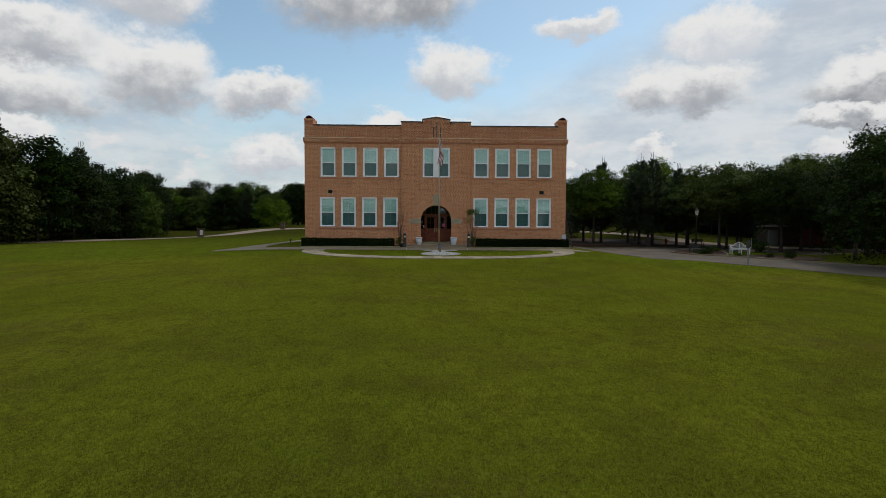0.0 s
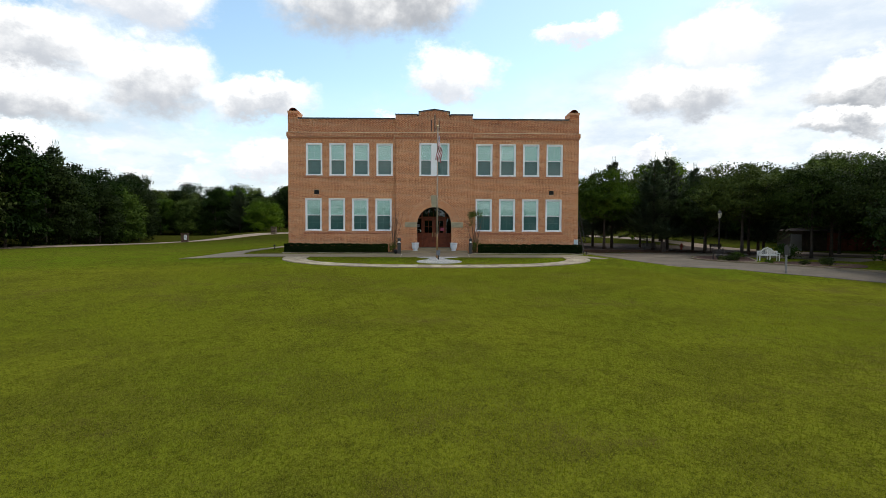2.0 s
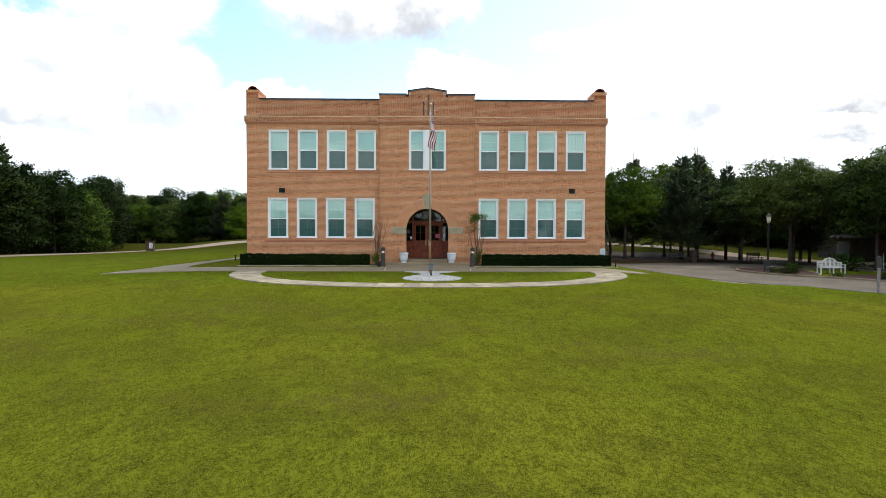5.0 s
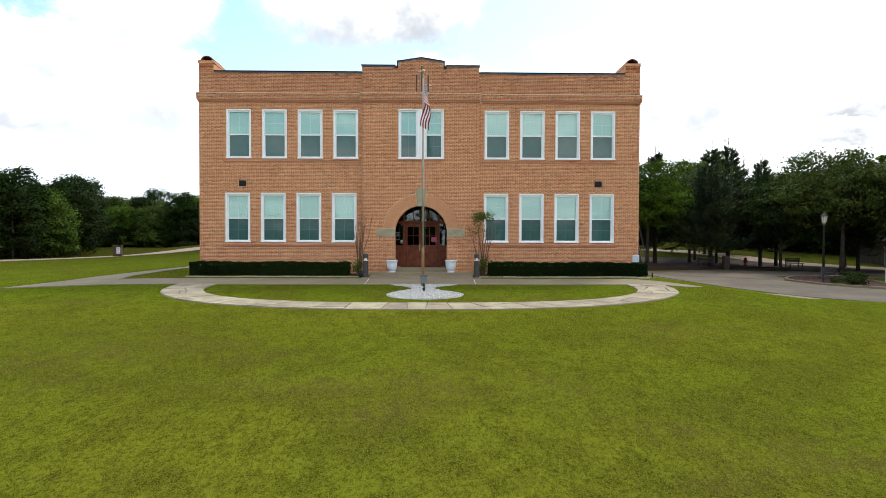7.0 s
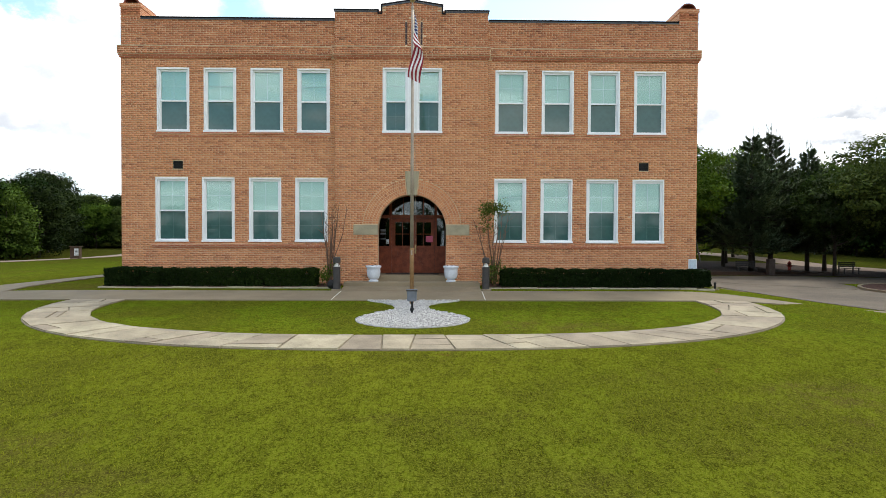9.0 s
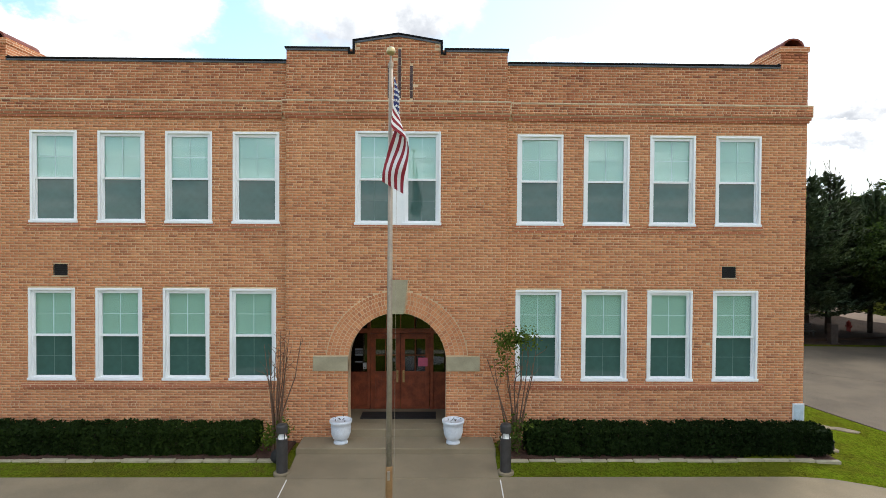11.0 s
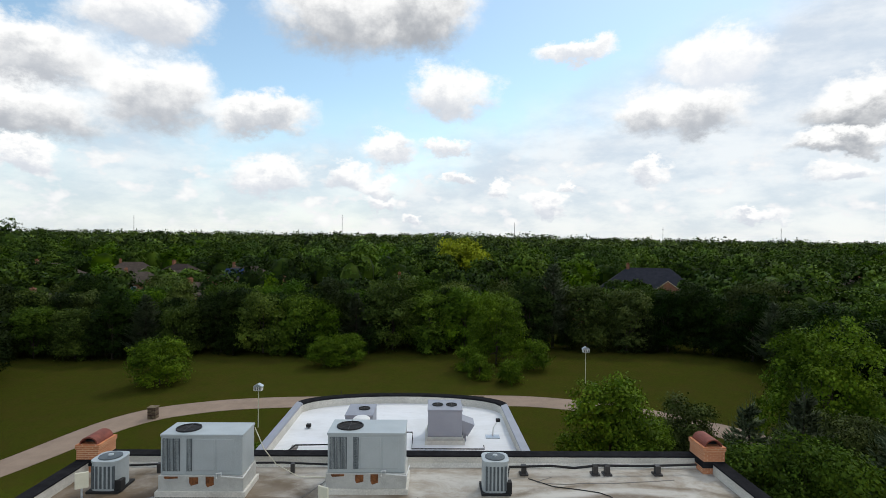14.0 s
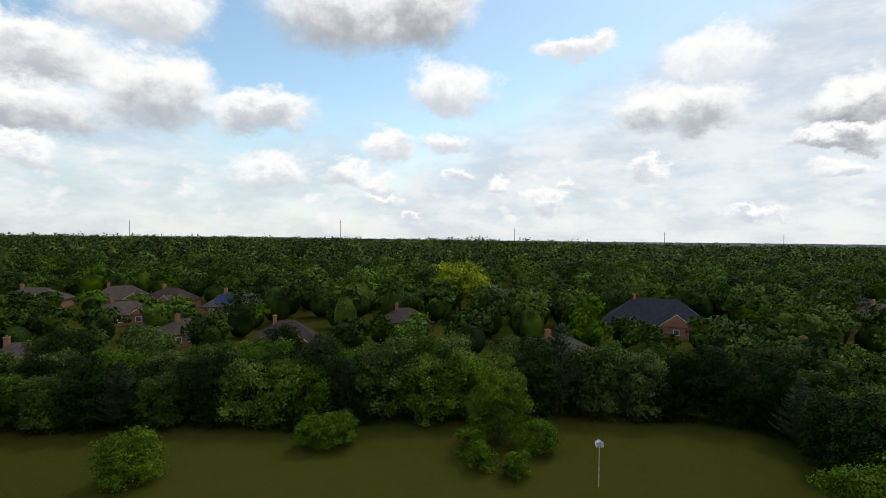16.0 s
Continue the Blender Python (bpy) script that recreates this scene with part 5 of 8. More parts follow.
antenna(-7.95, 53.3, 13.0, 0.5, "cream panel antenna on a block-ballasted mast")
antenna(-1.55, 52.3, 13.1, -0.5, "cream panel antenna on a block-ballasted tripod mast")
hatch = thing("roof_hatch", -5.9, 50.4, ZROOF, "low grey metal roof access hatch", "hatch")
part("curb", Shape().prism([(-6.55, 49.85), (-5.25, 49.85), (-5.25, 50.95), (-6.55, 50.95)], ZROOF, ZROOF + 0.16), WHITEWALL, hatch)
part("lid", Shape().box(-6.52, -5.28, 49.88, 50.92, ZROOF + 0.16, ZROOF + 0.26), GALV, hatch, bevel=0.02)
for x, y in ((-6.2, 54.75), (-6.15, 49.7), (5.8, 49.8), (5.35, 54.6)):
    v = thing("vent_pipe", x, y, ZROOF, "short white plastic vent pipe through the roof", "pipe", "vent pipes on the roof")
    part("pipe", Shape().lathe([(0.055, ZROOF), (0.055, ZROOF + 0.26), (0.062, ZROOF + 0.27), (0.062, ZROOF + 0.33), (0.04, ZROOF + 0.335)], x, y, 12), PVC, v)
    part("boot", Shape().lathe([(0.12, ZROOF), (0.11, ZROOF + 0.015), (0.065, ZROOF + 0.07)], x, y, 12), WHITEWALL, v)

# black refrigerant line, its props and loose cables
line = thing("refrigerant_line", 6.5, 57.4, ZROOF, "black insulated pipe run along the rear parapet", "pipe")
part("run", Shape().tube([(3.35, 56.4, 11.42), (3.5, 56.9, 11.44), (3.6, 57.2, 11.62), (5.0, 57.35, 11.60), (5.8, 57.3, 11.55), (6.6, 57.35, 11.62), (8.2, 57.4, 11.58), (10.0, 57.5, 11.60)], 0.04), BLACK, line)
for x in (4.1, 6.5, 6.9, 8.6):
    part("prop", Shape().box(x - 0.08, x + 0.08, 57.25, 57.45, ZROOF, ZROOF + 0.32).box(x - 0.14, x + 0.14, 57.2, 57.5, ZROOF, ZROOF + 0.06), PEWTER, line)
line2 = thing("refrigerant_line", -6.5, 57.6, ZROOF, "black insulated pipe behind the roof units", "pipe")
part("run", Shape().tube([(-10.0, 57.3, 11.54), (-8.8, 57.4, 11.56), (-7.4, 57.55, 11.56), (-4.0, 57.6, 11.58), (-2.4, 57.5, 11.56)], 0.035), BLACK, line2)
for x in (-9.4, -8.0, -3.6):
    part("prop", Shape().box(x - 0.06, x + 0.06, 57.35, 57.5, ZROOF, ZROOF + 0.32), PEWTER, line2)
rng = random.Random(5)


def loose_cable(pts, r, mat, label, wob=0.12):
    path = smooth_line([Vector(p) for p in pts], 0.35)
    v = [(p.x + rng.uniform(-wob, wob) * 0.3, p.y + rng.uniform(-wob, wob) * 0.3, ZROOF + r + 0.004) for p in path]
    tagged(part("cable", Shape().tube(v, r, 5), mat), label, "cable", "loose cables on the roof")


loose_cable([(-8.2, 51.5), (-6.6, 52.6), (-5.2, 53.6), (-4.2, 54.8), (-2.9, 55.6), (-2.4, 56.8)], 0.009, BLOCK, "thin grey cable lying across the roof membrane")
loose_cable([(-7.6, 50.8), (-5.4, 52.2), (-3.2, 53.2), (-1.6, 53.5), (0.4, 53.9)], 0.008, BLOCK, "thin grey cable lying across the roof membrane")
loose_cable([(0.6, 55.6), (1.6, 55.3), (2.6, 55.5), (3.0, 55.4)], 0.008, BLOCK, "thin grey cable lying across the roof membrane")
loose_cable([(4.2, 57.0), (4.9, 56.4), (6.2, 56.0), (6.6, 55.4), (6.8, 54.9)], 0.015, BLACK, "black cable looping to the rooftop puddle")
loose_cable([(5.0, 57.1), (4.4, 56.7), (5.2, 56.6), (7.4, 56.7), (9.0, 56.9)], 0.009, BLOCK, "thin grey cable lying across the roof membrane")
coil = [(-7.0 + 0.22 * math.cos(a), 53.0 + 0.16 * math.sin(a)) for a in np.linspace(0, 11.5, 24)]
loose_cable(coil, 0.015, ORANGE, "coiled orange cable lying on the roof", 0.03)
junk = thing("pipe_cluster", 6.0, 54.6, ZROOF, "tangle of black pipe stubs lying in the puddle", "pipe")
for i in range(13):
    a = rng.uniform(0, 6.28)
    x, y = 6.25 + rng.uniform(-0.2, 0.2) + (0.65 if i > 9 else 0.0), 54.35 + rng.uniform(-0.45, 0.4)
    part("stub", Shape().tube([(x, y, ZROOF), (x + 0.06 * math.cos(a), y + 0.06 * math.sin(a), ZROOF + rng.uniform(0.1, 0.26)), (x + 0.26 * math.cos(a), y + 0.26 * math.sin(a), ZROOF + rng.uniform(0.04, 0.2))], 0.024), BLACK, junk)
wire = thing("hanging_cable", -4.3, 56.5, 12.0, "pale cable hanging from the roof unit", "cable")
part("wire", Shape().tube([(-4.6, 56.6, 13.1), (-4.35, 56.7, 12.4), (-4.0, 56.9, 11.8), (-3.3, 57.0, 11.36), (-2.4, 57.0, 11.34)], 0.016), CREAM, wire)

# ---- paving ----
walk_l = [Vector((x, 41.3 + 1.6 * float(ease(14.0, 18.5, x)))) for x in np.linspace(-12.4, 18.2, 44)]
walk_r = [Vector((x, 43.5 - 0.65 * float(ease(9.4, 12.3, x)) + 1.3 * float(ease(13.0, 17.0, x)))) for x in np.linspace(-13.4, 17.2, 44)]
sheet_between("walkway", walk_l, walk_r, 0.03, CONCRETE, "straight concrete walkway in front of the hedges", "walkway")
sheet_between("side_walkway", resample(smooth_line([Vector(p) for p in ((-16.5, 40.6), (-15.4, 44.0), (-15.0, 50.0), (-14.6, 58.0), (-14.4, 66.0))]), 40),
              resample(smooth_line([Vector(p) for p in ((-12.4, 41.3), (-13.5, 44.2), (-13.9, 50.0), (-13.6, 58.0), (-13.4, 66.0))]), 40), 0.036, CONCRETE, "concrete side path leading round the school", "walkway")
approach = Shape().prism([(-2.2, 43.41), (2.55, 43.41), (2.6, 44.71), (-2.28, 44.71)], lambda x, y: gz(x, y) - 0.1, lambda x, y: gz(x, y) + 0.04)
tagged(part("approach", approach, CONCRETE), "concrete approach to the entrance steps", "walkway", kind="structure")
for x in (-2.1, 2.5):
    s = Shape().prism([(x - 0.012, 41.33), (x + 0.012, 41.33), (x + 0.012 + 0.03 * x, 43.37), (x - 0.012 + 0.03 * x, 43.37)], lambda x, y: gz(x, y), lambda x, y: gz(x, y) + 0.034)
    tagged(part("walkway_joint", s, BENCHWHITE if abs(x) < 3 else PEWTER), "pale joint line across the concrete walkway", "joint", kind="structure")

# flagstone crescent: slabs with open joints on a mortar bed
OC, OA, OB, IA, IB, OE, IE = (0.32, 41.3), 10.05, 6.15, 8.48, 4.95, 2.45, 2.75


def super_pt(a, b, t, e):
    c, s_ = math.cos(t), math.sin(t)
    return Vector((OC[0] + a * math.copysign(abs(c) ** (2 / e), c), OC[1] + b * math.copysign(abs(s_) ** (2 / e), s_)))


ts = np.linspace(math.pi, 2 * math.pi, 90)
outer, inner_ = resample([super_pt(OA, OB, t, OE) for t in ts], 100), resample([super_pt(IA, IB, t, IE) for t in ts], 100)
bed = sheet_between("flagstone_path", outer, inner_, 0.015, SANDJOINT, "curved flagstone path round the flagpole lawn", "path")
rng = random.Random(11)


def at(i, u):
    i = min(max(i, 0.0), 98.9)
    j = int(i)
    p, q = outer[j].lerp(outer[j + 1], i - j), inner_[j].lerp(inner_[j + 1], i - j)
    return p.lerp(q, u)


s, cut = 0.0, 0.0
while s < 98.3:
    e = min(s + rng.uniform(1.9, 4.6), 99)
    skew = rng.uniform(-1.5, 1.5) if e < 96 else 0.0
    edges = sorted([0.0, 1.0] + [rng.uniform(0.22, 0.78) for _ in range(rng.choice((0, 1, 1, 2)))])
    tilt = [0.0] + [rng.uniform(-0.2, 0.2) for _ in edges[1:-1]] + [0.0]
    for k in range(len(edges) - 1):
        u0, u1, t0, t1 = edges[k], edges[k + 1], tilt[k], tilt[k + 1]
        if u1 - u0 < 0.1:
            continue
        g = 0.014

        def corner(f, u):
            return at(s + cut * (u - 0.5) + 0.07, u) if f == 0 else at(e + skew * (u - 0.5) - 0.07, u)
        pts = [corner(0, u0 + g - t0 / 2), corner(1, u0 + g + t0 / 2), corner(1, u1 - g + t1 / 2), corner(0, u1 - g - t1 / 2)]
        lift = 0.035 + rng.uniform(0, 0.012)
        part("flagstone", Shape().prism([(p.x, p.y) for p in pts], lambda x, y: gz(x, y) + 0.0, lambda x, y, l=lift: gz(x, y) + l), FLAG, bed)
    s, cut = e, skew

# white gravel bed of the flagpole: a disc with a flared neck to the walkway
neck = [(1.73, 41.29), (1.50, 41.05), (1.12, 40.78), (0.84, 40.4), (0.79, 40.0), (0.84, 39.62), (1.06, 39.3), (1.36, 39.0)] + [(0.455 + 1.37 * math.cos(a), 38.12 + 0.99 * math.sin(a)) for a in np.linspace(radians(36), radians(-216), 40)] + [(-0.62, 38.95), (-0.28, 39.3), (-0.09, 39.62), (-0.11, 40.0), (-0.22, 40.4), (-0.5, 40.78), (-0.82, 41.05), (-1.02, 41.29)]
gravel = tagged(part("gravel_bed", Shape().prism(neck[::-1], lambda x, y: gz(x, y) - 0.05, lambda x, y: gz(x, y) + 0.02), GRAVEL), "white marble chip bed round the flagpole", "gravel", kind="structure")
nr = np.random.default_rng(3)
poly = np.array(neck)


def inside(px, py, pl):
    r = np.zeros(len(px), bool)
    for (x1, y1), (x2, y2) in zip(pl, np.roll(pl, -1, 0)):
        c = ((y1 > py) != (y2 > py)) & (px < (x2 - x1) * (py - y1) / (y2 - y1 + 1e-12) + x1)
        r ^= c
    return r


gx, gy = nr.uniform(-1.4, 2.1, 9000), nr.uniform(37.1, 41.3, 9000)
ok = inside(gx, gy, poly)
gx, gy = gx[ok][:6000], gy[ok][:6000]
octa = np.array([(1, 0, 0), (0, 1, 0), (-1, 0, 0), (0, -1, 0), (0, 0, 1), (0, 0, -1)], float)
tri8 = np.array([(0, 1, 4), (1, 2, 4), (2, 3, 4), (3, 0, 4), (1, 0, 5), (2, 1, 5), (3, 2, 5), (0, 3, 5)])
n = len(gx)
rot = nr.uniform(0, 6.28, n)
sc = nr.uniform(0.013, 0.032, (n, 3)) * np.array([1.2, 1.0, 0.7])
vv = octa[None] * sc[:, None]
cc, ss_ = np.cos(rot)[:, None], np.sin(rot)[:, None]
vv = np.stack([vv[..., 0] * cc - vv[..., 1] * ss_, vv[..., 0] * ss_ + vv[..., 1] * cc, vv[..., 2] + 0.012 * np.cos(rot * 3)[:, None]], -1) + np.stack([gx, gy, ground_z(gx, gy) + 0.03], -1)[:, None]
part("gravel_chips", fast_mesh("gravel_chips", vv.reshape(-1, 3), (tri8[None] + 6 * np.arange(n)[:, None, None]).reshape(-1, 3)), GRAVEL, gravel)["kind"] = "stuff"

# asphalt drive on the east side and its planted island
near = [(13.0, 57.0), (13.6, 52.5), (14.7, 49.0), (16.6, 45.3), (18.6, 43.0), (20.6, 41.2), (23.7, 37.8), (27.6, 33.3), (36.0, 24.0), (52.0, 8.0)]
far = [(17.6, 58.0), (18.5, 56.4), (20.5, 55.0), (22.6, 52.6), (22.9, 49.4), (23.6, 47.4), (27.4, 42.8), (31.6, 38.2), (41.0, 29.0), (57.0, 13.0)]
sheet_between("drive", resample(smooth_line([Vector(p) for p in near]), 90), resample(smooth_line([Vector(p) for p in far]), 90), 0.02, ASPHALT, "worn grey asphalt drive curving past the school", "road", cuts=6)
loop_o = [(13.0, 57.0), (15.5, 60.5), (20.4, 62.4), (24.0, 62.6), (28.5, 62.2), (33.0, 60.4), (37.0, 57.0), (40.0, 52.0)]
loop_i = [(17.6, 58.0), (19.0, 57.2), (21.5, 56.6), (24.6, 56.6), (27.4, 56.4), (30.0, 55.2), (32.5, 53.0), (35.0, 49.0)]
sheet_between("drive_loop", resample(smooth_line([Vector(p) for p in loop_o]), 60), resample(smooth_line([Vector(p) for p in loop_i]), 60), 0.024, ASPHALT, "worn grey asphalt turning loop", "road", cuts=5)
fill = Shape().prism([(17.6, 58.0), (18.6, 56.2), (20.5, 54.8), (22.8, 52.6), (24.0, 54.6), (24.6, 56.8), (21.5, 57.0), (19.0, 57.6)], lambda x, y: gz(x, y) - 0.05, lambda x, y: gz(x, y) + 0.028)
tagged(part("drive_junction", fill, ASPHALT), "asphalt where the loop meets the drive", "road", kind="structure")
isl = [(22.9, 49.4), (22.9, 52.2), (24.2, 54.4), (26.0, 55.4), (28.5, 54.8), (27.0, 50.5), (25.4, 47.4), (23.9, 47.4)]
isl = [(p.x, p.y) for p in smooth_line([Vector(p) for p in isl + isl[:1]], 0.6)[:-1]][::-1]
tagged(part("planted_island", Shape().prism(isl, lambda x, y: gz(x, y) - 0.05, lambda x, y: gz(x, y) + 0.10), MULCH), "mulched planting island with a concrete kerb", "planting bed", kind="structure")
kerb_line = [Vector((x, y)) for x, y in isl] + [Vector(isl[0])]
kc = Vector((25.2, 51.5))
sheet_between("kerb", kerb_line, [p + (p - kc).normalized() * 0.16 for p in kerb_line], 0.13, CONCRETE, "rounded concrete kerb of the planting island", "kerb", cuts=2, depth=0.2)
k1 = resample(smooth_line([Vector(p) for p in ((23.9, 47.3), (27.4, 42.8), (31.6, 38.2), (41.0, 29.0))]), 40)
sheet_between("kerb", k1, [p + Vector((0.13, 0.13)) for p in k1], 0.12, CONCRETE, "concrete kerb along the drive", "kerb", cuts=1, depth=0.2)
litter = [(13.4, 61.0), (19.0, 62.9), (24.0, 63.2), (31.0, 62.2), (38.0, 57.5), (48.0, 48.0), (58.0, 52.0), (44.0, 60.5), (36.5, 65.5), (32.0, 73.5), (24.0, 77.0), (15.0, 76.0)]
tagged(part("leaf_litter", Shape().prism([(p.x, p.y) for p in smooth_line([Vector(q) for q in litter + litter[:1]], 1.0)[:-1]], lambda x, y: gz(x, y) - 0.05, lambda x, y: gz(x, y) + 0.012), SOIL), "bare brown soil and leaf litter under the trees", "soil", kind="structure")

# crushed-stone ring road
mid = [(-60.0, 54.0), (-48.0, 61.0), (-40.0, 67.5), (-33.0, 78.0), (-27.3, 89.4), (-21.5, 93.5), (-13.8, 95.2), (-2.0, 95.6), (9.0, 96.1), (17.2, 94.5), (24.0, 91.0), (30.6, 85.0), (33.5, 78.0), (34.5, 71.0), (40.0, 63.5), (52.0, 58.0), (70.0, 55.0)]
ml = resample(smooth_line([Vector(p) for p in mid]), 150)
lft, rgt = [], []
for i, p in enumerate(ml):
    d = (ml[min(i + 1, 149)] - ml[max(i - 1, 0)]).normalized()
    nrm, wid = Vector((-d.y, d.x)), 1.75 + 1.3 * math.exp(-((p.x + 1.0) / 5.5) ** 2) * (p.y > 90)
    lft.append(p + nrm * (1.75 if p.y > 90 else wid))
    rgt.append(p - nrm * wid)
sheet_between("ring_road", lft, rgt, 0.03, CLAYROAD, "pale pinkish crushed-stone road round the grounds", "road", cuts=4)
rng = random.Random(2)
panel = thing("memorial_paving", -1.1, 95.2, 2.6, "weathered brick paving panel set in the road", "paving")
for i in range(2):
    for j in range(11):
        if rng.random() < 0.12:
            continue
        x, y = -2.15 + i * 1.1, 92.6 + j * 0.52
        part("paver", Shape().prism([(x, y), (x + rng.uniform(0.7, 0.98), y), (x + 0.95, y + 0.26), (x + rng.uniform(0.0, 0.2), y + 0.26)], lambda x, y: gz(x, y), lambda x, y: gz(x, y) + 0.045), STONE if rng.random() < 0.5 else MULCH, panel)

# ---- things in front of the school ----
def hedge_bed(x0, x1):
    s = Shape().prism([(x0, 44.45), (x1, 44.45), (x1, YF), (x0, YF)], lambda x, y: gz(x, y) - 0.05, lambda x, y: gz(x, y) + 0.05)
    tagged(part("planting_bed", s, MULCH), "red-brown mulched bed along the wall", "planting bed", kind="structure")
    n = int((x1 - x0) / 0.6)
    edge = thing("bed_edging", (x0 + x1) / 2, 44.4, gz(x0, 44.4), "row of rough pale stone edging along the bed", "edging")
    for i in range(n):
        a, b = x0 + (x1 - x0) * i / n, x0 + (x1 - x0) * (i + 1) / n
        part("edging_stone", Shape().box(a + 0.01, b - 0.01, 44.33 + rng.uniform(-0.02, 0.02), 44.46, gz(a, 44.4) - 0.05, gz(a, 44.4) + rng.uniform(0.03, 0.055)), STONE, edge, bevel=0.015)


hedge_bed(-10.85, -2.5)
hedge_bed(2.75, 11.0)


def hedge(x0, x1, seed, label):
    """Clipped hedge: a dark twig core under a skin of small leaves, gently lobed plant by plant."""
    r = np.random.default_rng(seed)
    y0, y1 = 44.62, 45.42
    zb = gz((x0 + x1) / 2, 45) + 0.03
    h = thing("hedge", (x0 + x1) / 2, 45.0, zb, label, "hedge", "hedges along the front wall")
    core = Shape().box(x0 + 0.1, x1 - 0.1, y0 + 0.1, y1 - 0.1, zb, zb + 0.44)
    part("core", core, BARK, h)
    n = int((x1 - x0) * 3000)
    face = r.choice(4, n, p=[0.50, 0.38, 0.06, 0.06])
    px = r.uniform(x0, x1, n)
    lob = 0.10 * np.abs(np.sin((px - x0) * math.pi / 0.62)) + 0.03 * np.sin(px * 1.7)
    u = r.uniform(0, 1, n)
    top = zb + 0.54 + 0.6 * lob
    py = np.where(face == 0, y0 - lob + 0.07, y0 + u * (y1 - y0))
    pz = np.where(face == 1, top, zb + 0.02 + u * (0.54 + 0.4 * lob))
    px = np.where(face == 2, x0, np.where(face == 3, x1, px))
    py = np.where(face >= 2, y0 + r.uniform(0, 1, n) * (y1 - y0), py)
    c = np.stack([px, py, pz], -1) + r.normal(0, 0.02, (n, 3))
    part("leaves", leaf_quads(r, c, 0.032, 0.055, None), HEDGE, h)


def leaf_quads(r, centres, lo, hi, outward, jitter=0.5, tone=None):
    """Two-triangle leaf clumps at the given centres, tilted at random about their outward direction."""
    n = len(centres)
    nrm = r.normal(0, 1, (n, 3))
    if outward is not None:
        nrm = nrm * jitter + outward
    nrm /= np.linalg.norm(nrm, axis=1, keepdims=True) + 1e-9
    t = np.cross(nrm, r.normal(0, 1, (n, 3)))
    t /= np.linalg.norm(t, axis=1, keepdims=True) + 1e-9
    b = np.cross(nrm, t)
    s = r.uniform(lo, hi, (n, 1))
    a = r.uniform(0.45, 0.8, (n, 1))
    bend = nrm * s * r.uniform(-0.25, 0.25, (n, 1))
    v = np.stack([centres - t * s, centres - b * s * a + bend, centres + t * s, centres + b * s * a + bend], 1)
    me = fast_mesh("leaves", v.reshape(-1, 3), np.arange(4 * n).reshape(-1, 4))
    if outward is not None:
        # leaves turn with the clump they grow on
        d = outward / (np.linalg.norm(outward, axis=1, keepdims=True) + 1e-9) + 0.25 * nrm
        d /= np.linalg.norm(d, axis=1, keepdims=True) + 1e-9
        me.normals_split_custom_set_from_vertices(np.repeat(d, 4, 0).tolist())
    if tone is not None:
        me.attributes.new("tone", "FLOAT", "FACE").data.foreach_set("value", tone.astype(np.float32))
    return me


hedge(-10.75, -3.35, 1, "dark green clipped hedge under the schoolhouse windows")
hedge(3.45, 10.95, 2, "dark green clipped hedge under the schoolhouse windows")


def crape_myrtle(x, y, seed, top, leafy, label):
    r = random.Random(seed)
    z = gz(x, y)
    t = thing("crape_myrtle", x, y, z, label, "small tree")
    pts = []
    for i in range(11):
        a, lean = r.uniform(0, 6.28), r.uniform(0.15, 0.75)
        h = r.uniform(0.75, 1.0) * top
        p = [(x + 0.08 * math.cos(a), y + 0.06 * math.sin(a), z)]
        for q in (0.35, 0.65, 1.0):
            p.append((x + lean * q * math.cos(a) + r.uniform(-0.06, 0.06), y + 0.5 * lean * q * math.sin(a) - 0.05, z + h * q))
        part("stem", Shape().tube(p, [0.026, 0.020, 0.013, 0.005], 5), PALEBARK, t)
        pts.append(p[-1])
        for q in range(3):
            b = Vector(p[2]).lerp(Vector(p[3]), r.uniform(0, 0.8))
            c = b + Vector((r.uniform(-0.3, 0.3), r.uniform(-0.2, 0.15), r.uniform(0.15, 0.45)))
            part("twig", Shape().tube([b, (b + c) / 2 + Vector((0.03, 0, 0)), c], [0.009, 0.006, 0.003], 4), PALEBARK, t)
            pts.append(tuple(c))
    g = np.random.default_rng(seed)
    if leafy:
        cs = np.concatenate([g.normal((x + dx_, y - 0.15, z + dz_), (0.15, 0.14, 0.14), (2 * m, 3)) for dx_, dz_, m in leafy])
        part("leaves", leaf_quads(g, cs, 0.025, 0.055, None), LEAF_MID, t)


crape_myrtle(-2.85, 44.9, 4, 3.2, [(-0.1, 0.45, 120), (0.15, 0.7, 60)], "leafless multi-stemmed crape myrtle by the entrance")
crape_myrtle(3.1, 44.9, 8, 2.8, [(-0.22, 2.8, 190), (0.1, 2.9, 120), (-0.3, 2.3, 50), (0.35, 2.85, 50), (0.05, 0.7, 100), (-0.1, 0.35, 120)], "multi-stemmed crape myrtle with a tuft of leaves on top")


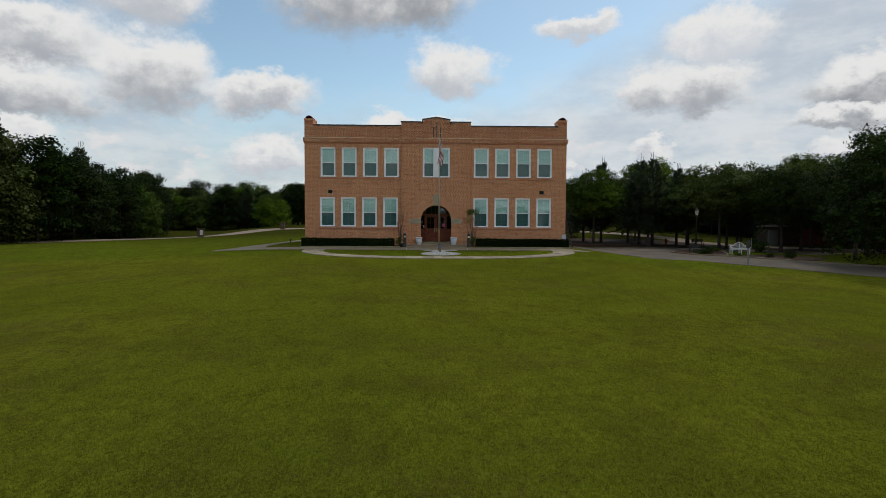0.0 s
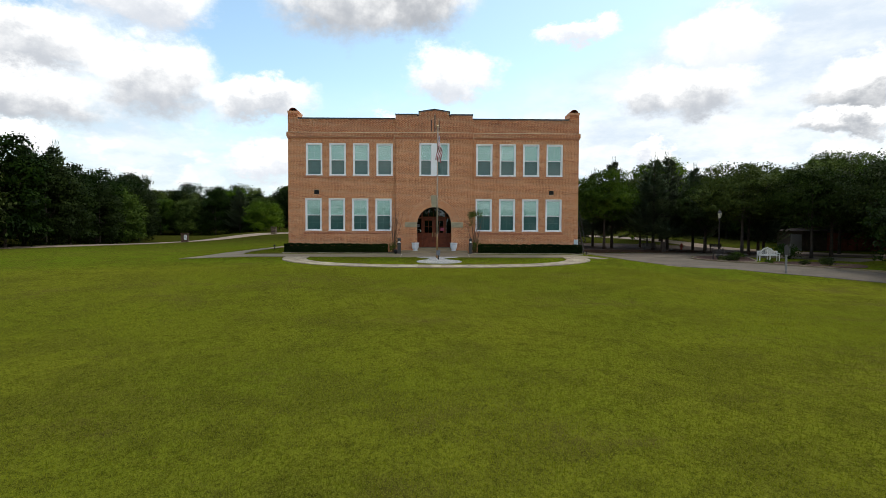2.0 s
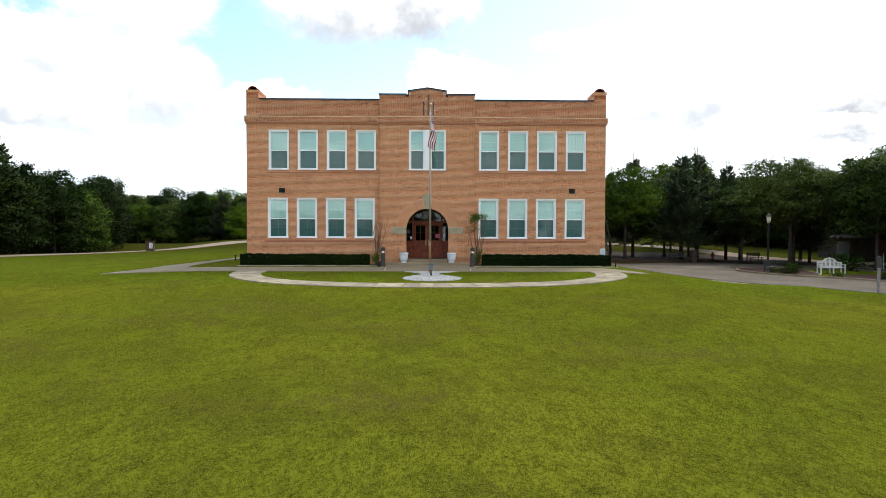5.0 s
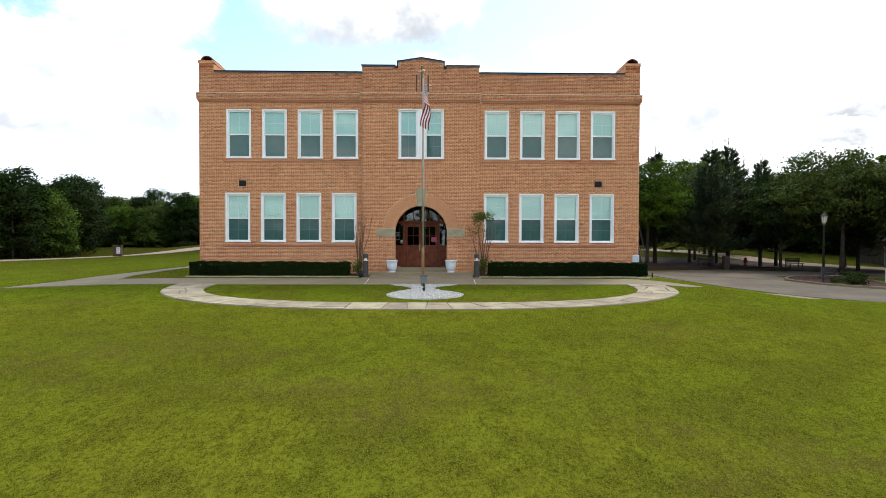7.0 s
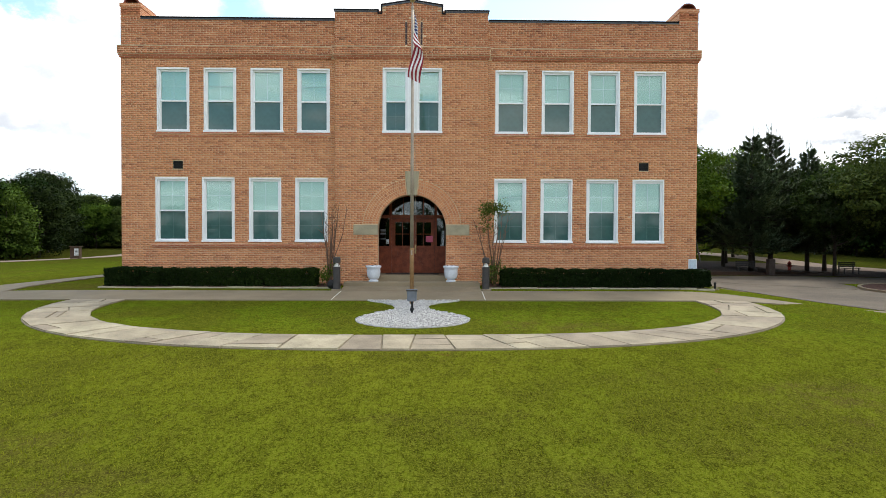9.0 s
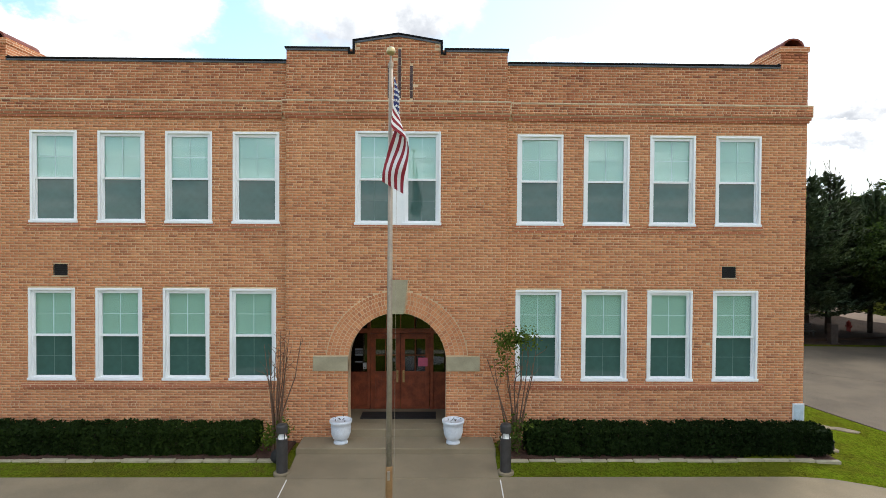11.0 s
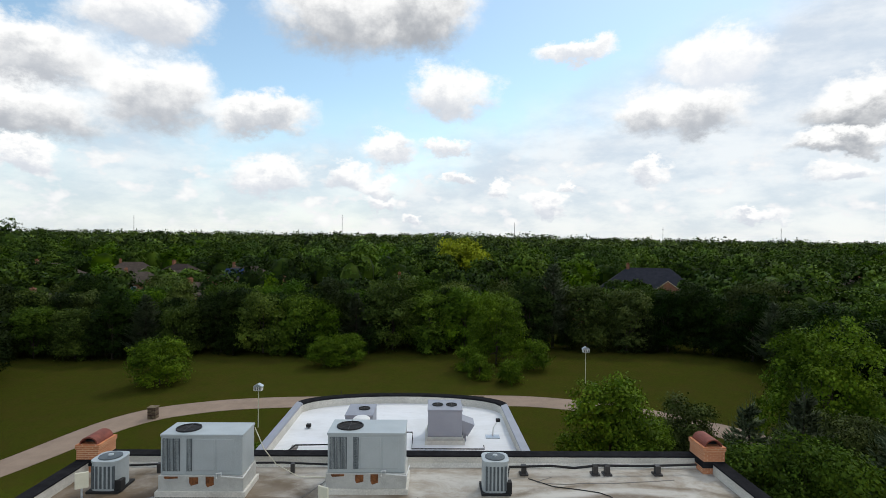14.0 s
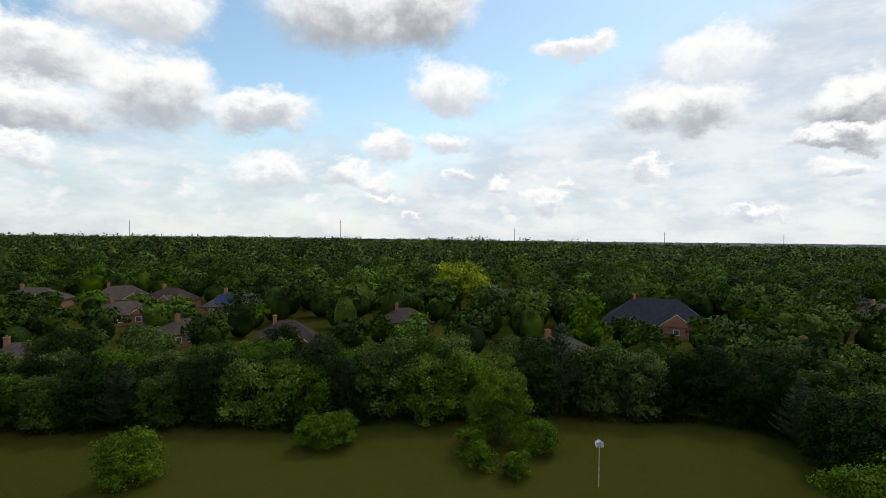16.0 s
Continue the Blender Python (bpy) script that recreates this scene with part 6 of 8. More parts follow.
def bollard(x, y):
    z = gz(x, y)
    b = thing("bollard_light", x, y, z, "dark grey cylindrical bollard light on a concrete foot", "bollard", "bollard lights by the entrance")
    part("foot", Shape().lathe([(0.19, z - 0.03), (0.19, z + 0.05), (0.17, z + 0.06)], x, y, 20), CONCRETE, b)
    part("post", Shape().lathe([(0.125, z + 0.05), (0.125, z + 0.82), (0.06, z + 0.84)], x, y, 20), PEWTER, b)
    part("reflector", Shape().lathe([(0.06, z + 0.82), (0.115, z + 0.83), (0.03, z + 0.95)], x, y, 16), PVC, b, "white conical reflector")
    for q in range(4):
        a = q * math.pi / 2 + 0.78
        part("cage_bar", Shape().box(x + 0.11 * math.cos(a) - 0.008, x + 0.11 * math.cos(a) + 0.008, y + 0.11 * math.sin(a) - 0.008, y + 0.11 * math.sin(a) + 0.008, z + 0.82, z + 0.96), PEWTER, b)
    part("cap", Shape().lathe([(0.125, z + 0.955), (0.128, z + 1.10), (0.11, z + 1.14), (0.02, z + 1.155)], x, y, 20), PEWTER, b)


bollard(-2.36, 43.72)
bollard(2.74, 43.75)


def planter(x, y, z):
    p = thing("planter_urn", x, y, z, "white glazed ceramic urn planter on the landing", "planter", "urns at the entrance")
    part("foot", Shape().lathe([(0.18, z), (0.18, z + 0.04), (0.15, z + 0.06), (0.14, z + 0.09)], x, y, 24), CERAMIC, p, smooth=True)
    part("bowl", Shape().lathe([(0.14, z + 0.09), (0.20, z + 0.13), (0.235, z + 0.24), (0.250, z + 0.42), (0.25, z + 0.50), (0.282, z + 0.52), (0.287, z + 0.585), (0.25, z + 0.59), (0.235, z + 0.545)], x, y, 24), CERAMIC, p, smooth=True)
    part("soil", Shape().lathe([(0.236, z + 0.51), (0.236, z + 0.535), (0.01, z + 0.54)], x, y, 16), SOIL, p)
    for q in range(9):
        a = q * 0.7
        part("rib", Shape().tube([(x + 0.232 * math.cos(a), y + 0.232 * math.sin(a), z + 0.24), (x + 0.25 * math.cos(a + 0.35), y + 0.25 * math.sin(a + 0.35), z + 0.40)], 0.012, 5), CERAMIC, p)
    g = np.random.default_rng(int(x * 10) % 97)
    part("dry_stems", leaf_quads(g, g.normal((x, y, z + 0.60), (0.09, 0.09, 0.02), (26, 3)), 0.012, 0.03, None), BARK, p)["kind"] = "stuff"


planter(-1.26, 45.1, 1.87)
planter(1.58, 45.1, 1.87)
rock = tagged(part("rock", Shape().lathe([(0.12, 1.68), (0.2, 1.78), (0.17, 1.92), (0.08, 1.99)], -2.62, 44.35, 9), BLACK, bevel=0.02), "dark boulder beside the entrance walk", "rock")

# flagpole with its flag, and the floodlight at its foot
PX, PY = 0.33, 40.5
zp = gz(PX, PY)
pole = thing("flagpole", PX, PY, zp, "tall brushed metal flagpole with a gilded ball", "flagpole")
part("base_sleeve", Shape().lathe([(0.062, zp - 0.03), (0.060, zp + 1.6), (0.05, zp + 1.62)], PX, PY, 16), BRONZE, pole, "bronze painted lower sleeve", smooth=True)
part("shaft", Shape().lathe([(0.050, zp + 1.6), (0.046, zp + 4.0), (0.034, zp + 8.31)], PX, PY, 16), STEEL, pole, smooth=True)
part("truck", Shape().lathe([(0.034, zp + 8.31), (0.042, zp + 8.34), (0.042, zp + 8.40), (0.02, zp + 8.44), (0.018, zp + 8.53)], PX, PY, 14), STEEL, pole)
part("ball", Shape().lathe([(0.012, zp + 8.51)] + [(0.078 * math.sin(a), zp + 8.60 - 0.078 * math.cos(a)) for a in np.linspace(0.2, 3.0, 9)], PX, PY, 18), GOLD, pole, smooth=True)
part("halyard", Shape().tube([(PX + 0.11, PY - 0.02, zp + 8.36), (PX + 0.10, PY - 0.03, zp + 5.0), (PX + 0.09, PY - 0.03, zp + 1.5)], 0.0035, 4), STEEL, pole)
part("cleat", Shape().box(PX - 0.02, PX + 0.02, PY - 0.12, PY - 0.075, zp + 1.42, zp + 1.56), STEEL, pole)

flag = thing("flag", PX + 0.1, PY, zp + 7.0, "red, white and blue flag hanging limp on the pole", "flag")
HZ = zp + 8.22


def cloth(u, v):
    """A limp flag: hoist coordinate v (0 top to 1), fly coordinate u (0 at the pole to 1); the fly falls down beside the pole in folds."""
    drop = 0.92 * v + u ** 1.1 * (1.62 - 0.52 * v)
    swing = 0.22 * float(ease(0.0, 0.26, u)) - 0.22 * float(ease(0.2, 1.0, u))
    fold = abs(v - 0.46) / 0.54
    xx = 0.05 + swing * (0.3 + 0.7 * v) + 0.32 * (fold - 0.50) * float(ease(0.15, 0.7, u)) + 0.02 * math.sin(9 * u + 5 * v)
    yy = -0.07 - 0.17 * v + 0.06 * u + 0.028 * math.sin(14 * u + 9 * v) * min(1.0, 4 * u)
    return (PX + xx, PY + yy, HZ - drop)


def cloth_patch(u0, u1, v0, v1, n=26, m=4):
    s = Shape()
    g = [[cloth(u0 + (u1 - u0) * i / n, v0 + (v1 - v0) * j / m) for i in range(n + 1)] for j in range(m + 1)]
    s.v = [p for row in g for p in row]
    s.f = [(j * (n + 1) + i, j * (n + 1) + i + 1, (j + 1) * (n + 1) + i + 1, (j + 1) * (n + 1) + i) for j in range(m) for i in range(n)]
    return s


for i in range(13):
    u0 = 0.4 if i < 7 else 0.0
    part("stripe", cloth_patch(u0, 1.0, i / 13, (i + 1) / 13), REDCLOTH if i % 2 == 0 else WHITECLOTH, flag, smooth=True)
canton = part("canton", cloth_patch(0.0, 0.4, 0.0, 7 / 13, 14, 10), BLUECLOTH, flag, "navy canton with small white stars", smooth=True)
for i in range(5):
    for j in range(5):
        u, v = 0.04 + i * 0.08, 0.05 + j * 0.105
        p = Vector(cloth(u, v)) + Vector((0, -0.012, 0))
        q = [p + Vector((0.03 * math.cos(a) * (1 if k_ % 2 == 0 else 0.42), 0, 0.03 * math.sin(a) * (1 if k_ % 2 == 0 else 0.42))) for k_, a in enumerate(np.linspace(math.pi / 2, 2.5 * math.pi, 11)[:-1])]
        part("star", Shape().add(q, [tuple(range(10))]), WHITECLOTH, canton)

lx, ly = 0.40, 38.9
zl = gz(lx, ly)
flood = thing("flag_floodlight", lx, ly, zl, "grey box floodlight on a black stake in the gravel", "floodlight")
part("stake", Shape().tube([(lx, ly, zl - 0.02), (lx + 0.01, ly, zl + 0.22), (lx, ly, zl + 0.34)], 0.028, 8), BLACK, flood)
part("knuckle", Shape().box(lx - 0.05, lx + 0.05, ly - 0.05, ly + 0.05, zl + 0.10, zl + 0.17), BLACK, flood, bevel=0.01)
part("housing", Shape().add([(lx - 0.11, ly - 0.1, zl + 0.34), (lx + 0.11, ly - 0.1, zl + 0.34), (lx + 0.12, ly + 0.14, zl + 0.34), (lx - 0.12, ly + 0.14, zl + 0.34), (lx - 0.13, ly - 0.14, zl + 0.66), (lx + 0.13, ly - 0.14, zl + 0.66), (lx + 0.13, ly + 0.12, zl + 0.60), (lx - 0.13, ly + 0.12, zl + 0.60)],
     [(0, 3, 2, 1), (4, 5, 6, 7), (0, 1, 5, 4), (1, 2, 6, 5), (2, 3, 7, 6), (3, 0, 4, 7)]), GREYBOX, flood, bevel=0.015)
part("lens_rim", Shape().box(lx - 0.142, lx + 0.142, ly - 0.155, ly + 0.125, zl + 0.60, zl + 0.635), PEWTER, flood)

# ---- east side: lamp, bench, signs, stair ----
def street_lamp(x, y):
    z = gz(x, y) + 0.1
    l = thing("street_lamp", x, y, z, "dark green cast-iron lamp post with an acorn lantern", "street lamp")
    part("base", Shape().lathe([(0.24, z - 0.1), (0.24, z + 0.1), (0.16, z + 0.18), (0.15, z + 0.6), (0.10, z + 0.72)], x, y, 16), PEWTER, l, smooth=True)
    part("post", Shape().lathe([(0.075, z + 0.7), (0.055, z + 3.35), (0.09, z + 3.38), (0.09, z + 3.44), (0.05, z + 3.5)], x, y, 14), PEWTER, l, smooth=True)
    part("lantern", Shape().lathe([(0.10, z + 3.5), (0.15, z + 3.72), (0.175, z + 3.92), (0.165, z + 3.96)], x, y, 8), LAMPGLASS, l, "cream glass lantern")
    part("cap", Shape().lathe([(0.20, z + 3.94), (0.19, z + 3.98), (0.10, z + 4.10), (0.04, z + 4.17), (0.025, z + 4.27), (0.005, z + 4.31)], x, y, 8), PEWTER, l)
    for q in range(8):
        a = q * math.pi / 4
        part("lantern_rib", Shape().tube([(x + 0.1 * math.cos(a), y + 0.1 * math.sin(a), z + 3.5), (x + 0.155 * math.cos(a), y + 0.155 * math.sin(a), z + 3.72), (x + 0.18 * math.cos(a), y + 0.18 * math.sin(a), z + 3.94)], 0.010, 4), PEWTER, l)


street_lamp(25.4, 52.9)


def bench(x, y, turn):
    z = gz(x, y)
    b = thing("garden_bench", x, y, z, "white painted garden bench with an arched slatted back", "bench")
    b.matrix_basis = Matrix.Translation((x, y, z)) @ Matrix.Rotation(turn, 4, "Z")
    keep = b.matrix_basis.copy()
    b.matrix_basis = Matrix.Identity(4)
    L = 1.6
    for q in range(5):
        part("seat_slat", Shape().box(-L / 2, L / 2, -0.28 + q * 0.1, -0.20 + q * 0.1, 0.42, 0.45), BENCHWHITE, b)
    for sx in (-L / 2, 0, L / 2 - 0.07):
        part("leg", Shape().box(sx, sx + 0.07, -0.28, -0.21, 0, 0.62 if sx else 0.42), BENCHWHITE, b)
        part("leg", Shape().box(sx, sx + 0.07, 0.2, 0.27, 0, 0.78 if sx else 0.95), BENCHWHITE, b)
    for sx in (-L / 2, L / 2 - 0.07):
        part("arm_rest", Shape().box(sx - 0.01, sx + 0.08, -0.32, 0.27, 0.62, 0.66), BENCHWHITE, b)
    crest = [(-L / 2, 0.78), (-L / 2 + 0.3, 0.80), (-0.4, 0.86), (-0.3, 1.0), (0, 1.1), (0.3, 1.0), (0.4, 0.86), (L / 2 - 0.3, 0.80), (L / 2, 0.78)]
    part("crest_rail", Shape().tube([(cx, 0.23, cz) for cx, cz in crest], 0.04, 6), BENCHWHITE, b)
    for q in range(17):
        cx = -L / 2 + 0.12 + q * (L - 0.24) / 16
        part("back_slat", Shape().box(cx - 0.02, cx + 0.02, 0.22, 0.245, 0.5, float(np.interp(cx, [c[0] for c in crest], [c[1] for c in crest]))), BENCHWHITE, b)
    part("stretcher", Shape().box(-L / 2, L / 2, 0.2, 0.25, 0.48, 0.54), BENCHWHITE, b)
    b.matrix_basis = keep


bench(28.2, 50.2, -0.15)
hp = thing("plaque_post", 22.8, 39.5, gz(22.8, 39.5), "slim pale grey post with a dark pointed plaque beside the drive", "sign")
zq = gz(22.8, 39.5)
part("post", Shape().box(22.75, 22.85, 39.45, 39.55, zq - 0.05, zq + 1.15), BLOCK, hp, bevel=0.01)
part("cap", Shape().box(22.73, 22.87, 39.43, 39.57, zq + 1.15, zq + 1.2), BLOCK, hp, bevel=0.01)
part("plaque", Shape().wall([(22.66, zq + 1.22), (22.94, zq + 1.22), (22.94, zq + 1.74), (22.80, zq + 1.84), (22.66, zq + 1.74)], 39.47, 39.51), PEWTER, hp, "dark pointed metal plaque", bevel=0.006)
part("pin", Shape().tube([(23.02, 39.5, zq + 1.15), (23.02, 39.5, zq + 1.95)], 0.015, 6), BLOCK, hp)

def plain_bench(x, y, turn):
    z = gz(x, y) + 0.02
    b = thing("park_bench", 0, 0, 0, "dark slatted park bench under the trees", "bench", "park benches by the drive")
    for q in range(3):
        part("seat_slat", Shape().box(-0.75, 0.75, -0.2 + q * 0.14, -0.08 + q * 0.14, 0.42, 0.46), PEWTER, b)
        part("back_slat", Shape().box(-0.75, 0.75, 0.22, 0.26, 0.52 + q * 0.13, 0.62 + q * 0.13), PEWTER, b)
    for sx in (-0.66, 0.60):
        part("leg", Shape().box(sx, sx + 0.06, -0.18, -0.12, 0, 0.42), PEWTER, b)
        part("leg", Shape().box(sx, sx + 0.06, 0.26, 0.32, 0, 0.9), PEWTER, b)
    b.matrix_basis = Matrix.Translation((x, y, z)) @ Matrix.Rotation(turn, 4, "Z")


plain_bench(24.4, 50.6, 0.5)
plain_bench(24.0, 65.0, 0.0)
plain_bench(31.2, 64.4, 0.2)
bx_, by_ = 24.9, 63.6
zb_ = gz(bx_, by_)
ub = thing("utility_cabinet", bx_, by_, zb_, "dark brown utility cabinet under the trees", "cabinet")
part("cabinet", Shape().box(bx_ - 0.22, bx_ + 0.22, by_ - 0.2, by_ + 0.2, zb_, zb_ + 1.15), FENCEWOOD, ub, bevel=0.02)
part("plinth", Shape().box(bx_ - 0.28, bx_ + 0.28, by_ - 0.26, by_ + 0.26, zb_ - 0.05, zb_ + 0.06), FENCEWOOD, ub)
# bark mulch strip by the white bench
strip = [(25.0, 46.6), (27.6, 44.2), (30.4, 42.9), (32.4, 45.4), (30.6, 48.4), (27.4, 48.6)]
strip = [(p.x, p.y) for p in smooth_line([Vector(p) for p in strip + strip[:1]], 0.6)[:-1]]
tagged(part("mulch_strip", Shape().prism(strip, lambda x, y: gz(x, y) - 0.05, lambda x, y: gz(x, y) + 0.03), MULCH), "red-brown mulch bed beside the white bench", "planting bed", kind="structure")

# fire stair on the east wall
st = thing("fire_stair", 12.2, 52.0, 1.6, "steep dark metal stair against the side wall", "stair")
part("stringer", Shape().tube([(11.9, 47.5, 1.6), (11.15, 47.5, 5.2)], 0.05), PEWTER, st)
part("stringer", Shape().tube([(11.9, 48.6, 1.6), (11.15, 48.6, 5.2)], 0.05), PEWTER, st)
for i in range(15):
    f = (i + 0.5) / 15
    part("tread", Shape().box(11.78 - 0.75 * f, 12.0 - 0.75 * f, 47.5, 48.6, 1.6 + 3.6 * f, 1.63 + 3.6 * f), PEWTER, st)
part("handrail", Shape().tube([(12.0, 47.5, 2.5), (11.2, 47.5, 6.1)], 0.025), PEWTER, st)

pl = thing("path_light", -13.9, 50.6, gz(-13.9, 50.6), "small black path light beside the side walk", "path light")
zl_ = gz(-13.9, 50.6)
part("stake", Shape().tube([(-13.2, 50.6, zl_ - 0.02), (-13.2, 50.6, zl_ + 0.34)], 0.03, 8), BLACK, pl)
part("cap", Shape().lathe([(0.09, zl_ + 0.34), (0.09, zl_ + 0.38), (0.02, zl_ + 0.43)], -13.2, 50.6, 12), BLACK, pl)

# hydrant, valve marker and stepping stones east of the school
hx, hy = 28.4, 66.9
zh = gz(hx, hy)
hyd = thing("fire_hydrant", hx, hy, zh, "dull red cast-iron fire hydrant under the trees", "fire hydrant")
part("barrel", Shape().lathe([(0.17, zh - 0.03), (0.17, zh + 0.06), (0.12, zh + 0.08), (0.12, zh + 0.55), (0.15, zh + 0.57), (0.15, zh + 0.61)], hx, hy, 16), REDIRON, hyd, smooth=True)
part("bonnet", Shape().lathe([(0.14, zh + 0.61), (0.12, zh + 0.70), (0.06, zh + 0.76), (0.035, zh + 0.77), (0.035, zh + 0.82)], hx, hy, 16), REDIRON, hyd, smooth=True)
part("nozzle", Shape().tube([(hx - 0.22, hy, zh + 0.44), (hx + 0.22, hy, zh + 0.44)], 0.05, 10), REDIRON, hyd)
part("nozzle", Shape().tube([(hx, hy, zh + 0.40), (hx, hy - 0.24, zh + 0.40)], 0.065, 10), REDIRON, hyd)
zm = gz(11.48, 45.3)
marker = thing("valve_marker", 11.48, 45.3, zm, "small black valve post on a pale disc in the grass", "marker")
part("disc", Shape().lathe([(0.14, zm - 0.02), (0.14, zm + 0.025), (0.12, zm + 0.03)], 11.48, 45.3, 16), CONCRETE, marker)
part("post", Shape().lathe([(0.04, zm + 0.03), (0.035, zm + 0.2), (0.05, zm + 0.21), (0.03, zm + 0.27)], 11.48, 45.3, 10), BLACK, marker)
for x, y, w in ((12.2, 47.7, 0.5), (12.8, 47.55, 0.45), (13.45, 47.5, 0.5)):
    o = [(x + w * r_ * math.cos(a), y + 0.22 * r_ * math.sin(a)) for a, r_ in zip(np.linspace(0, 2 * math.pi, 9)[:-1], (1.0, 0.86, 1.05, 0.9, 0.97, 0.84, 1.02, 0.92))]
    tagged(part("stepping_stone", Shape().prism(o, lambda x, y: gz(x, y) - 0.03, lambda x, y: gz(x, y) + 0.025), SANDJOINT, bevel=0.01), "pale flat stepping stone in the grass", "stepping stone", "stepping stones by the corner")

# sign pedestals, brick piers and bird houses round the grounds
def pedestal(x, y, label):
    z = gz(x, y)
    p = thing("sign_pedestal", x, y, z, label, "sign", "sign pedestals on the ring road")
    for q in range(6):
        a = -0.42 + q * 0.14
        part("plank", Shape().box(x + a, x + a + 0.13, y - 0.18, y - 0.14, z, z + 1.08), POSTWOOD, p)
    part("body", Shape().box(x - 0.42, x + 0.42, y - 0.14, y + 0.18, z - 0.05, z + 1.08), POSTWOOD, p)
    part("lid", Shape().box(x - 0.48, x + 0.48, y - 0.24, y + 0.24, z + 1.08, z + 1.16), POSTWOOD, p, bevel=0.01)
    part("panel", Shape().box(x - 0.02, x + 0.36, y - 0.20, y - 0.18, z + 0.3, z + 0.95), PAPER, p, "white information panel")
    for q in range(4):
        part("text_bar", Shape().box(x + 0.05, x + 0.29, y - 0.205, y - 0.2, z + 0.42 + q * 0.12, z + 0.46 + q * 0.12), PEWTER, p)


pedestal(-8.7, 93.0, "brown plank pedestal with a white information panel")
pedestal(5.7, 93.7, "brown plank pedestal with a white information panel")
pedestal(-32.3, 76.4, "brown plank pedestal with a white information panel")
tagged(part("marker_stake", Shape().tube([(-7.9, 93.1, 2.5), (-7.9, 93.1, 4.4)], 0.03, 6), FENCEWOOD), "thin brown stake beside the road", "stake")


def pier(x, y):
    z = gz(x, y)
    p = thing("brick_pier", x, y, z, "low rough brick and stone pier beside the road", "pier", "brick piers on the ring road")
    r = random.Random(int(x))
    for j in range(7):
        for i in range(2):
            part("brick", Shape().box(x - 0.36 + i * 0.37, x - 0.01 + i * 0.37, y - 0.34 + r.uniform(-0.02, 0.02), y + 0.34, z + j * 0.15, z + j * 0.15 + 0.135), RUBBLE, p, bevel=0.012)
    part("cap", Shape().box(x - 0.42, x + 0.42, y - 0.4, y + 0.4, z + 1.05, z + 1.12), RUBBLE, p, bevel=0.015)


pier(-24.9, 90.5)
pier(25.1, 93.2)


def bird_house(x, y, h):
    z = gz(x, y)
    b = thing("bird_house", x, y, z, "white multi-hole bird house on a tall thin pole", "bird house", "bird houses on poles")
    part("pole", Shape().tube([(x, y, z - 0.1), (x, y, z + h)], 0.04, 8), CREAM, b)
    part("box", Shape().box(x - 0.36, x + 0.36, y - 0.25, y + 0.25, z + h, z + h + 0.38), PVC, b, bevel=0.01)
    part("roof", Shape().wall([(x - 0.42, z + h + 0.38), (x + 0.42, z + h + 0.38), (x, z + h + 0.62)], y - 0.3, y + 0.3), GALV, b)
    for i in range(3):
        for j in range(2):
            part("hole", Shape().box(x - 0.27 + i * 0.21, x - 0.15 + i * 0.21, y - 0.256, y - 0.25, z + h + 0.06 + j * 0.16, z + h + 0.16 + j * 0.16), BLACK, b)


bird_house(-14.45, 88.2, 3.3)
bird_house(18.3, 100.6, 4.2)

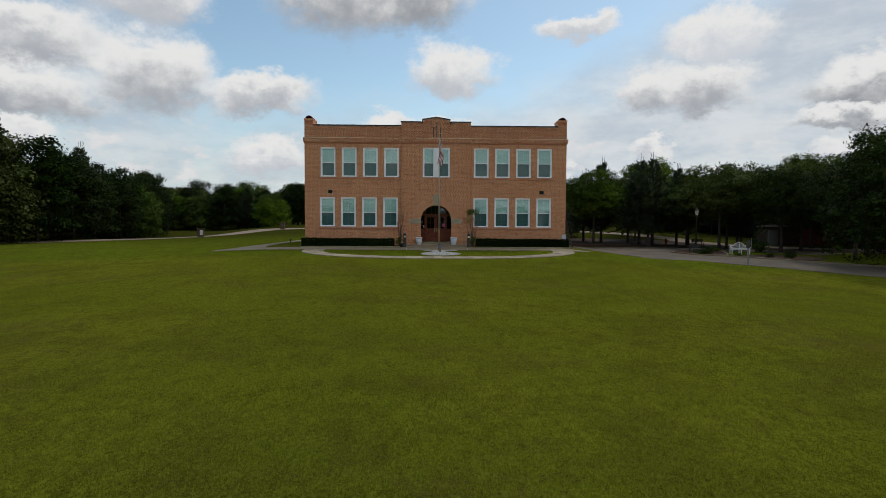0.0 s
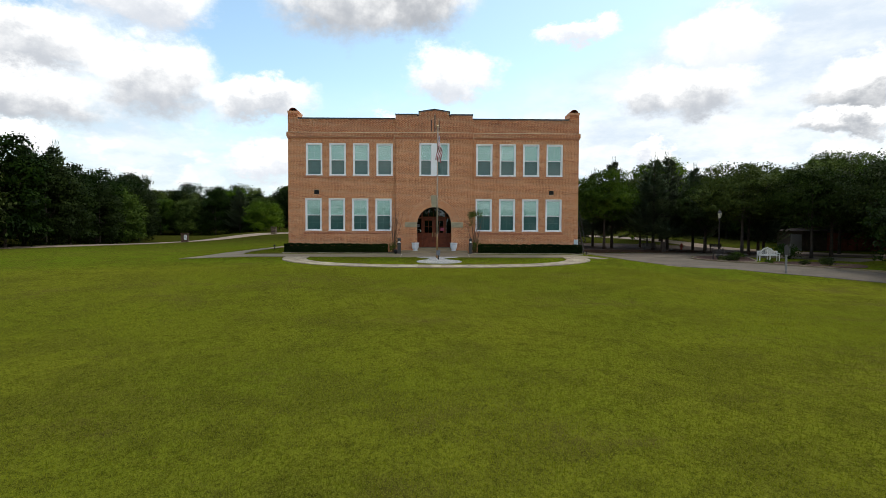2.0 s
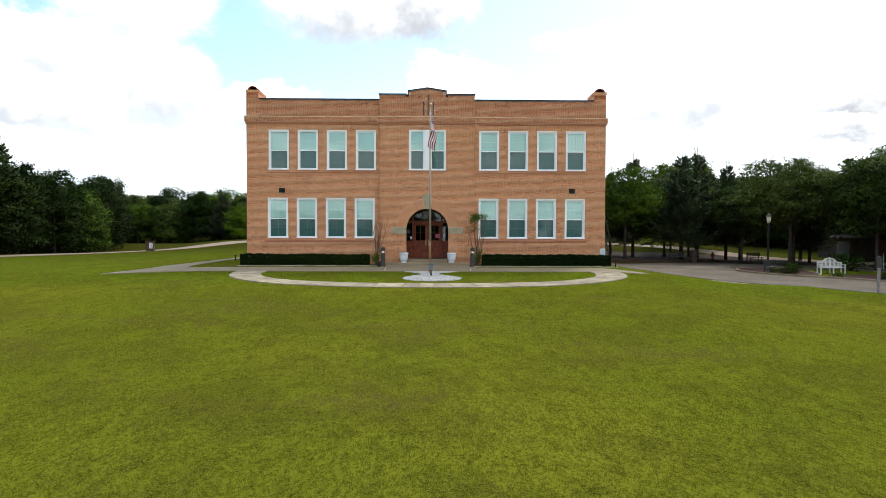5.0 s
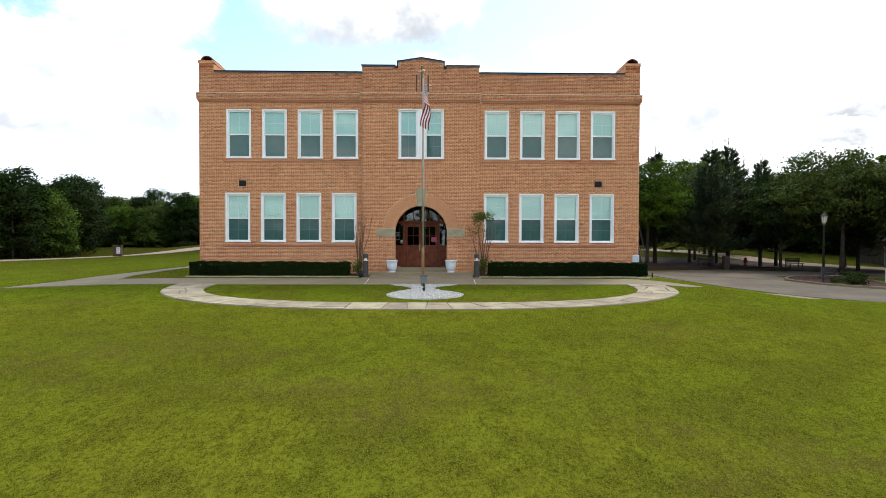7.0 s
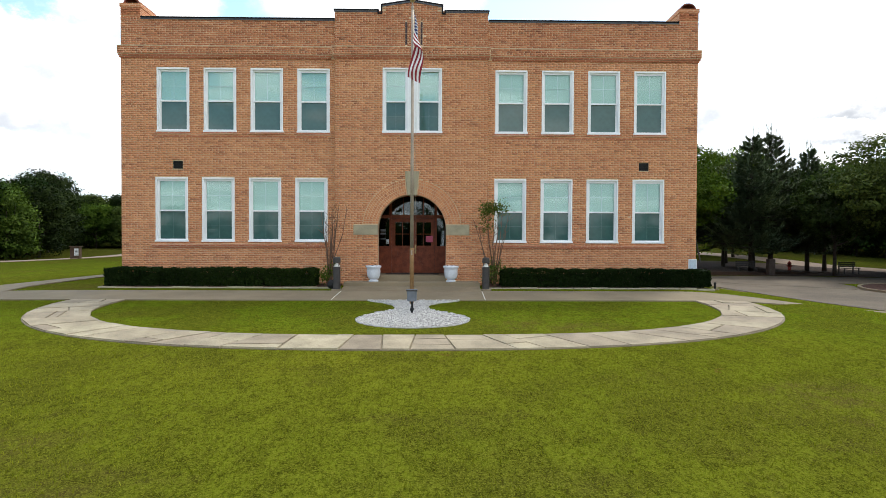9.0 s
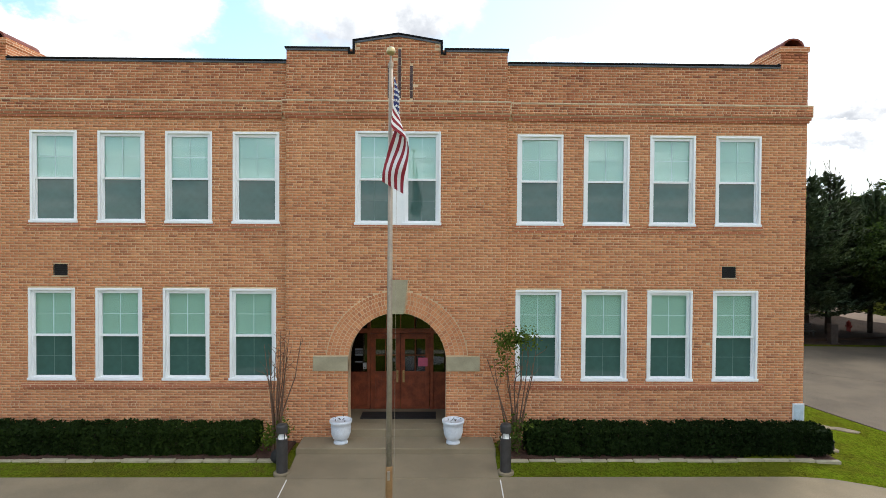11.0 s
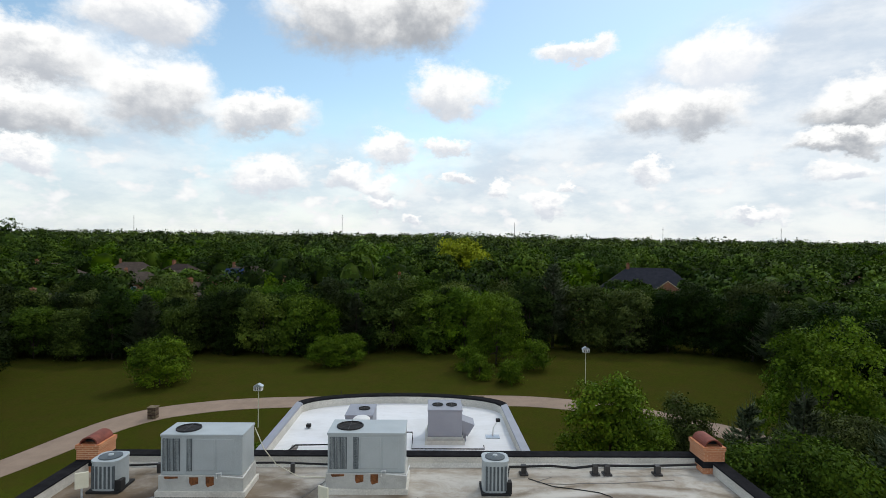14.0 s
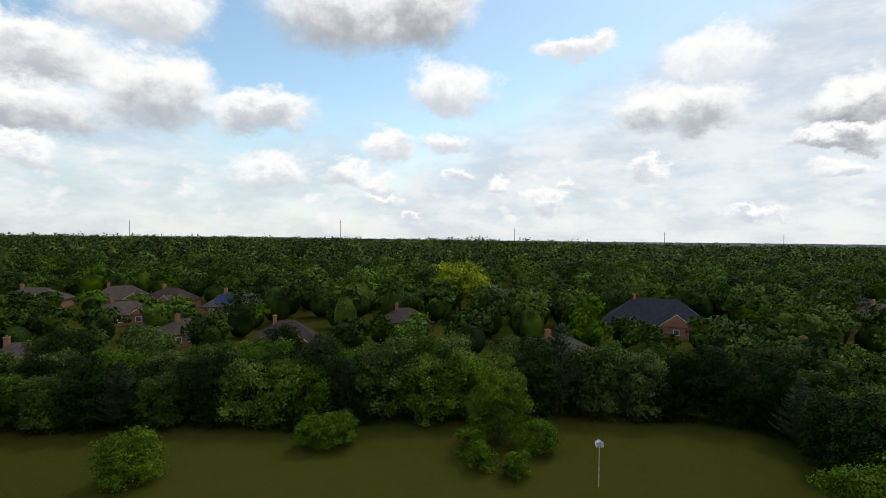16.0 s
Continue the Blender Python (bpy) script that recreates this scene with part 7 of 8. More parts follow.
# ---- trees ----
def lobed_crown(r, h, R, base, lobes, n, size, full=False):
    """Leaf clumps on the skins of many overlapping lobes, thinning to gaps between them."""
    cz, rz = (h + base) / 2, (h - base) / 2
    L = []
    for i in range(lobes):
        d = r.normal(0, 1, 3)
        d /= np.linalg.norm(d)
        d[2] = d[2] * 0.9 + 0.12
        q = r.uniform(0.45, 0.78)
        c = np.array([d[0] * R * q, d[1] * R * q, cz + d[2] * rz * q])
        s = r.uniform(0.26, 0.44)
        if full:
            f = r.uniform(0.10, 0.86)
            w_ = R * math.sqrt(max(0.06, 1 - ((f - 0.36) / 0.62) ** 2))
            an = r.uniform(0, 2 * math.pi)
            c = np.array([math.cos(an) * w_ * q, math.sin(an) * w_ * q, f * h])
            s = r.uniform(0.22, 0.40)
            L.append((c, np.array([R * s, R * s, h * 0.42 * s * r.uniform(0.8, 1.1)])))
            continue
        L.append((c, np.array([R * s, R * s, rz * s * r.uniform(0.75, 1.0)])))
    C, S_ = np.array([c for c, _ in L]), np.array([s for _, s in L])
    w = S_[:, 0] ** 2
    # twig ends on the skins of the lobes, each with its own tuft of leaves
    per = 14
    m = n // per
    k = r.choice(lobes, m, p=w / w.sum())
    d = r.normal(0, 1, (m, 3))
    d[:, 2] = np.where(r.uniform(0, 1, m) < 0.72, np.abs(d[:, 2]), d[:, 2])
    d /= np.linalg.norm(d, axis=1, keepdims=True)
    rad = 1.06 - np.abs(r.normal(0, 0.22, (m, 1)))
    tip = C[k] + d * S_[k] * rad
    # drop what lies deep inside another lobe
    deep = np.zeros(m, bool)
    for j in range(lobes):
        deep |= (np.linalg.norm((tip - C[j]) / S_[j], axis=1) < 0.5) & (k != j)
    tip, d = tip[~deep], d[~deep]
    m = len(tip)
    reach = (size * r.uniform(1.5, 2.8, m))[:, None]
    off = r.normal(0, 1, (m, per, 3)) * np.array([1, 1, 0.6])
    p = tip[:, None] + off * reach[:, None]
    face = d * 0.8 + 0.55 * r.normal(0, 1, (m, 3)) + np.array([0, 0, 0.3])
    out = off * 0.16 + face[:, None]
    tone = np.repeat(r.choice([-0.5, -0.3, -0.1, 0.1, 0.35, 0.7], m, p=[0.18, 0.2, 0.22, 0.18, 0.14, 0.08]), per)
    return p.reshape(-1, 3), out.reshape(-1, 3), L, tone


def limb_tree(r, h, R, base, L, lean=0.0, thick=0.016):
    s = Shape()
    t = h * thick
    top = h * 0.72
    trunk = [(0, 0, -0.15), (lean * 0.2, 0, base * 0.5), (lean * 0.6, lean * 0.2, base), (lean, lean * 0.3, top)]
    s.tube(trunk, [t * 1.25, t, t * 0.85, t * 0.2], 9)
    for c, _ in L[:10]:
        f = r.uniform(0.1, 0.6)
        a = Vector(trunk[2]).lerp(Vector(trunk[3]), f)
        m = (a + Vector(c)) / 2 + Vector((0, 0, -0.08 * h))
        s.tube([a, m, Vector(c)], [t * 0.5, t * 0.33, t * 0.1], 6)
    return s


def make_tree(name, seed, h, R, base, mat, lobes, n, size, label, category="tree", bark=None, lean=0.0, full=False):
    r = np.random.default_rng(seed)
    t = thing(name, 0, 0, 0, label, category)
    p, d, L, tone = lobed_crown(r, h, R, base, lobes, n, size, full)
    part("trunk", limb_tree(r, h, R, base, L, lean), bark or BARK, t, smooth=True)
    crown = part("crown", leaf_quads(r, p, size * 0.6, size * 1.25, d, 0.4, tone), mat, t)
    return t


def make_cedar(seed, h, R, n, label):
    """Cedar: whorls of up-swept branches, each a flat fan of narrow sprays ending in a point."""
    r = np.random.default_rng(seed)
    t = thing("cedar_tree", 0, 0, 0, label, "tree")
    s = Shape().tube([(0, 0, -0.15), (0.05, 0, h * 0.5), (0, 0, h * 0.99)], [h * 0.018, h * 0.012, 0.012], 8)
    ps, ds, ns = [], [], []
    for i in range(n):
        z = h * (0.13 + 0.84 * r.uniform(0, 1) ** 0.9)
        L = R * max(0.03, 1 - (z / h - 0.13) / 0.86) ** 0.8 * r.uniform(0.5, 1.3) + 0.25
        a = r.uniform(0, 6.28)
        out = np.array([math.cos(a), math.sin(a), 0.0])
        side = np.array([-math.sin(a), math.cos(a), 0.0])
        m = int(28 + L * 50)
        u = r.uniform(0.12, 1, m) ** 0.75
        v = r.uniform(-1, 1, m) * (1.05 - u) * 0.42 * L
        c = out * (L * u)[:, None] + side * v[:, None] + np.stack([0 * u, 0 * u, z + L * (0.46 * u ** 2 - 0.12 * u) + r.normal(0, 0.05, m)], -1)
        ps.append(c)
        ds.append(out * 0.75 + side * (np.sign(v) * 0.75 * (1 - u))[:, None] + np.stack([0 * u, 0 * u, -0.05 + 0.75 * u ** 2], -1) + r.normal(0, 0.12, (m, 3)))
        ns.append(np.tile(out * 0.45 + np.array([0, 0, 0.8]), (m, 1)))
        if L > R * 0.55 and i % 4 == 0:
            s.tube([(0, 0, z), tuple(out * L * 0.5 + np.array([0, 0, z - 0.02 * L])), tuple(out * L * 0.92 + np.array([0, 0, z + 0.05 * L]))], [0.04, 0.025, 0.006], 4)
    for i in range(34):
        a, q = r.uniform(0, 6.28), r.uniform(0.0, 0.8) * R
        z0 = h * (0.97 - 0.5 * q / R) - r.uniform(0, 0.8)
        m = 18
        u = np.linspace(0, 1, m)
        top = r.uniform(0.8, 1.7)
        ps.append(np.stack([math.cos(a) * (q + 0.12 * u) + r.normal(0, 0.05, m) * (1 - u), math.sin(a) * (q + 0.12 * u) + r.normal(0, 0.05, m) * (1 - u), z0 + top * u], -1))
        ds.append(np.stack([math.cos(a) * 0.3 + r.normal(0, 0.3, m) * (1.1 - u), math.sin(a) * 0.3 + r.normal(0, 0.3, m) * (1.1 - u), 0.5 + 0.6 * u], -1))
        ns.append(np.tile(np.array([math.cos(a), math.sin(a), 0.5]), (m, 1)))
    part("trunk", s, BARK, t, smooth=True)
    c, d, nn = np.concatenate(ps), np.concatenate(ds), np.concatenate(ns)
    d /= np.linalg.norm(d, axis=1, keepdims=True)
    k = len(c)
    w = np.cross(d, nn + r.normal(0, 0.5, (k, 3)))
    w /= np.linalg.norm(w, axis=1, keepdims=True)
    ln, wd = r.uniform(0.10, 0.23, (k, 1)), r.uniform(0.018, 0.042, (k, 1))
    wd[-34 * 18:] *= 0.6
    vv = np.stack([c - d * ln * 0.5, c + w * wd, c + d * ln, c - w * wd], 1)
    nn = nn / np.linalg.norm(nn, axis=1, keepdims=True) + r.normal(0, 0.3, (k, 3))
    flip = np.sum(np.cross(vv[:, 1] - vv[:, 0], vv[:, 2] - vv[:, 0]) * nn, 1) < 0
    vv[flip] = vv[flip][:, ::-1]
    me = fast_mesh("sprays", vv.reshape(-1, 3), np.arange(4 * k).reshape(-1, 4))
    me.normals_split_custom_set_from_vertices(np.repeat(nn / np.linalg.norm(nn, axis=1, keepdims=True), 4, 0).tolist())
    part("crown", me, LEAF_CEDAR, t)
    return t


GROVE = "trees round the school grounds"
oak = [make_tree("broadleaf_tree", 21, 9.5, 4.0, 2.3, LEAF_MID, 36, 33000, 0.095, "dense mid-green broadleaf tree"),
       make_tree("broadleaf_tree", 22, 10.5, 4.3, 2.0, LEAF_MID, 38, 34000, 0.10, "tall mid-green broadleaf tree with a rounded crown"),
       make_tree("broadleaf_tree", 23, 8.5, 4.2, 1.9, LEAF_DARK, 36, 33000, 0.095, "spreading dark green broadleaf tree"),
       make_tree("broadleaf_tree", 24, 10.0, 3.4, 1.2, LEAF_LIGHT, 34, 30000, 0.095, "upright yellow-green broadleaf tree")]
cedar = [make_cedar(31, 11.0, 3.6, 340, "grey-green cedar with ragged pointed branches"), make_cedar(32, 10.0, 2.4, 260, "slim grey-green cedar with a pointed top")]
shrub = [make_tree("shrub", 41, 6.2, 3.9, 0.3, LEAF_BRIGHT, 60, 15000, 0.14, "round yellow-green shrub standing in the lawn", "shrub", full=True),
         make_tree("shrub", 42, 2.8, 1.7, 0.2, LEAF_BRIGHT, 30, 4600, 0.10, "small round yellow-green shrub", "shrub", full=True)]
low_shrub = [make_tree("low_shrub", 43, 0.9, 0.65, 0.05, LEAF_DARK, 14, 700, 0.07, "low dark green shrub in the mulch", "shrub", full=True),
             make_tree("low_shrub", 44, 0.55, 0.5, 0.03, LEAF_MID, 12, 500, 0.06, "low green bedding plant in the mulch", "shrub", full=True)]
thicket = [make_tree("broadleaf_tree", 61, 10.0, 4.0, 0.2, LEAF_WOOD, 46, 15000, 0.175, "dense green tree leafy to the ground", full=True),
           make_tree("broadleaf_tree", 62, 9.0, 3.6, 0.2, LEAF_WOOD, 46, 14500, 0.175, "mid-green tree leafy to the ground", full=True),
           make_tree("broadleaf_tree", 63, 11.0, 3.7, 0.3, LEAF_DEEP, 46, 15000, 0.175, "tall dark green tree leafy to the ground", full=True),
           make_tree("broadleaf_tree", 64, 9.5, 4.3, 0.2, LEAF_WOOD, 46, 15000, 0.18, "broad mid-green tree leafy to the ground", full=True),
           make_tree("broadleaf_tree", 65, 9.0, 4.0, 0.2, LEAF_LIGHT, 46, 14500, 0.175, "yellow-green tree leafy to the ground", full=True),
           make_tree("broadleaf_tree", 66, 9.0, 4.0, 0.2, LEAF_BRIGHT, 60, 33000, 0.105, "fresh green tree standing alone on the lawn", full=True)]
first = set()


def plant(proto, x, y, s=1.0, turn=0.0, sz=None, group=GROVE):
    m = Matrix.Translation((x, y, gz(x, y))) @ Matrix.Rotation(turn, 4, "Z") @ Matrix.Diagonal((s, s, sz or s, 1))
    if proto.name not in first:
        first.add(proto.name)
        proto.matrix_basis = m
        tagged(proto, group=group)
        return proto
    c = proto.copy()
    made = {proto: c}
    scene.collection.objects.link(c)
    for o in proto.children:
        q = o.copy()
        scene.collection.objects.link(q)
        q.parent = c
    c.matrix_basis = m
    tagged(c, group=group)
    return c


rng = random.Random(77)
# east group by the drive
for k_, x, y, s in ((0, 18.9, 65.0, 0.98), (1, 24.6, 69.5, 0.80), (2, 29.2, 63.2, 0.86), (1, 31.2, 67.0, 0.80), (0, 27.4, 70.0, 0.78), (0, 30.0, 57.4, 0.98), (2, 34.2, 53.6, 1.0), (1, 33.0, 61.5, 0.84), (0, 39.5, 49.5, 1.05), (2, 33.8, 43.5, 1.0),
                    (1, 38.5, 57.0, 0.95), (1, 44.0, 46.0, 1.1), (0, 42.0, 38.5, 1.1), (3, 49.0, 40.0, 1.2), (1, 47.0, 53.0, 1.15), (0, 37.0, 66.5, 0.95), (2, 43.0, 62.0, 1.05), (1, 52.0, 58.0, 1.1), (0, 56.0, 47.0, 1.2), (2, 50.0, 33.0, 1.1), (3, 27.0, 73.5, 0.76)):
    plant(oak[k_], x, y, s, rng.uniform(0, 6.28))
for k_, x, y, s in ((0, 24.5, 65.4, 0.93), (1, 26.3, 65.9, 1.06), (1, 29.5, 66.5, 0.95), (1, 20.6, 67.6, 1.02), (1, 19.0, 69.8, 0.9), (1, 35.5, 63.0, 0.84)):
    plant(cedar[k_], x, y, s, rng.uniform(0, 6.28))
plant(make_tree("broadleaf_tree", 27, 9.8, 4.4, 0.6, LEAF_DARK, 44, 34000, 0.10, "dark green broadleaf tree with boughs drooping over the lawn", full=True), 31.0, 36.4, 1.0, 0.8)
# near trees behind the school on the east
plant(make_tree("broadleaf_tree", 28, 10.2, 2.9, 0.8, LEAF_BRIGHT, 40, 30000, 0.10, "upright yellow-green tree close behind the school", full=True), 11.0, 69.6, 1.0, 0.7)
for k_, x, y, s, sz in ((5, 14.9, 75.5, 0.70, 0.66), (0, 19.8, 79.2, 0.58, 0.62), (5, 31.6, 80.8, 1.20, 1.30)):
    plant(thicket[k_], x, y, s, rng.uniform(0, 6.28), sz)
# west side
for k_, x, y, s in ((1, -46.5, 57.0, 1.15), (0, -45.0, 63.0, 1.05), (2, -44.2, 68.0, 0.92), (0, -46.0, 74.0, 0.88), (1, -50.0, 66.0, 1.0), (2, -46.5, 81.0, 0.92), (1, -48.5, 88.0, 0.84), (0, -50.5, 95.0, 0.86), (3, -52.0, 101.0, 1.0), (0, -54.0, 60.0, 1.35), (1, -56.0, 73.0, 1.0),
                    (2, -57.0, 84.0, 1.0), (0, -58.0, 95.0, 0.9), (1, -51.5, 51.0, 1.3), (2, -57.0, 45.0, 1.4), (0, -62.0, 54.0, 1.4), (1, -66.0, 42.0, 1.4), (3, -55.0, 107.0, 1.0)):
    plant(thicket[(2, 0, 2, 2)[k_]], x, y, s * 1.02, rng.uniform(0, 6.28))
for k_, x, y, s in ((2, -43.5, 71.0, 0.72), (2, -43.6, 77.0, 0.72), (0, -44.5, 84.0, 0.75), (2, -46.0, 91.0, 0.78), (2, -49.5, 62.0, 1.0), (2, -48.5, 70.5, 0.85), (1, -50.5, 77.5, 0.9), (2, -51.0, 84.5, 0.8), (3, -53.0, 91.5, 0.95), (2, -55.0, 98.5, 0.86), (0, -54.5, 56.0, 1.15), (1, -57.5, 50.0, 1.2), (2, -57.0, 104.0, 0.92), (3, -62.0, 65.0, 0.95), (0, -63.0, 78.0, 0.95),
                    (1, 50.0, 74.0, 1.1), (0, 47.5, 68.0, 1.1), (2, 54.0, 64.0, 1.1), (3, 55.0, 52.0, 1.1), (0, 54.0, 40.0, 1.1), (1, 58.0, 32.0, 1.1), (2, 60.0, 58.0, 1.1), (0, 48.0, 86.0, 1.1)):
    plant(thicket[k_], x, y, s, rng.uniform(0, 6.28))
for k_, x, y, s in ((1, -47.5, 60.5, 1.3), (0, -46.0, 78.5, 0.8), (1, -45.2, 71.0, 1.18), (0, -47.5, 69.0, 1.05)):
    plant(cedar[k_], x, y, s, rng.uniform(0, 6.28))
# shrubs and the single tree on the rear lawn
plant(shrub[0], -29.8, 101.6, 0.86, 0.4, 0.84)
plant(shrub[0], -13.0, 110.4, 0.60, 1.4)
plant(shrub[0], -10.2, 110.8, 0.66, 2.9)
plant(shrub[1], 6.7, 104.6, 1.05, 0.3)
plant(shrub[1], 10.2, 102.8, 1.0, 2.0)
plant(thicket[5], 9.6, 112.4, 0.98, 1.1, 1.08)
plant(shrub[1], 14.0, 108.8, 1.15, 4.0, 1.4)
plant(shrub[1], 5.6, 108.6, 1.1, 5.0)
for k_, x, y, s in ((0, 24.3, 48.9, 0.75), (0, 25.0, 49.6, 0.7), (1, 24.1, 49.9, 0.8), (1, 26.1, 46.7, 0.6), (0, 31.8, 53.4, 1.5), (0, 27.9, 45.3, 0.5), (1, 31.1, 47.6, 0.8), (0, 29.3, 44.6, 0.6), (1, 26.6, 52.0, 1.2), (0, 30.6, 46.6, 0.6)):
    plant(low_shrub[k_], x, y, s, x * 7, None, "low shrubs round the drive island")
plant(shrub[1], -12.3, 80.5, 0.55, 5.0)
# rear edge of the woods
edge = smooth_line([Vector(p) for p in ((-62, 118.5), (-50, 119.5), (-40, 118.5), (-24, 117), (-15, 117.2), (-5, 120.3), (6, 120.6), (19.6, 123), (31, 121), (42, 118.5), (46, 110), (45.5, 101), (43.2, 93), (44, 86), (47, 79), (51, 72))], 4.4)
HOUSES = [(-127.4, 225, 0.2, 18, 12, 6.6), (-102, 229, 0.5, 18, 12, 7.0), (-85, 228, -0.3, 15, 10, 6.6), (-59, 216, 0.1, 18, 11, 6.8), (-30.5, 165, 0.25, 13, 10, 6.8), (-56, 173, 0.9, 10, 8, 5.6), (-6, 190.5, 0.1, 12, 9, 6.0), (26.5, 154.5, 0.3, 13, 10, 6.0),
          (60.7, 190.5, -0.35, 26, 15, 9.0), (74, 150, 0.5, 10, 8, 5.8), (130, 201, 0.3, 14, 10, 6.8), (123, 260, 0.2, 12, 9, 6.2), (-73, 145, 0.4, 10, 8, 5.6), (148, 235, 0.7, 13, 10, 6.4), (107, 188.5, -0.6, 10, 8, 5.8), (24, 251, 0.2, 12, 9, 6.2), (-84, 198.5, 0.6, 15, 10, 6.0)]


def near_house(x, y, pad):
    return any(abs(x - hx) < w / 2 + pad and -d / 2 - pad - 4 < y - hy < d / 2 + pad for hx, hy, _, w, d, _ in HOUSES)


def before_house(x, y):
    """How tall a crown may grow here without hiding a house that shows over it (0: any height)."""
    d = [hy - y for hx, hy, _, w, _, _ in HOUSES if abs(x - hx) < w / 2 + 4 and 0 < hy - y < 48]
    return 5.0 + 0.12 * min(d) if d else 0.0


for i, p in enumerate(edge):
    s = rng.uniform(0.74, 0.92) if p.x > 36 else rng.uniform(0.95, 1.25) if p.x > -8 else rng.uniform(0.78, 1.0)
    if i % 6 == 4:
        plant(cedar[i % 2], p.x, p.y + rng.uniform(-0.5, 1), s, rng.uniform(0, 6.28))
    else:
        plant(thicket[rng.choice((0, 1, 4, 3, 4, 4, 2, 3)) if p.x < 36 else 2], p.x + rng.uniform(-1, 1), p.y + rng.uniform(-0.5, 1.5), s, rng.uniform(0, 6.28))
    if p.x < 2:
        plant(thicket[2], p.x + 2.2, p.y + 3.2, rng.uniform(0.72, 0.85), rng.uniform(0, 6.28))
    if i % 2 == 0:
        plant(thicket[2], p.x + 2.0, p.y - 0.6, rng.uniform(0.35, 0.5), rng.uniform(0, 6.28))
plant(thicket[2], 40.5, 121.0, 0.95, 1.0)
for row, yy in enumerate((6.5, 14.0)):
    for i, p in enumerate(edge):
        if i % 3 != 2:
            x, y = p.x + rng.uniform(-2, 2) + (yy if p.x > 42 else 0), p.y + yy + rng.uniform(-2, 2)
            if near_house(x, y, 2.0):
                continue
            tall = before_house(x, y)
            plant(thicket[rng.choice((0, 1, 2, 3, 0, 1, 4))], x, y, rng.uniform(0.85, 1.1) if not tall else min(1.0, tall / 9.0), rng.uniform(0, 6.28))
plant(make_tree("broadleaf_tree", 26, 15.0, 8.5, 3.0, LEAF_YELLOW, 34, 9000, 0.42, "bright yellow-green tree rising over the woods"), 10.2, 224.0, 1.08, 0.0)

# wider woods: crowns too many to count
def woods(name, seed, spots, leaves, size, mat, label):
    """Crowns of overlapping leafy lumps, tone by tone, round an added core darkened for inner shade."""
    r = np.random.default_rng(seed)
    V, N, T = [], [], []
    nu, nv = (9, 5) if leaves > 150 else (6, 3)
    gu, gv = np.meshgrid(np.arange(nu + 1) % nu * 2 * math.pi / nu, np.linspace(-1.45, 1.45, nv + 1))
    sph = np.stack([np.cos(gv) * np.cos(gu), np.cos(gv) * np.sin(gu), np.sin(gv)], -1)
    for x, y, h, R in spots:
        tone_ = r.choice([-0.5, -0.3, -0.1, 0.1, 0.4, 1.0], p=[0.16, 0.2, 0.2, 0.2, 0.14, 0.1]) + r.uniform(-0.1, 0.1)
        base = np.array([x, y, gz(x, y)])
        k = int(r.integers(18, 26))
        c = r.normal(0, 1, (k, 3))
        c[:, 2] = np.abs(c[:, 2]) * 1.2 - 0.1
        c = c / np.linalg.norm(c, axis=1, keepdims=True)
        c = c * np.array([R * 0.74, R * 0.74, 0.42 * h]) * r.uniform(0.82, 1.06, (k, 1)) + np.array([0, 0, 0.50 * h])
        lr = r.uniform(0.20, 0.34, k) * R
        per = 6 if leaves > 150 else 3
        m = leaves // per
        j = r.choice(k, m, p=lr ** 2 / (lr ** 2).sum())
        d = r.normal(0, 1, (m, 3))
        d[:, 2] = np.where(r.uniform(0, 1, m) < 0.8, np.abs(d[:, 2]), d[:, 2])
        d /= np.linalg.norm(d, axis=1, keepdims=True)
        tip = c[j] + d * lr[j][:, None] * np.array([1, 1, 0.9]) * (1.05 - np.abs(r.normal(0, 0.16, (m, 1))))
        off = r.normal(0, 1, (m, per, 3)) * np.array([1, 1, 0.6])
        q = (tip[:, None] + off * (size * r.uniform(0.6, 1.2, (m, 1, 1)))).reshape(-1, 3)
        count = len(q)
        out = (q - np.array([0, 0, 0.42 * h])) / np.array([R, R, 0.5 * h])
        nn = np.repeat(d * 0.5 + 0.3 * r.normal(0, 1, (m, 3)), per, 0) + out * 0.9 + off.reshape(-1, 3) * 0.1
        nn /= np.linalg.norm(nn, axis=1, keepdims=True)
        g = nn + 0.6 * r.normal(0, 1, (count, 3))
        g /= np.linalg.norm(g, axis=1, keepdims=True)
        t = np.cross(g, r.normal(0, 1, (count, 3)))
        t /= np.linalg.norm(t, axis=1, keepdims=True)
        b = np.cross(g, t)
        s_ = r.uniform(size * 0.55, size * 1.2, (count, 1))
        V.append((np.stack([q - t * s_, q - b * s_ * 0.65, q + t * s_, q + b * s_ * 0.65], 1) + base).reshape(-1, 3))
        N.append(np.repeat(nn + 0.2 * g, 4, 0))
        T.append(np.repeat(np.full(m, tone_) + 0.2 * np.sin(j * 2.4) + r.choice([-0.3, -0.12, 0.0, 0.2, 0.5], m, p=[0.24, 0.24, 0.24, 0.18, 0.1]), per) + r.uniform(-0.05, 0.05, count))
        # added core shell: shade inside the crown is put into its low tone
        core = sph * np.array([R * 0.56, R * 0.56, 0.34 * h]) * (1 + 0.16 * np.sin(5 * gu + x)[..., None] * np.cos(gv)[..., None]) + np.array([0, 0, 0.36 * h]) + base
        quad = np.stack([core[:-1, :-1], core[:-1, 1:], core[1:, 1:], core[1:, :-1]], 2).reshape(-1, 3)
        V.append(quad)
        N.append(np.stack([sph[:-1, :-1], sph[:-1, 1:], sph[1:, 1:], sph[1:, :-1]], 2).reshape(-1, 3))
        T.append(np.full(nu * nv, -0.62))
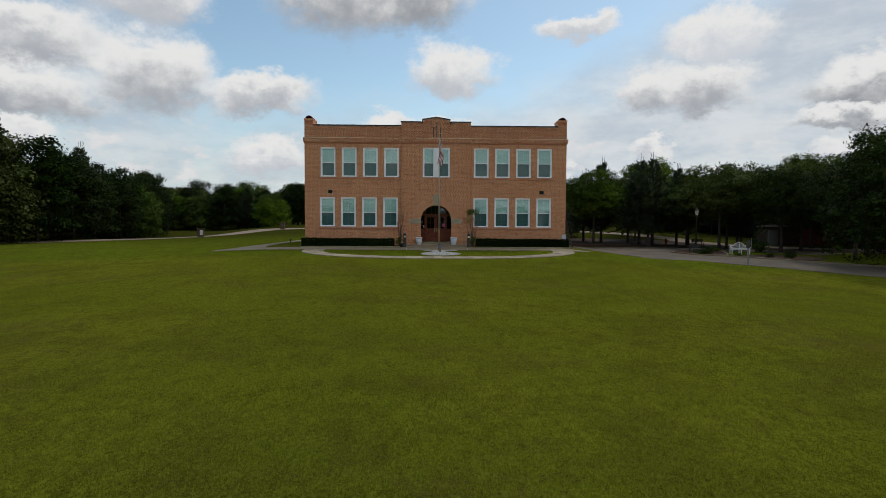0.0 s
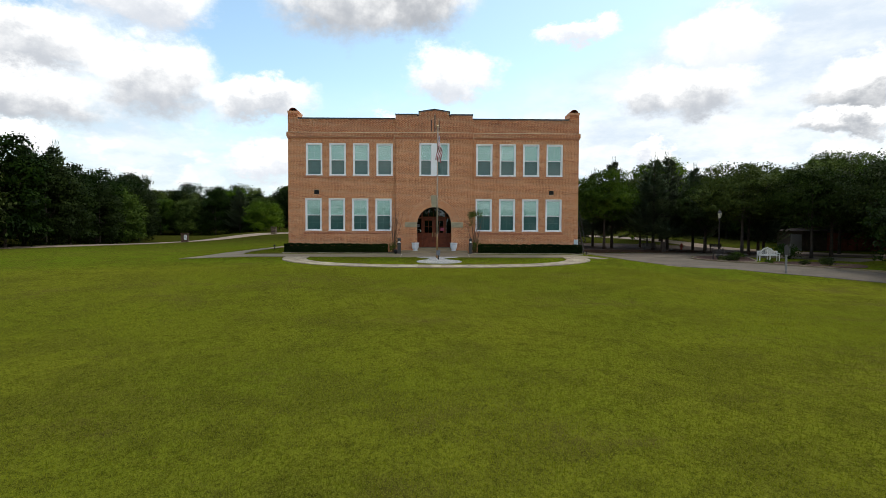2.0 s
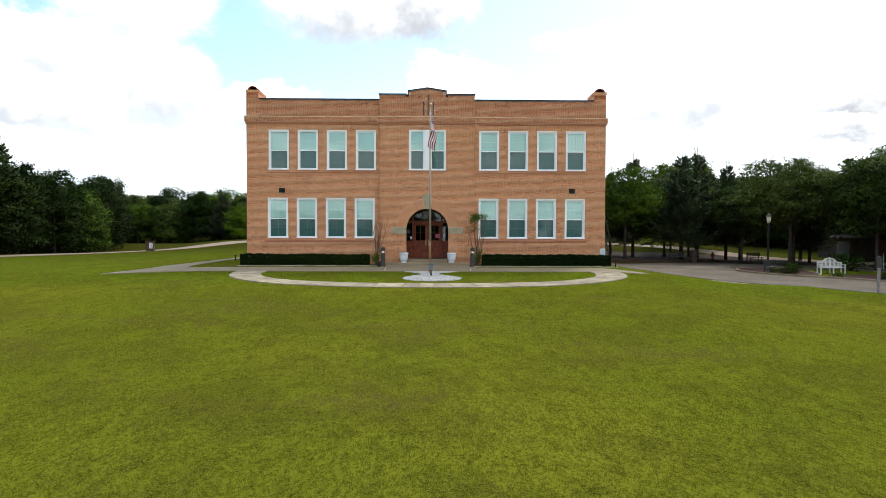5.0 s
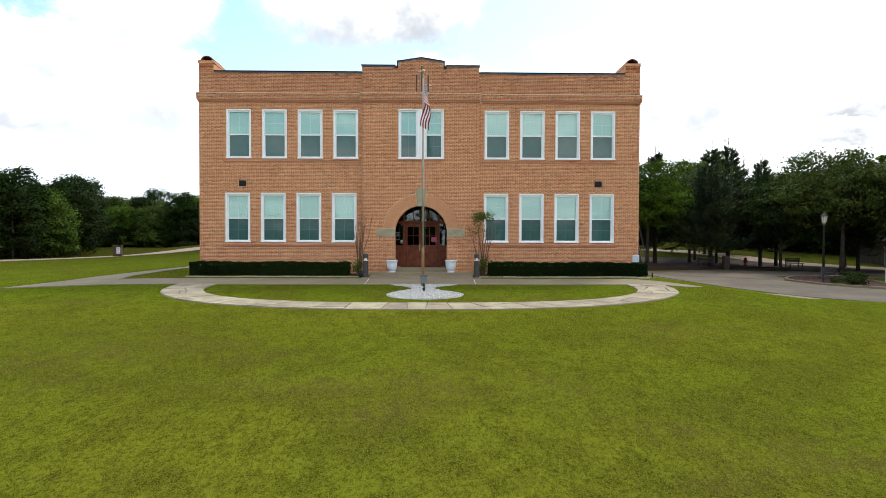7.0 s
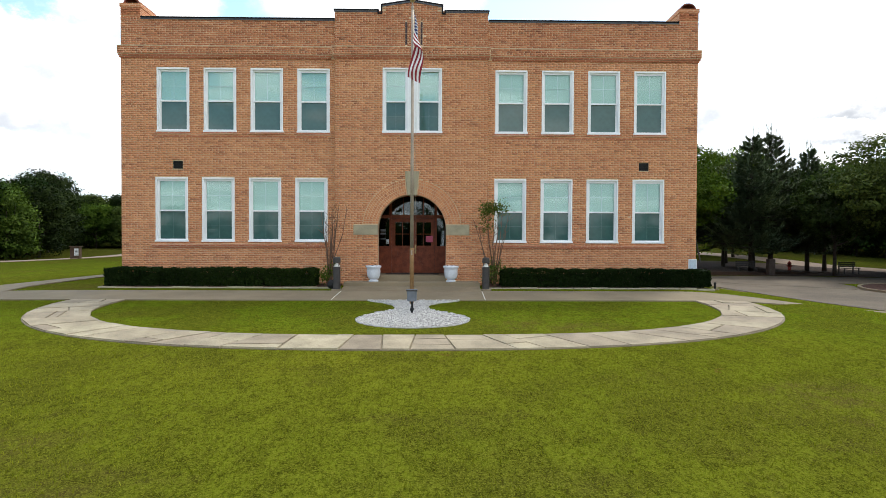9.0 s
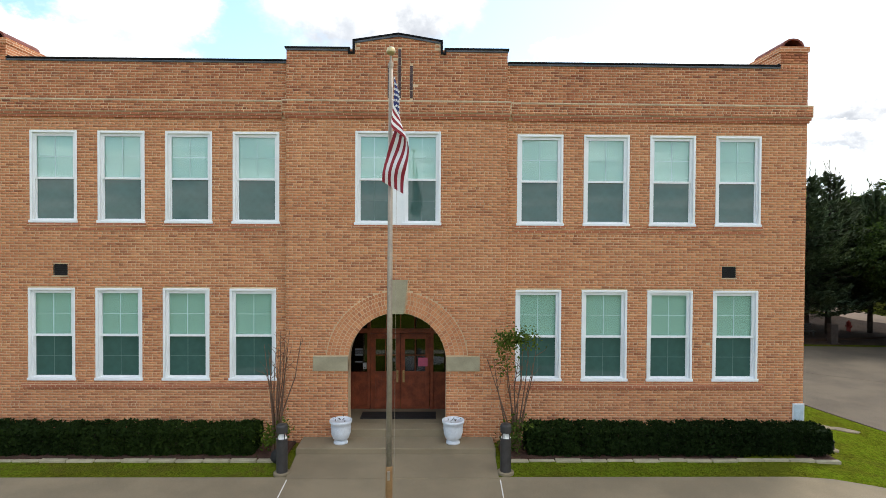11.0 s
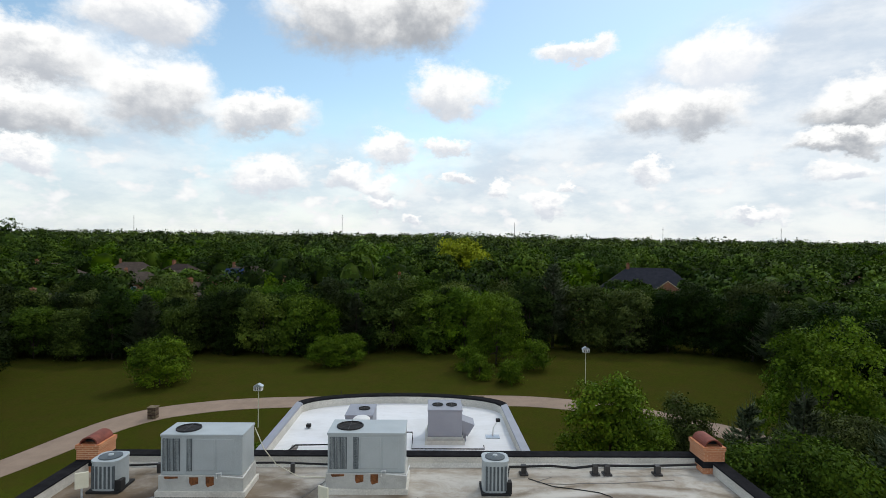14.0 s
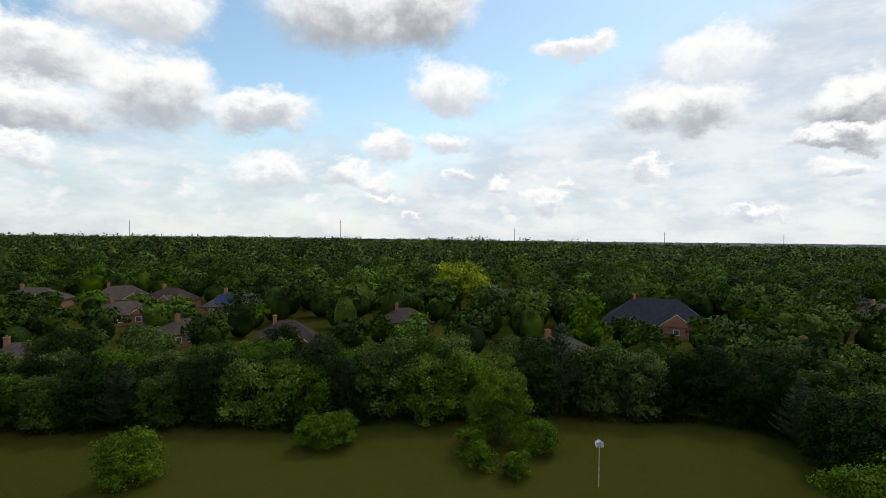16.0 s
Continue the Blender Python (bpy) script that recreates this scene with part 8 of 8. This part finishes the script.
    V, N = np.concatenate(V), np.concatenate(N)
    N = N / (np.linalg.norm(N, axis=1, keepdims=True) + 1e-9)
    me = fast_mesh(name, V, np.arange(len(V)).reshape(-1, 4))
    me.normals_split_custom_set_from_vertices(N.tolist())
    me.attributes.new("tone", "FLOAT", "FACE").data.foreach_set("value", np.concatenate(T).astype(np.float32))
    return tagged(part(name, me, mat), label, "woods", kind="stuff")


r = np.random.default_rng(9)
groups = [[], [], []]
for y in np.arange(128, 330, 10.5):
    half = 90 + (y - 128) * 1.0
    for x in np.arange(-half, half, 12.0):
        xx, yy = x + r.uniform(-3.0, 3.0), y + r.uniform(-2.6, 2.6)
        if near_house(xx, yy, 3.0) or (y < 150 and -60 < x < 45) or r.uniform() < 0.06:
            continue
        tall = before_house(xx, yy)
        hh = min(r.uniform(7.5, 13.0) + (2.5 if r.uniform() < 0.14 else 0.0), r.uniform(0.8, 1.0) * tall if tall else 99)
        groups[r.choice(3, p=[0.44, 0.40, 0.16])].append((xx, yy, hh, min(r.uniform(4.6, 8.2), hh * 0.66)))
groups[0] += [(-190, 291, 22.0, 7.5), (-199, 296, 21.0, 7.0), (-181, 296, 19.0, 6.5), (-208, 300, 19.0, 6.5)]
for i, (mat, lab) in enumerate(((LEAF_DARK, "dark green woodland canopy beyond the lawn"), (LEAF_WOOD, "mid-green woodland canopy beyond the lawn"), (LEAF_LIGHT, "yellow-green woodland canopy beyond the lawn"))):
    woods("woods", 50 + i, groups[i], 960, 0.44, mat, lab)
groups = [[], []]
for y in np.concatenate([np.arange(330, 520, 11.0), np.arange(520, 900, 20.0)]):
    half = 300 + (y - 330) * 0.95
    st_ = 11.0 if y < 520 else 17.0
    for x in np.arange(-half, half, st_):
        groups[int(r.uniform() < 0.4)].append((x + r.uniform(-4, 4), y + r.uniform(-4, 4), r.uniform(8.0, 12.8) + (3.0 if r.uniform() < 0.08 else 0), st_ * r.uniform(0.42, 0.62)))
for i, mat in enumerate((LEAF_DARK, LEAF_MID)):
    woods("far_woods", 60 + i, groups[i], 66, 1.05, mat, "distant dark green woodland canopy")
# side woods east and west, seen past the school
side_spots = []
for x in np.arange(-130, 131, 7.0):
    for y in np.arange(30, 128, 7.0):
        if -64 < x < 54 or r.uniform() < 0.15:
            continue
        side_spots.append((x + r.uniform(-2.5, 2.5), y + r.uniform(-2.5, 2.5), r.uniform(8.5, 12.5), r.uniform(3.8, 5.2)))
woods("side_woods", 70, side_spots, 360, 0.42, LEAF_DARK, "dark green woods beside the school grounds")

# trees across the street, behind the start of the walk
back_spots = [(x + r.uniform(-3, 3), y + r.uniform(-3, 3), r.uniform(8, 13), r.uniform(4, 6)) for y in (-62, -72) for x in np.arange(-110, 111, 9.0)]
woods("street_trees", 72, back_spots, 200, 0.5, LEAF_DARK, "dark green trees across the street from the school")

# last rise of the land: a low wooded plain to the horizon, haze mixed into its colour
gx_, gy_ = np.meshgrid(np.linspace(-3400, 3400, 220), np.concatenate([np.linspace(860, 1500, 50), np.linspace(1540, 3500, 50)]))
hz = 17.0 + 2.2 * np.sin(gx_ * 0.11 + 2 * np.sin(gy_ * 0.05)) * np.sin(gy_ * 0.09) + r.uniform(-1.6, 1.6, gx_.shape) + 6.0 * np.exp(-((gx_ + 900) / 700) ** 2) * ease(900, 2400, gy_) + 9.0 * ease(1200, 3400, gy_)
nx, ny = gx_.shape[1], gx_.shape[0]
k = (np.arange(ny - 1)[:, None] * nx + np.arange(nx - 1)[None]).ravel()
tagged(part("backdrop", fast_mesh("backdrop", np.stack([gx_, gy_, hz], -1).reshape(-1, 3), np.stack([k, k + 1, k + nx + 1, k + nx], -1)), HAZEGREEN), "low wooded plain tinted with haze at the horizon", "distance", kind="structure")

# ---- houses in the trees ----
def house(x, y, turn, w, d, ridge, solar=False, shingle=SHINGLE):
    z = gz(x, y)
    h = thing("house", 0, 0, 0, "brick suburban house with a hipped shingle roof among trees", "house", "houses beyond the woods")
    e = 2.8
    part("wall", Shape().box(-w / 2, w / 2, -d / 2, d / 2, -0.3, e), HOUSEBRICK, h)
    o, rl = 0.5, max(0.5, (w - d) / 2)
    a = [(-w / 2 - o, -d / 2 - o, e), (w / 2 + o, -d / 2 - o, e), (w / 2 + o, d / 2 + o, e), (-w / 2 - o, d / 2 + o, e), (-rl, 0, ridge), (rl, 0, ridge)]
    roof = part("roof", Shape().add(a + [(p[0], p[1], e - 0.18) for p in a[:4]], [(0, 1, 5, 4), (1, 2, 5), (2, 3, 4, 5), (3, 0, 4), (6, 9, 8, 7), (0, 6, 7, 1), (1, 7, 8, 2), (2, 8, 9, 3), (3, 9, 6, 0)]), shingle, h, "hipped asphalt shingle roof")
    gw = w * 0.16
    gx0 = w * 0.18
    part("gable", Shape().add([(gx0 - gw, -d / 2 - 1.2, e), (gx0 + gw, -d / 2 - 1.2, e), (gx0, -d / 2 - 1.2, e + gw * 0.75), (gx0 - gw, -d / 2 + 2.5, e), (gx0 + gw, -d / 2 + 2.5, e), (gx0, -d / 2 + 2.8, e + gw * 0.75)],
         [(0, 1, 2), (0, 2, 5, 3), (1, 4, 5, 2), (3, 5, 4)]), shingle, h)
    part("gable_front", Shape().wall([(gx0 - gw + 0.25, e), (gx0 + gw - 0.25, e), (gx0, e + gw * 0.75 - 0.22)], -d / 2 - 1.24, -d / 2 - 1.205), HOUSEBRICK, h)
    part("barge_board", Shape().tube([(gx0 - gw, -d / 2 - 1.26, e), (gx0, -d / 2 - 1.26, e + gw * 0.75)], 0.10, 4), TAN, h)
    part("barge_board", Shape().tube([(gx0 + gw, -d / 2 - 1.26, e), (gx0, -d / 2 - 1.26, e + gw * 0.75)], 0.10, 4), TAN, h)
    part("gable_wall", Shape().box(gx0 - gw + 0.2, gx0 + gw - 0.2, -d / 2 - 1.0, -d / 2, -0.3, e), HOUSEBRICK, h)
    ch = part("chimney", Shape().box(-w * 0.22, -w * 0.22 + 0.8, -0.6, 0.5, e, ridge + 0.9).box(-w * 0.22 - 0.08, -w * 0.22 + 0.88, -0.68, 0.58, ridge + 0.9, ridge + 1.05), HOUSEBRICK, h)
    part("flue", Shape().box(-w * 0.22 + 0.25, -w * 0.22 + 0.55, -0.3, 0.2, ridge + 1.05, ridge + 1.3), TERRACOTTA, ch)
    for wx in (-w * 0.35, -w * 0.1, gx0):
        yy = -d / 2 - (1.0 if wx == gx0 else 0)
        win = part("window", Shape().box(wx - 0.7, wx + 0.7, yy - 0.05, yy, 0.8, 2.2), WHITE, h)
        part("pane", Shape().box(wx - 0.6, wx + 0.6, yy - 0.07, yy - 0.05, 0.9, 2.1), SCREEN, win)
    if solar:
        sl = (ridge - e) / (d / 2 + o)
        for i in range(5):
            for j in range(2):
                x0, y0 = -w * 0.32 + i * 1.15, -d / 2 + 0.6 + j * 1.9
                p = [(x0, y0), (x0 + 1.05, y0), (x0 + 1.05, y0 + 1.75), (x0, y0 + 1.75)]
                part("solar_panel", Shape().prism(p, lambda a_, b_: e + sl * (b_ + d / 2 + o) + 0.02, lambda a_, b_: e + sl * (b_ + d / 2 + o) + 0.09), SOLAR, roof, "dark blue solar panel")
    h.matrix_basis = Matrix.Translation((x, y, z)) @ Matrix.Rotation(turn, 4, "Z")


for i, (x, y, a, w, d, rg) in enumerate(HOUSES):
    house(x, y, a, w, d, rg, i == 3, SLATE if i in (8, 13) else SHINGLE)
shed = thing("low_building", 50.0, 69.0, gz(50, 69), "low dark red-brown building with a pale grey panel", "building")
zs = gz(50, 69) - 0.1
part("wall", Shape().box(42.6, 60.0, 67.2, 72.0, zs, zs + 2.3), FENCEWOOD, shed)
part("roof", Shape().add([(42.0, 66.7, zs + 2.3), (60.5, 66.7, zs + 2.3), (60.5, 72.5, zs + 2.3), (42.0, 72.5, zs + 2.3), (44.0, 69.6, zs + 2.7), (58.5, 69.6, zs + 2.7)], [(0, 1, 5, 4), (1, 2, 5), (2, 3, 4, 5), (3, 0, 4), (0, 3, 2, 1)]), SHINGLE, shed)
for i in range(14):
    part("board", Shape().box(43.0 + i * 1.2, 44.12 + i * 1.2, 67.12, 67.2, zs + 0.05, zs + 2.1), TERRACOTTA if i > 1 else FENCEWOOD, shed)
part("door_panel", Shape().box(41.3, 42.55, 67.3, 67.4, zs, zs + 1.9), ACGREY, shed, "pale grey sheet panel")

for x, z1 in ((-302, 44), (-92, 47), (84, 41), (237, 38), (360, 38)):
    p = thing("utility_pole", x, 600, 3.2, "tall far-off steel power line pole", "utility pole", "power line poles")
    part("shaft", Shape().lathe([(0.34, 10), (0.2, z1)], x, 600, 8), PEWTER, p)
    part("cross_arm", Shape().box(x - 1.2, x + 1.2, 599.9, 600.1, z1 - 2.6, z1 - 2.4), PEWTER, p)

# ---- brickwork of the front: every brick its own block ----
PITCH, ROWH, BL_, BH = 0.2155, 0.0677, 0.2035, 0.0560
brng = np.random.default_rng(17)


def brick_rows(x0, x1, z0, z1, holes, arch_hole=None):
    """Bricks of a running-bond face as rows of (x0, x1, z0, z1)."""
    out = []
    for j in range(int(z0 / ROWH), int(z1 / ROWH) + 1):
        za, zb_ = j * ROWH, j * ROWH + BH
        if za < z0 or zb_ > z1 + 0.01:
            continue
        zm = (za + zb_) / 2
        gaps = [(h[0], h[1]) for h in holes if h[2] - 0.01 < zm < h[3] + 0.01]
        if arch_hole:
            cx, rad, zs = arch_hole
            if zm < zs:
                gaps.append((cx - AR, cx + AR))
            elif zm < zs + rad:
                q = math.sqrt(rad * rad - (zm - zs) ** 2)
                gaps.append((cx - q, cx + q))
        runs, at_ = [], x0
        for a, b in sorted(gaps):
            if b <= x0 or a >= x1:
                continue
            if a > at_:
                runs.append((at_, a))
            at_ = max(at_, b)
        if at_ < x1:
            runs.append((at_, x1))
        # every sixth course is laid in headers
        step = PITCH / 2 if j % 6 == 3 else PITCH
        size = BL_ - PITCH + step
        shift = (j % 2) * PITCH / 2 + 0.013 * math.sin(j * 2.7)
        for a, b in runs:
            k0 = math.floor((a - shift) / step)
            while True:
                p = max(a, k0 * step + shift)
                q = min(b, k0 * step + shift + size)
                if k0 * step + shift >= b:
                    break
                if q - p > 0.012:
                    out.append((p, q, za, zb_))
                k0 += 1
    return out


CUBE5 = np.array([(0, 1, 5, 4), (1, 2, 6, 5), (3, 0, 4, 7), (4, 5, 6, 7), (0, 3, 2, 1)])


def brick_mesh(name, rows, y, depth=0.014):
    a = np.array(rows)
    n = len(a)
    yf = y - 0.003 + brng.normal(0, 0.0008, n)
    yk = np.full(n, y + depth - 0.003)
    x0, x1, z0, z1 = a.T
    v = np.stack([np.stack(q, -1) for q in ((x0, yf, z0), (x1, yf, z0), (x1, yk, z0), (x0, yk, z0), (x0, yf, z1), (x1, yf, z1), (x1, yk, z1), (x0, yk, z1))], 1)
    return fast_mesh(name, v.reshape(-1, 3), (CUBE5[None] + 8 * np.arange(n)[:, None, None]).reshape(-1, 4))


for owner, x0, x1 in ((front_l, XL, BL), (front_r, BR, XR)):
    tagged(part("brickwork", brick_mesh("brickwork", brick_rows(x0, x1, 1.6, 10.14, wing_holes), YF), BRICK, owner), kind="stuff")
    tagged(part("parapet_brickwork", brick_mesh("brickwork", brick_rows(x0, x1, 10.62, ZPAR - 0.01, []), YF), OLDBRICK, owner), kind="stuff")
    rows_ = brick_rows(x0 - 0.08 if x0 < 0 else x0 + 0.1, x1 - 0.1 if x0 < 0 else x1 + 0.08, 10.29, 10.56, [])
    tagged(part("brickwork", brick_mesh("brickwork", rows_, YF - 0.09), OLDBRICK, owner), kind="stuff")
    c0 = XL if x0 < 0 else XR - 0.72
    rows_ = brick_rows(c0, c0 + 0.72, ZPAR + 0.045, 12.0, [])
    tagged(part("brickwork", brick_mesh("brickwork", rows_, YF), OLDBRICK, owner), kind="stuff")
low_rows = brick_rows(BL, BR, 1.6, 10.14, [bay_hole, (-2.06, AX - AR, 3.59, 3.965), (AX + AR, 2.28, 3.59, 3.965), (AX - 0.27, AX + 0.27, 5.0, 5.97)], (AX, 1.86, ASP))
tagged(part("brickwork", brick_mesh("brickwork", low_rows, yb), BRICK, centre), kind="stuff")
tagged(part("brickwork", brick_mesh("brickwork", brick_rows(BL - 0.08, BR + 0.08, 10.29, 10.56, []), yb - 0.09), OLDBRICK, centre), kind="stuff")
bars = [(-0.152, -0.068, 10.6, 11.53), (0.113, 0.197, 10.6, 11.95), (0.418, 0.502, 10.6, 11.53)]
top = [q for q in brick_rows(BL, BR, 10.62, 12.3, bars) if q[3] < 11.93 or (-1.03 < q[0] and q[1] < 1.24 and q[3] < 12.13 + 0.155 * (1 - abs((q[0] + q[1]) / 2 - 0.12) / 1.13) + 0.03)]
# the gable's middle, which the camera passes nearest, as single bricks
single = [q for q in top if -1.05 < q[0] and q[1] < 1.26 and q[3] > 10.95][:300]
rest = [q for q in top if q not in set(single)]
tagged(part("brickwork", brick_mesh("brickwork", rest, yb), OLDBRICK, centre), kind="stuff")
sizes = {}
for x0, x1, z0, z1 in single:
    key = round(x1 - x0, 2)
    if key not in sizes:
        sizes[key] = brick_mesh("brick", [(-(x1 - x0) / 2, (x1 - x0) / 2, -BH / 2, BH / 2)], 0.0)
        sizes[key].materials.append(OLDBRICK_PIECE)
    b = new("brick", sizes[key])
    b.parent = centre
    b.matrix_parent_inverse = world_of(centre).inverted()
    b.matrix_basis = Matrix.Translation(((x0 + x1) / 2, yb + brng.normal(0, 0.0006), (z0 + z1) / 2))

# ---- grass blades on the lawn ahead of the school ----
def blades(seed, n, x0, x1, y0, y1, h):
    r = np.random.default_rng(seed)
    y = y0 + (y1 - y0) * r.uniform(0, 1, n) ** 1.3
    x = OC[0] + r.normal(0, 0.5, n) * (9 + 0.62 * y)
    d = ((np.abs(x - OC[0]) / (OA + 0.1)) ** OE + (np.abs(y - OC[1]) / (OB + 0.1)) ** OE) < 1
    d2 = ((np.abs(x - OC[0]) / (IA - 0.1)) ** IE + (np.abs(y - OC[1]) / (IB - 0.1)) ** IE) < 1
    bad = (d & ~d2) | ((y > 35.5) & (r.uniform(0, 1, n) < 0.65)) | (y > 41.25) | (x > 12.2 + 0.55 * np.maximum(0, 46 - y)) | inside(x, y, poly * 1.0)
    x, y = x[~bad], y[~bad]
    n = len(x)
    a = r.uniform(0, math.pi, n)
    w, hh = r.uniform(0.004, 0.009, n), r.uniform(0.5, 1.2, n) * h
    lx_, ly_ = r.normal(0, 0.02, n), r.normal(0, 0.02, n)
    z = ground_z(x, y)
    v = np.stack([np.stack([x - np.cos(a) * w, y - np.sin(a) * w, z - 0.01], -1), np.stack([x + np.cos(a) * w, y + np.sin(a) * w, z - 0.01], -1), np.stack([x + lx_, y + ly_, z + hh], -1)], 1)
    return fast_mesh("grass_blades", v.reshape(-1, 3), np.arange(3 * n).reshape(-1, 3))


BLADE = leaf_material("grass_blades", (0.105, 0.125, 0.008), (0.220, 0.235, 0.020), 0.4, per_object=False)
g = tagged(part("grass_blades", blades(5, 360000, -14, 15, 6, 41.2, 0.045), BLADE), "short mown grass blades of the lawn", "grass", kind="stuff")
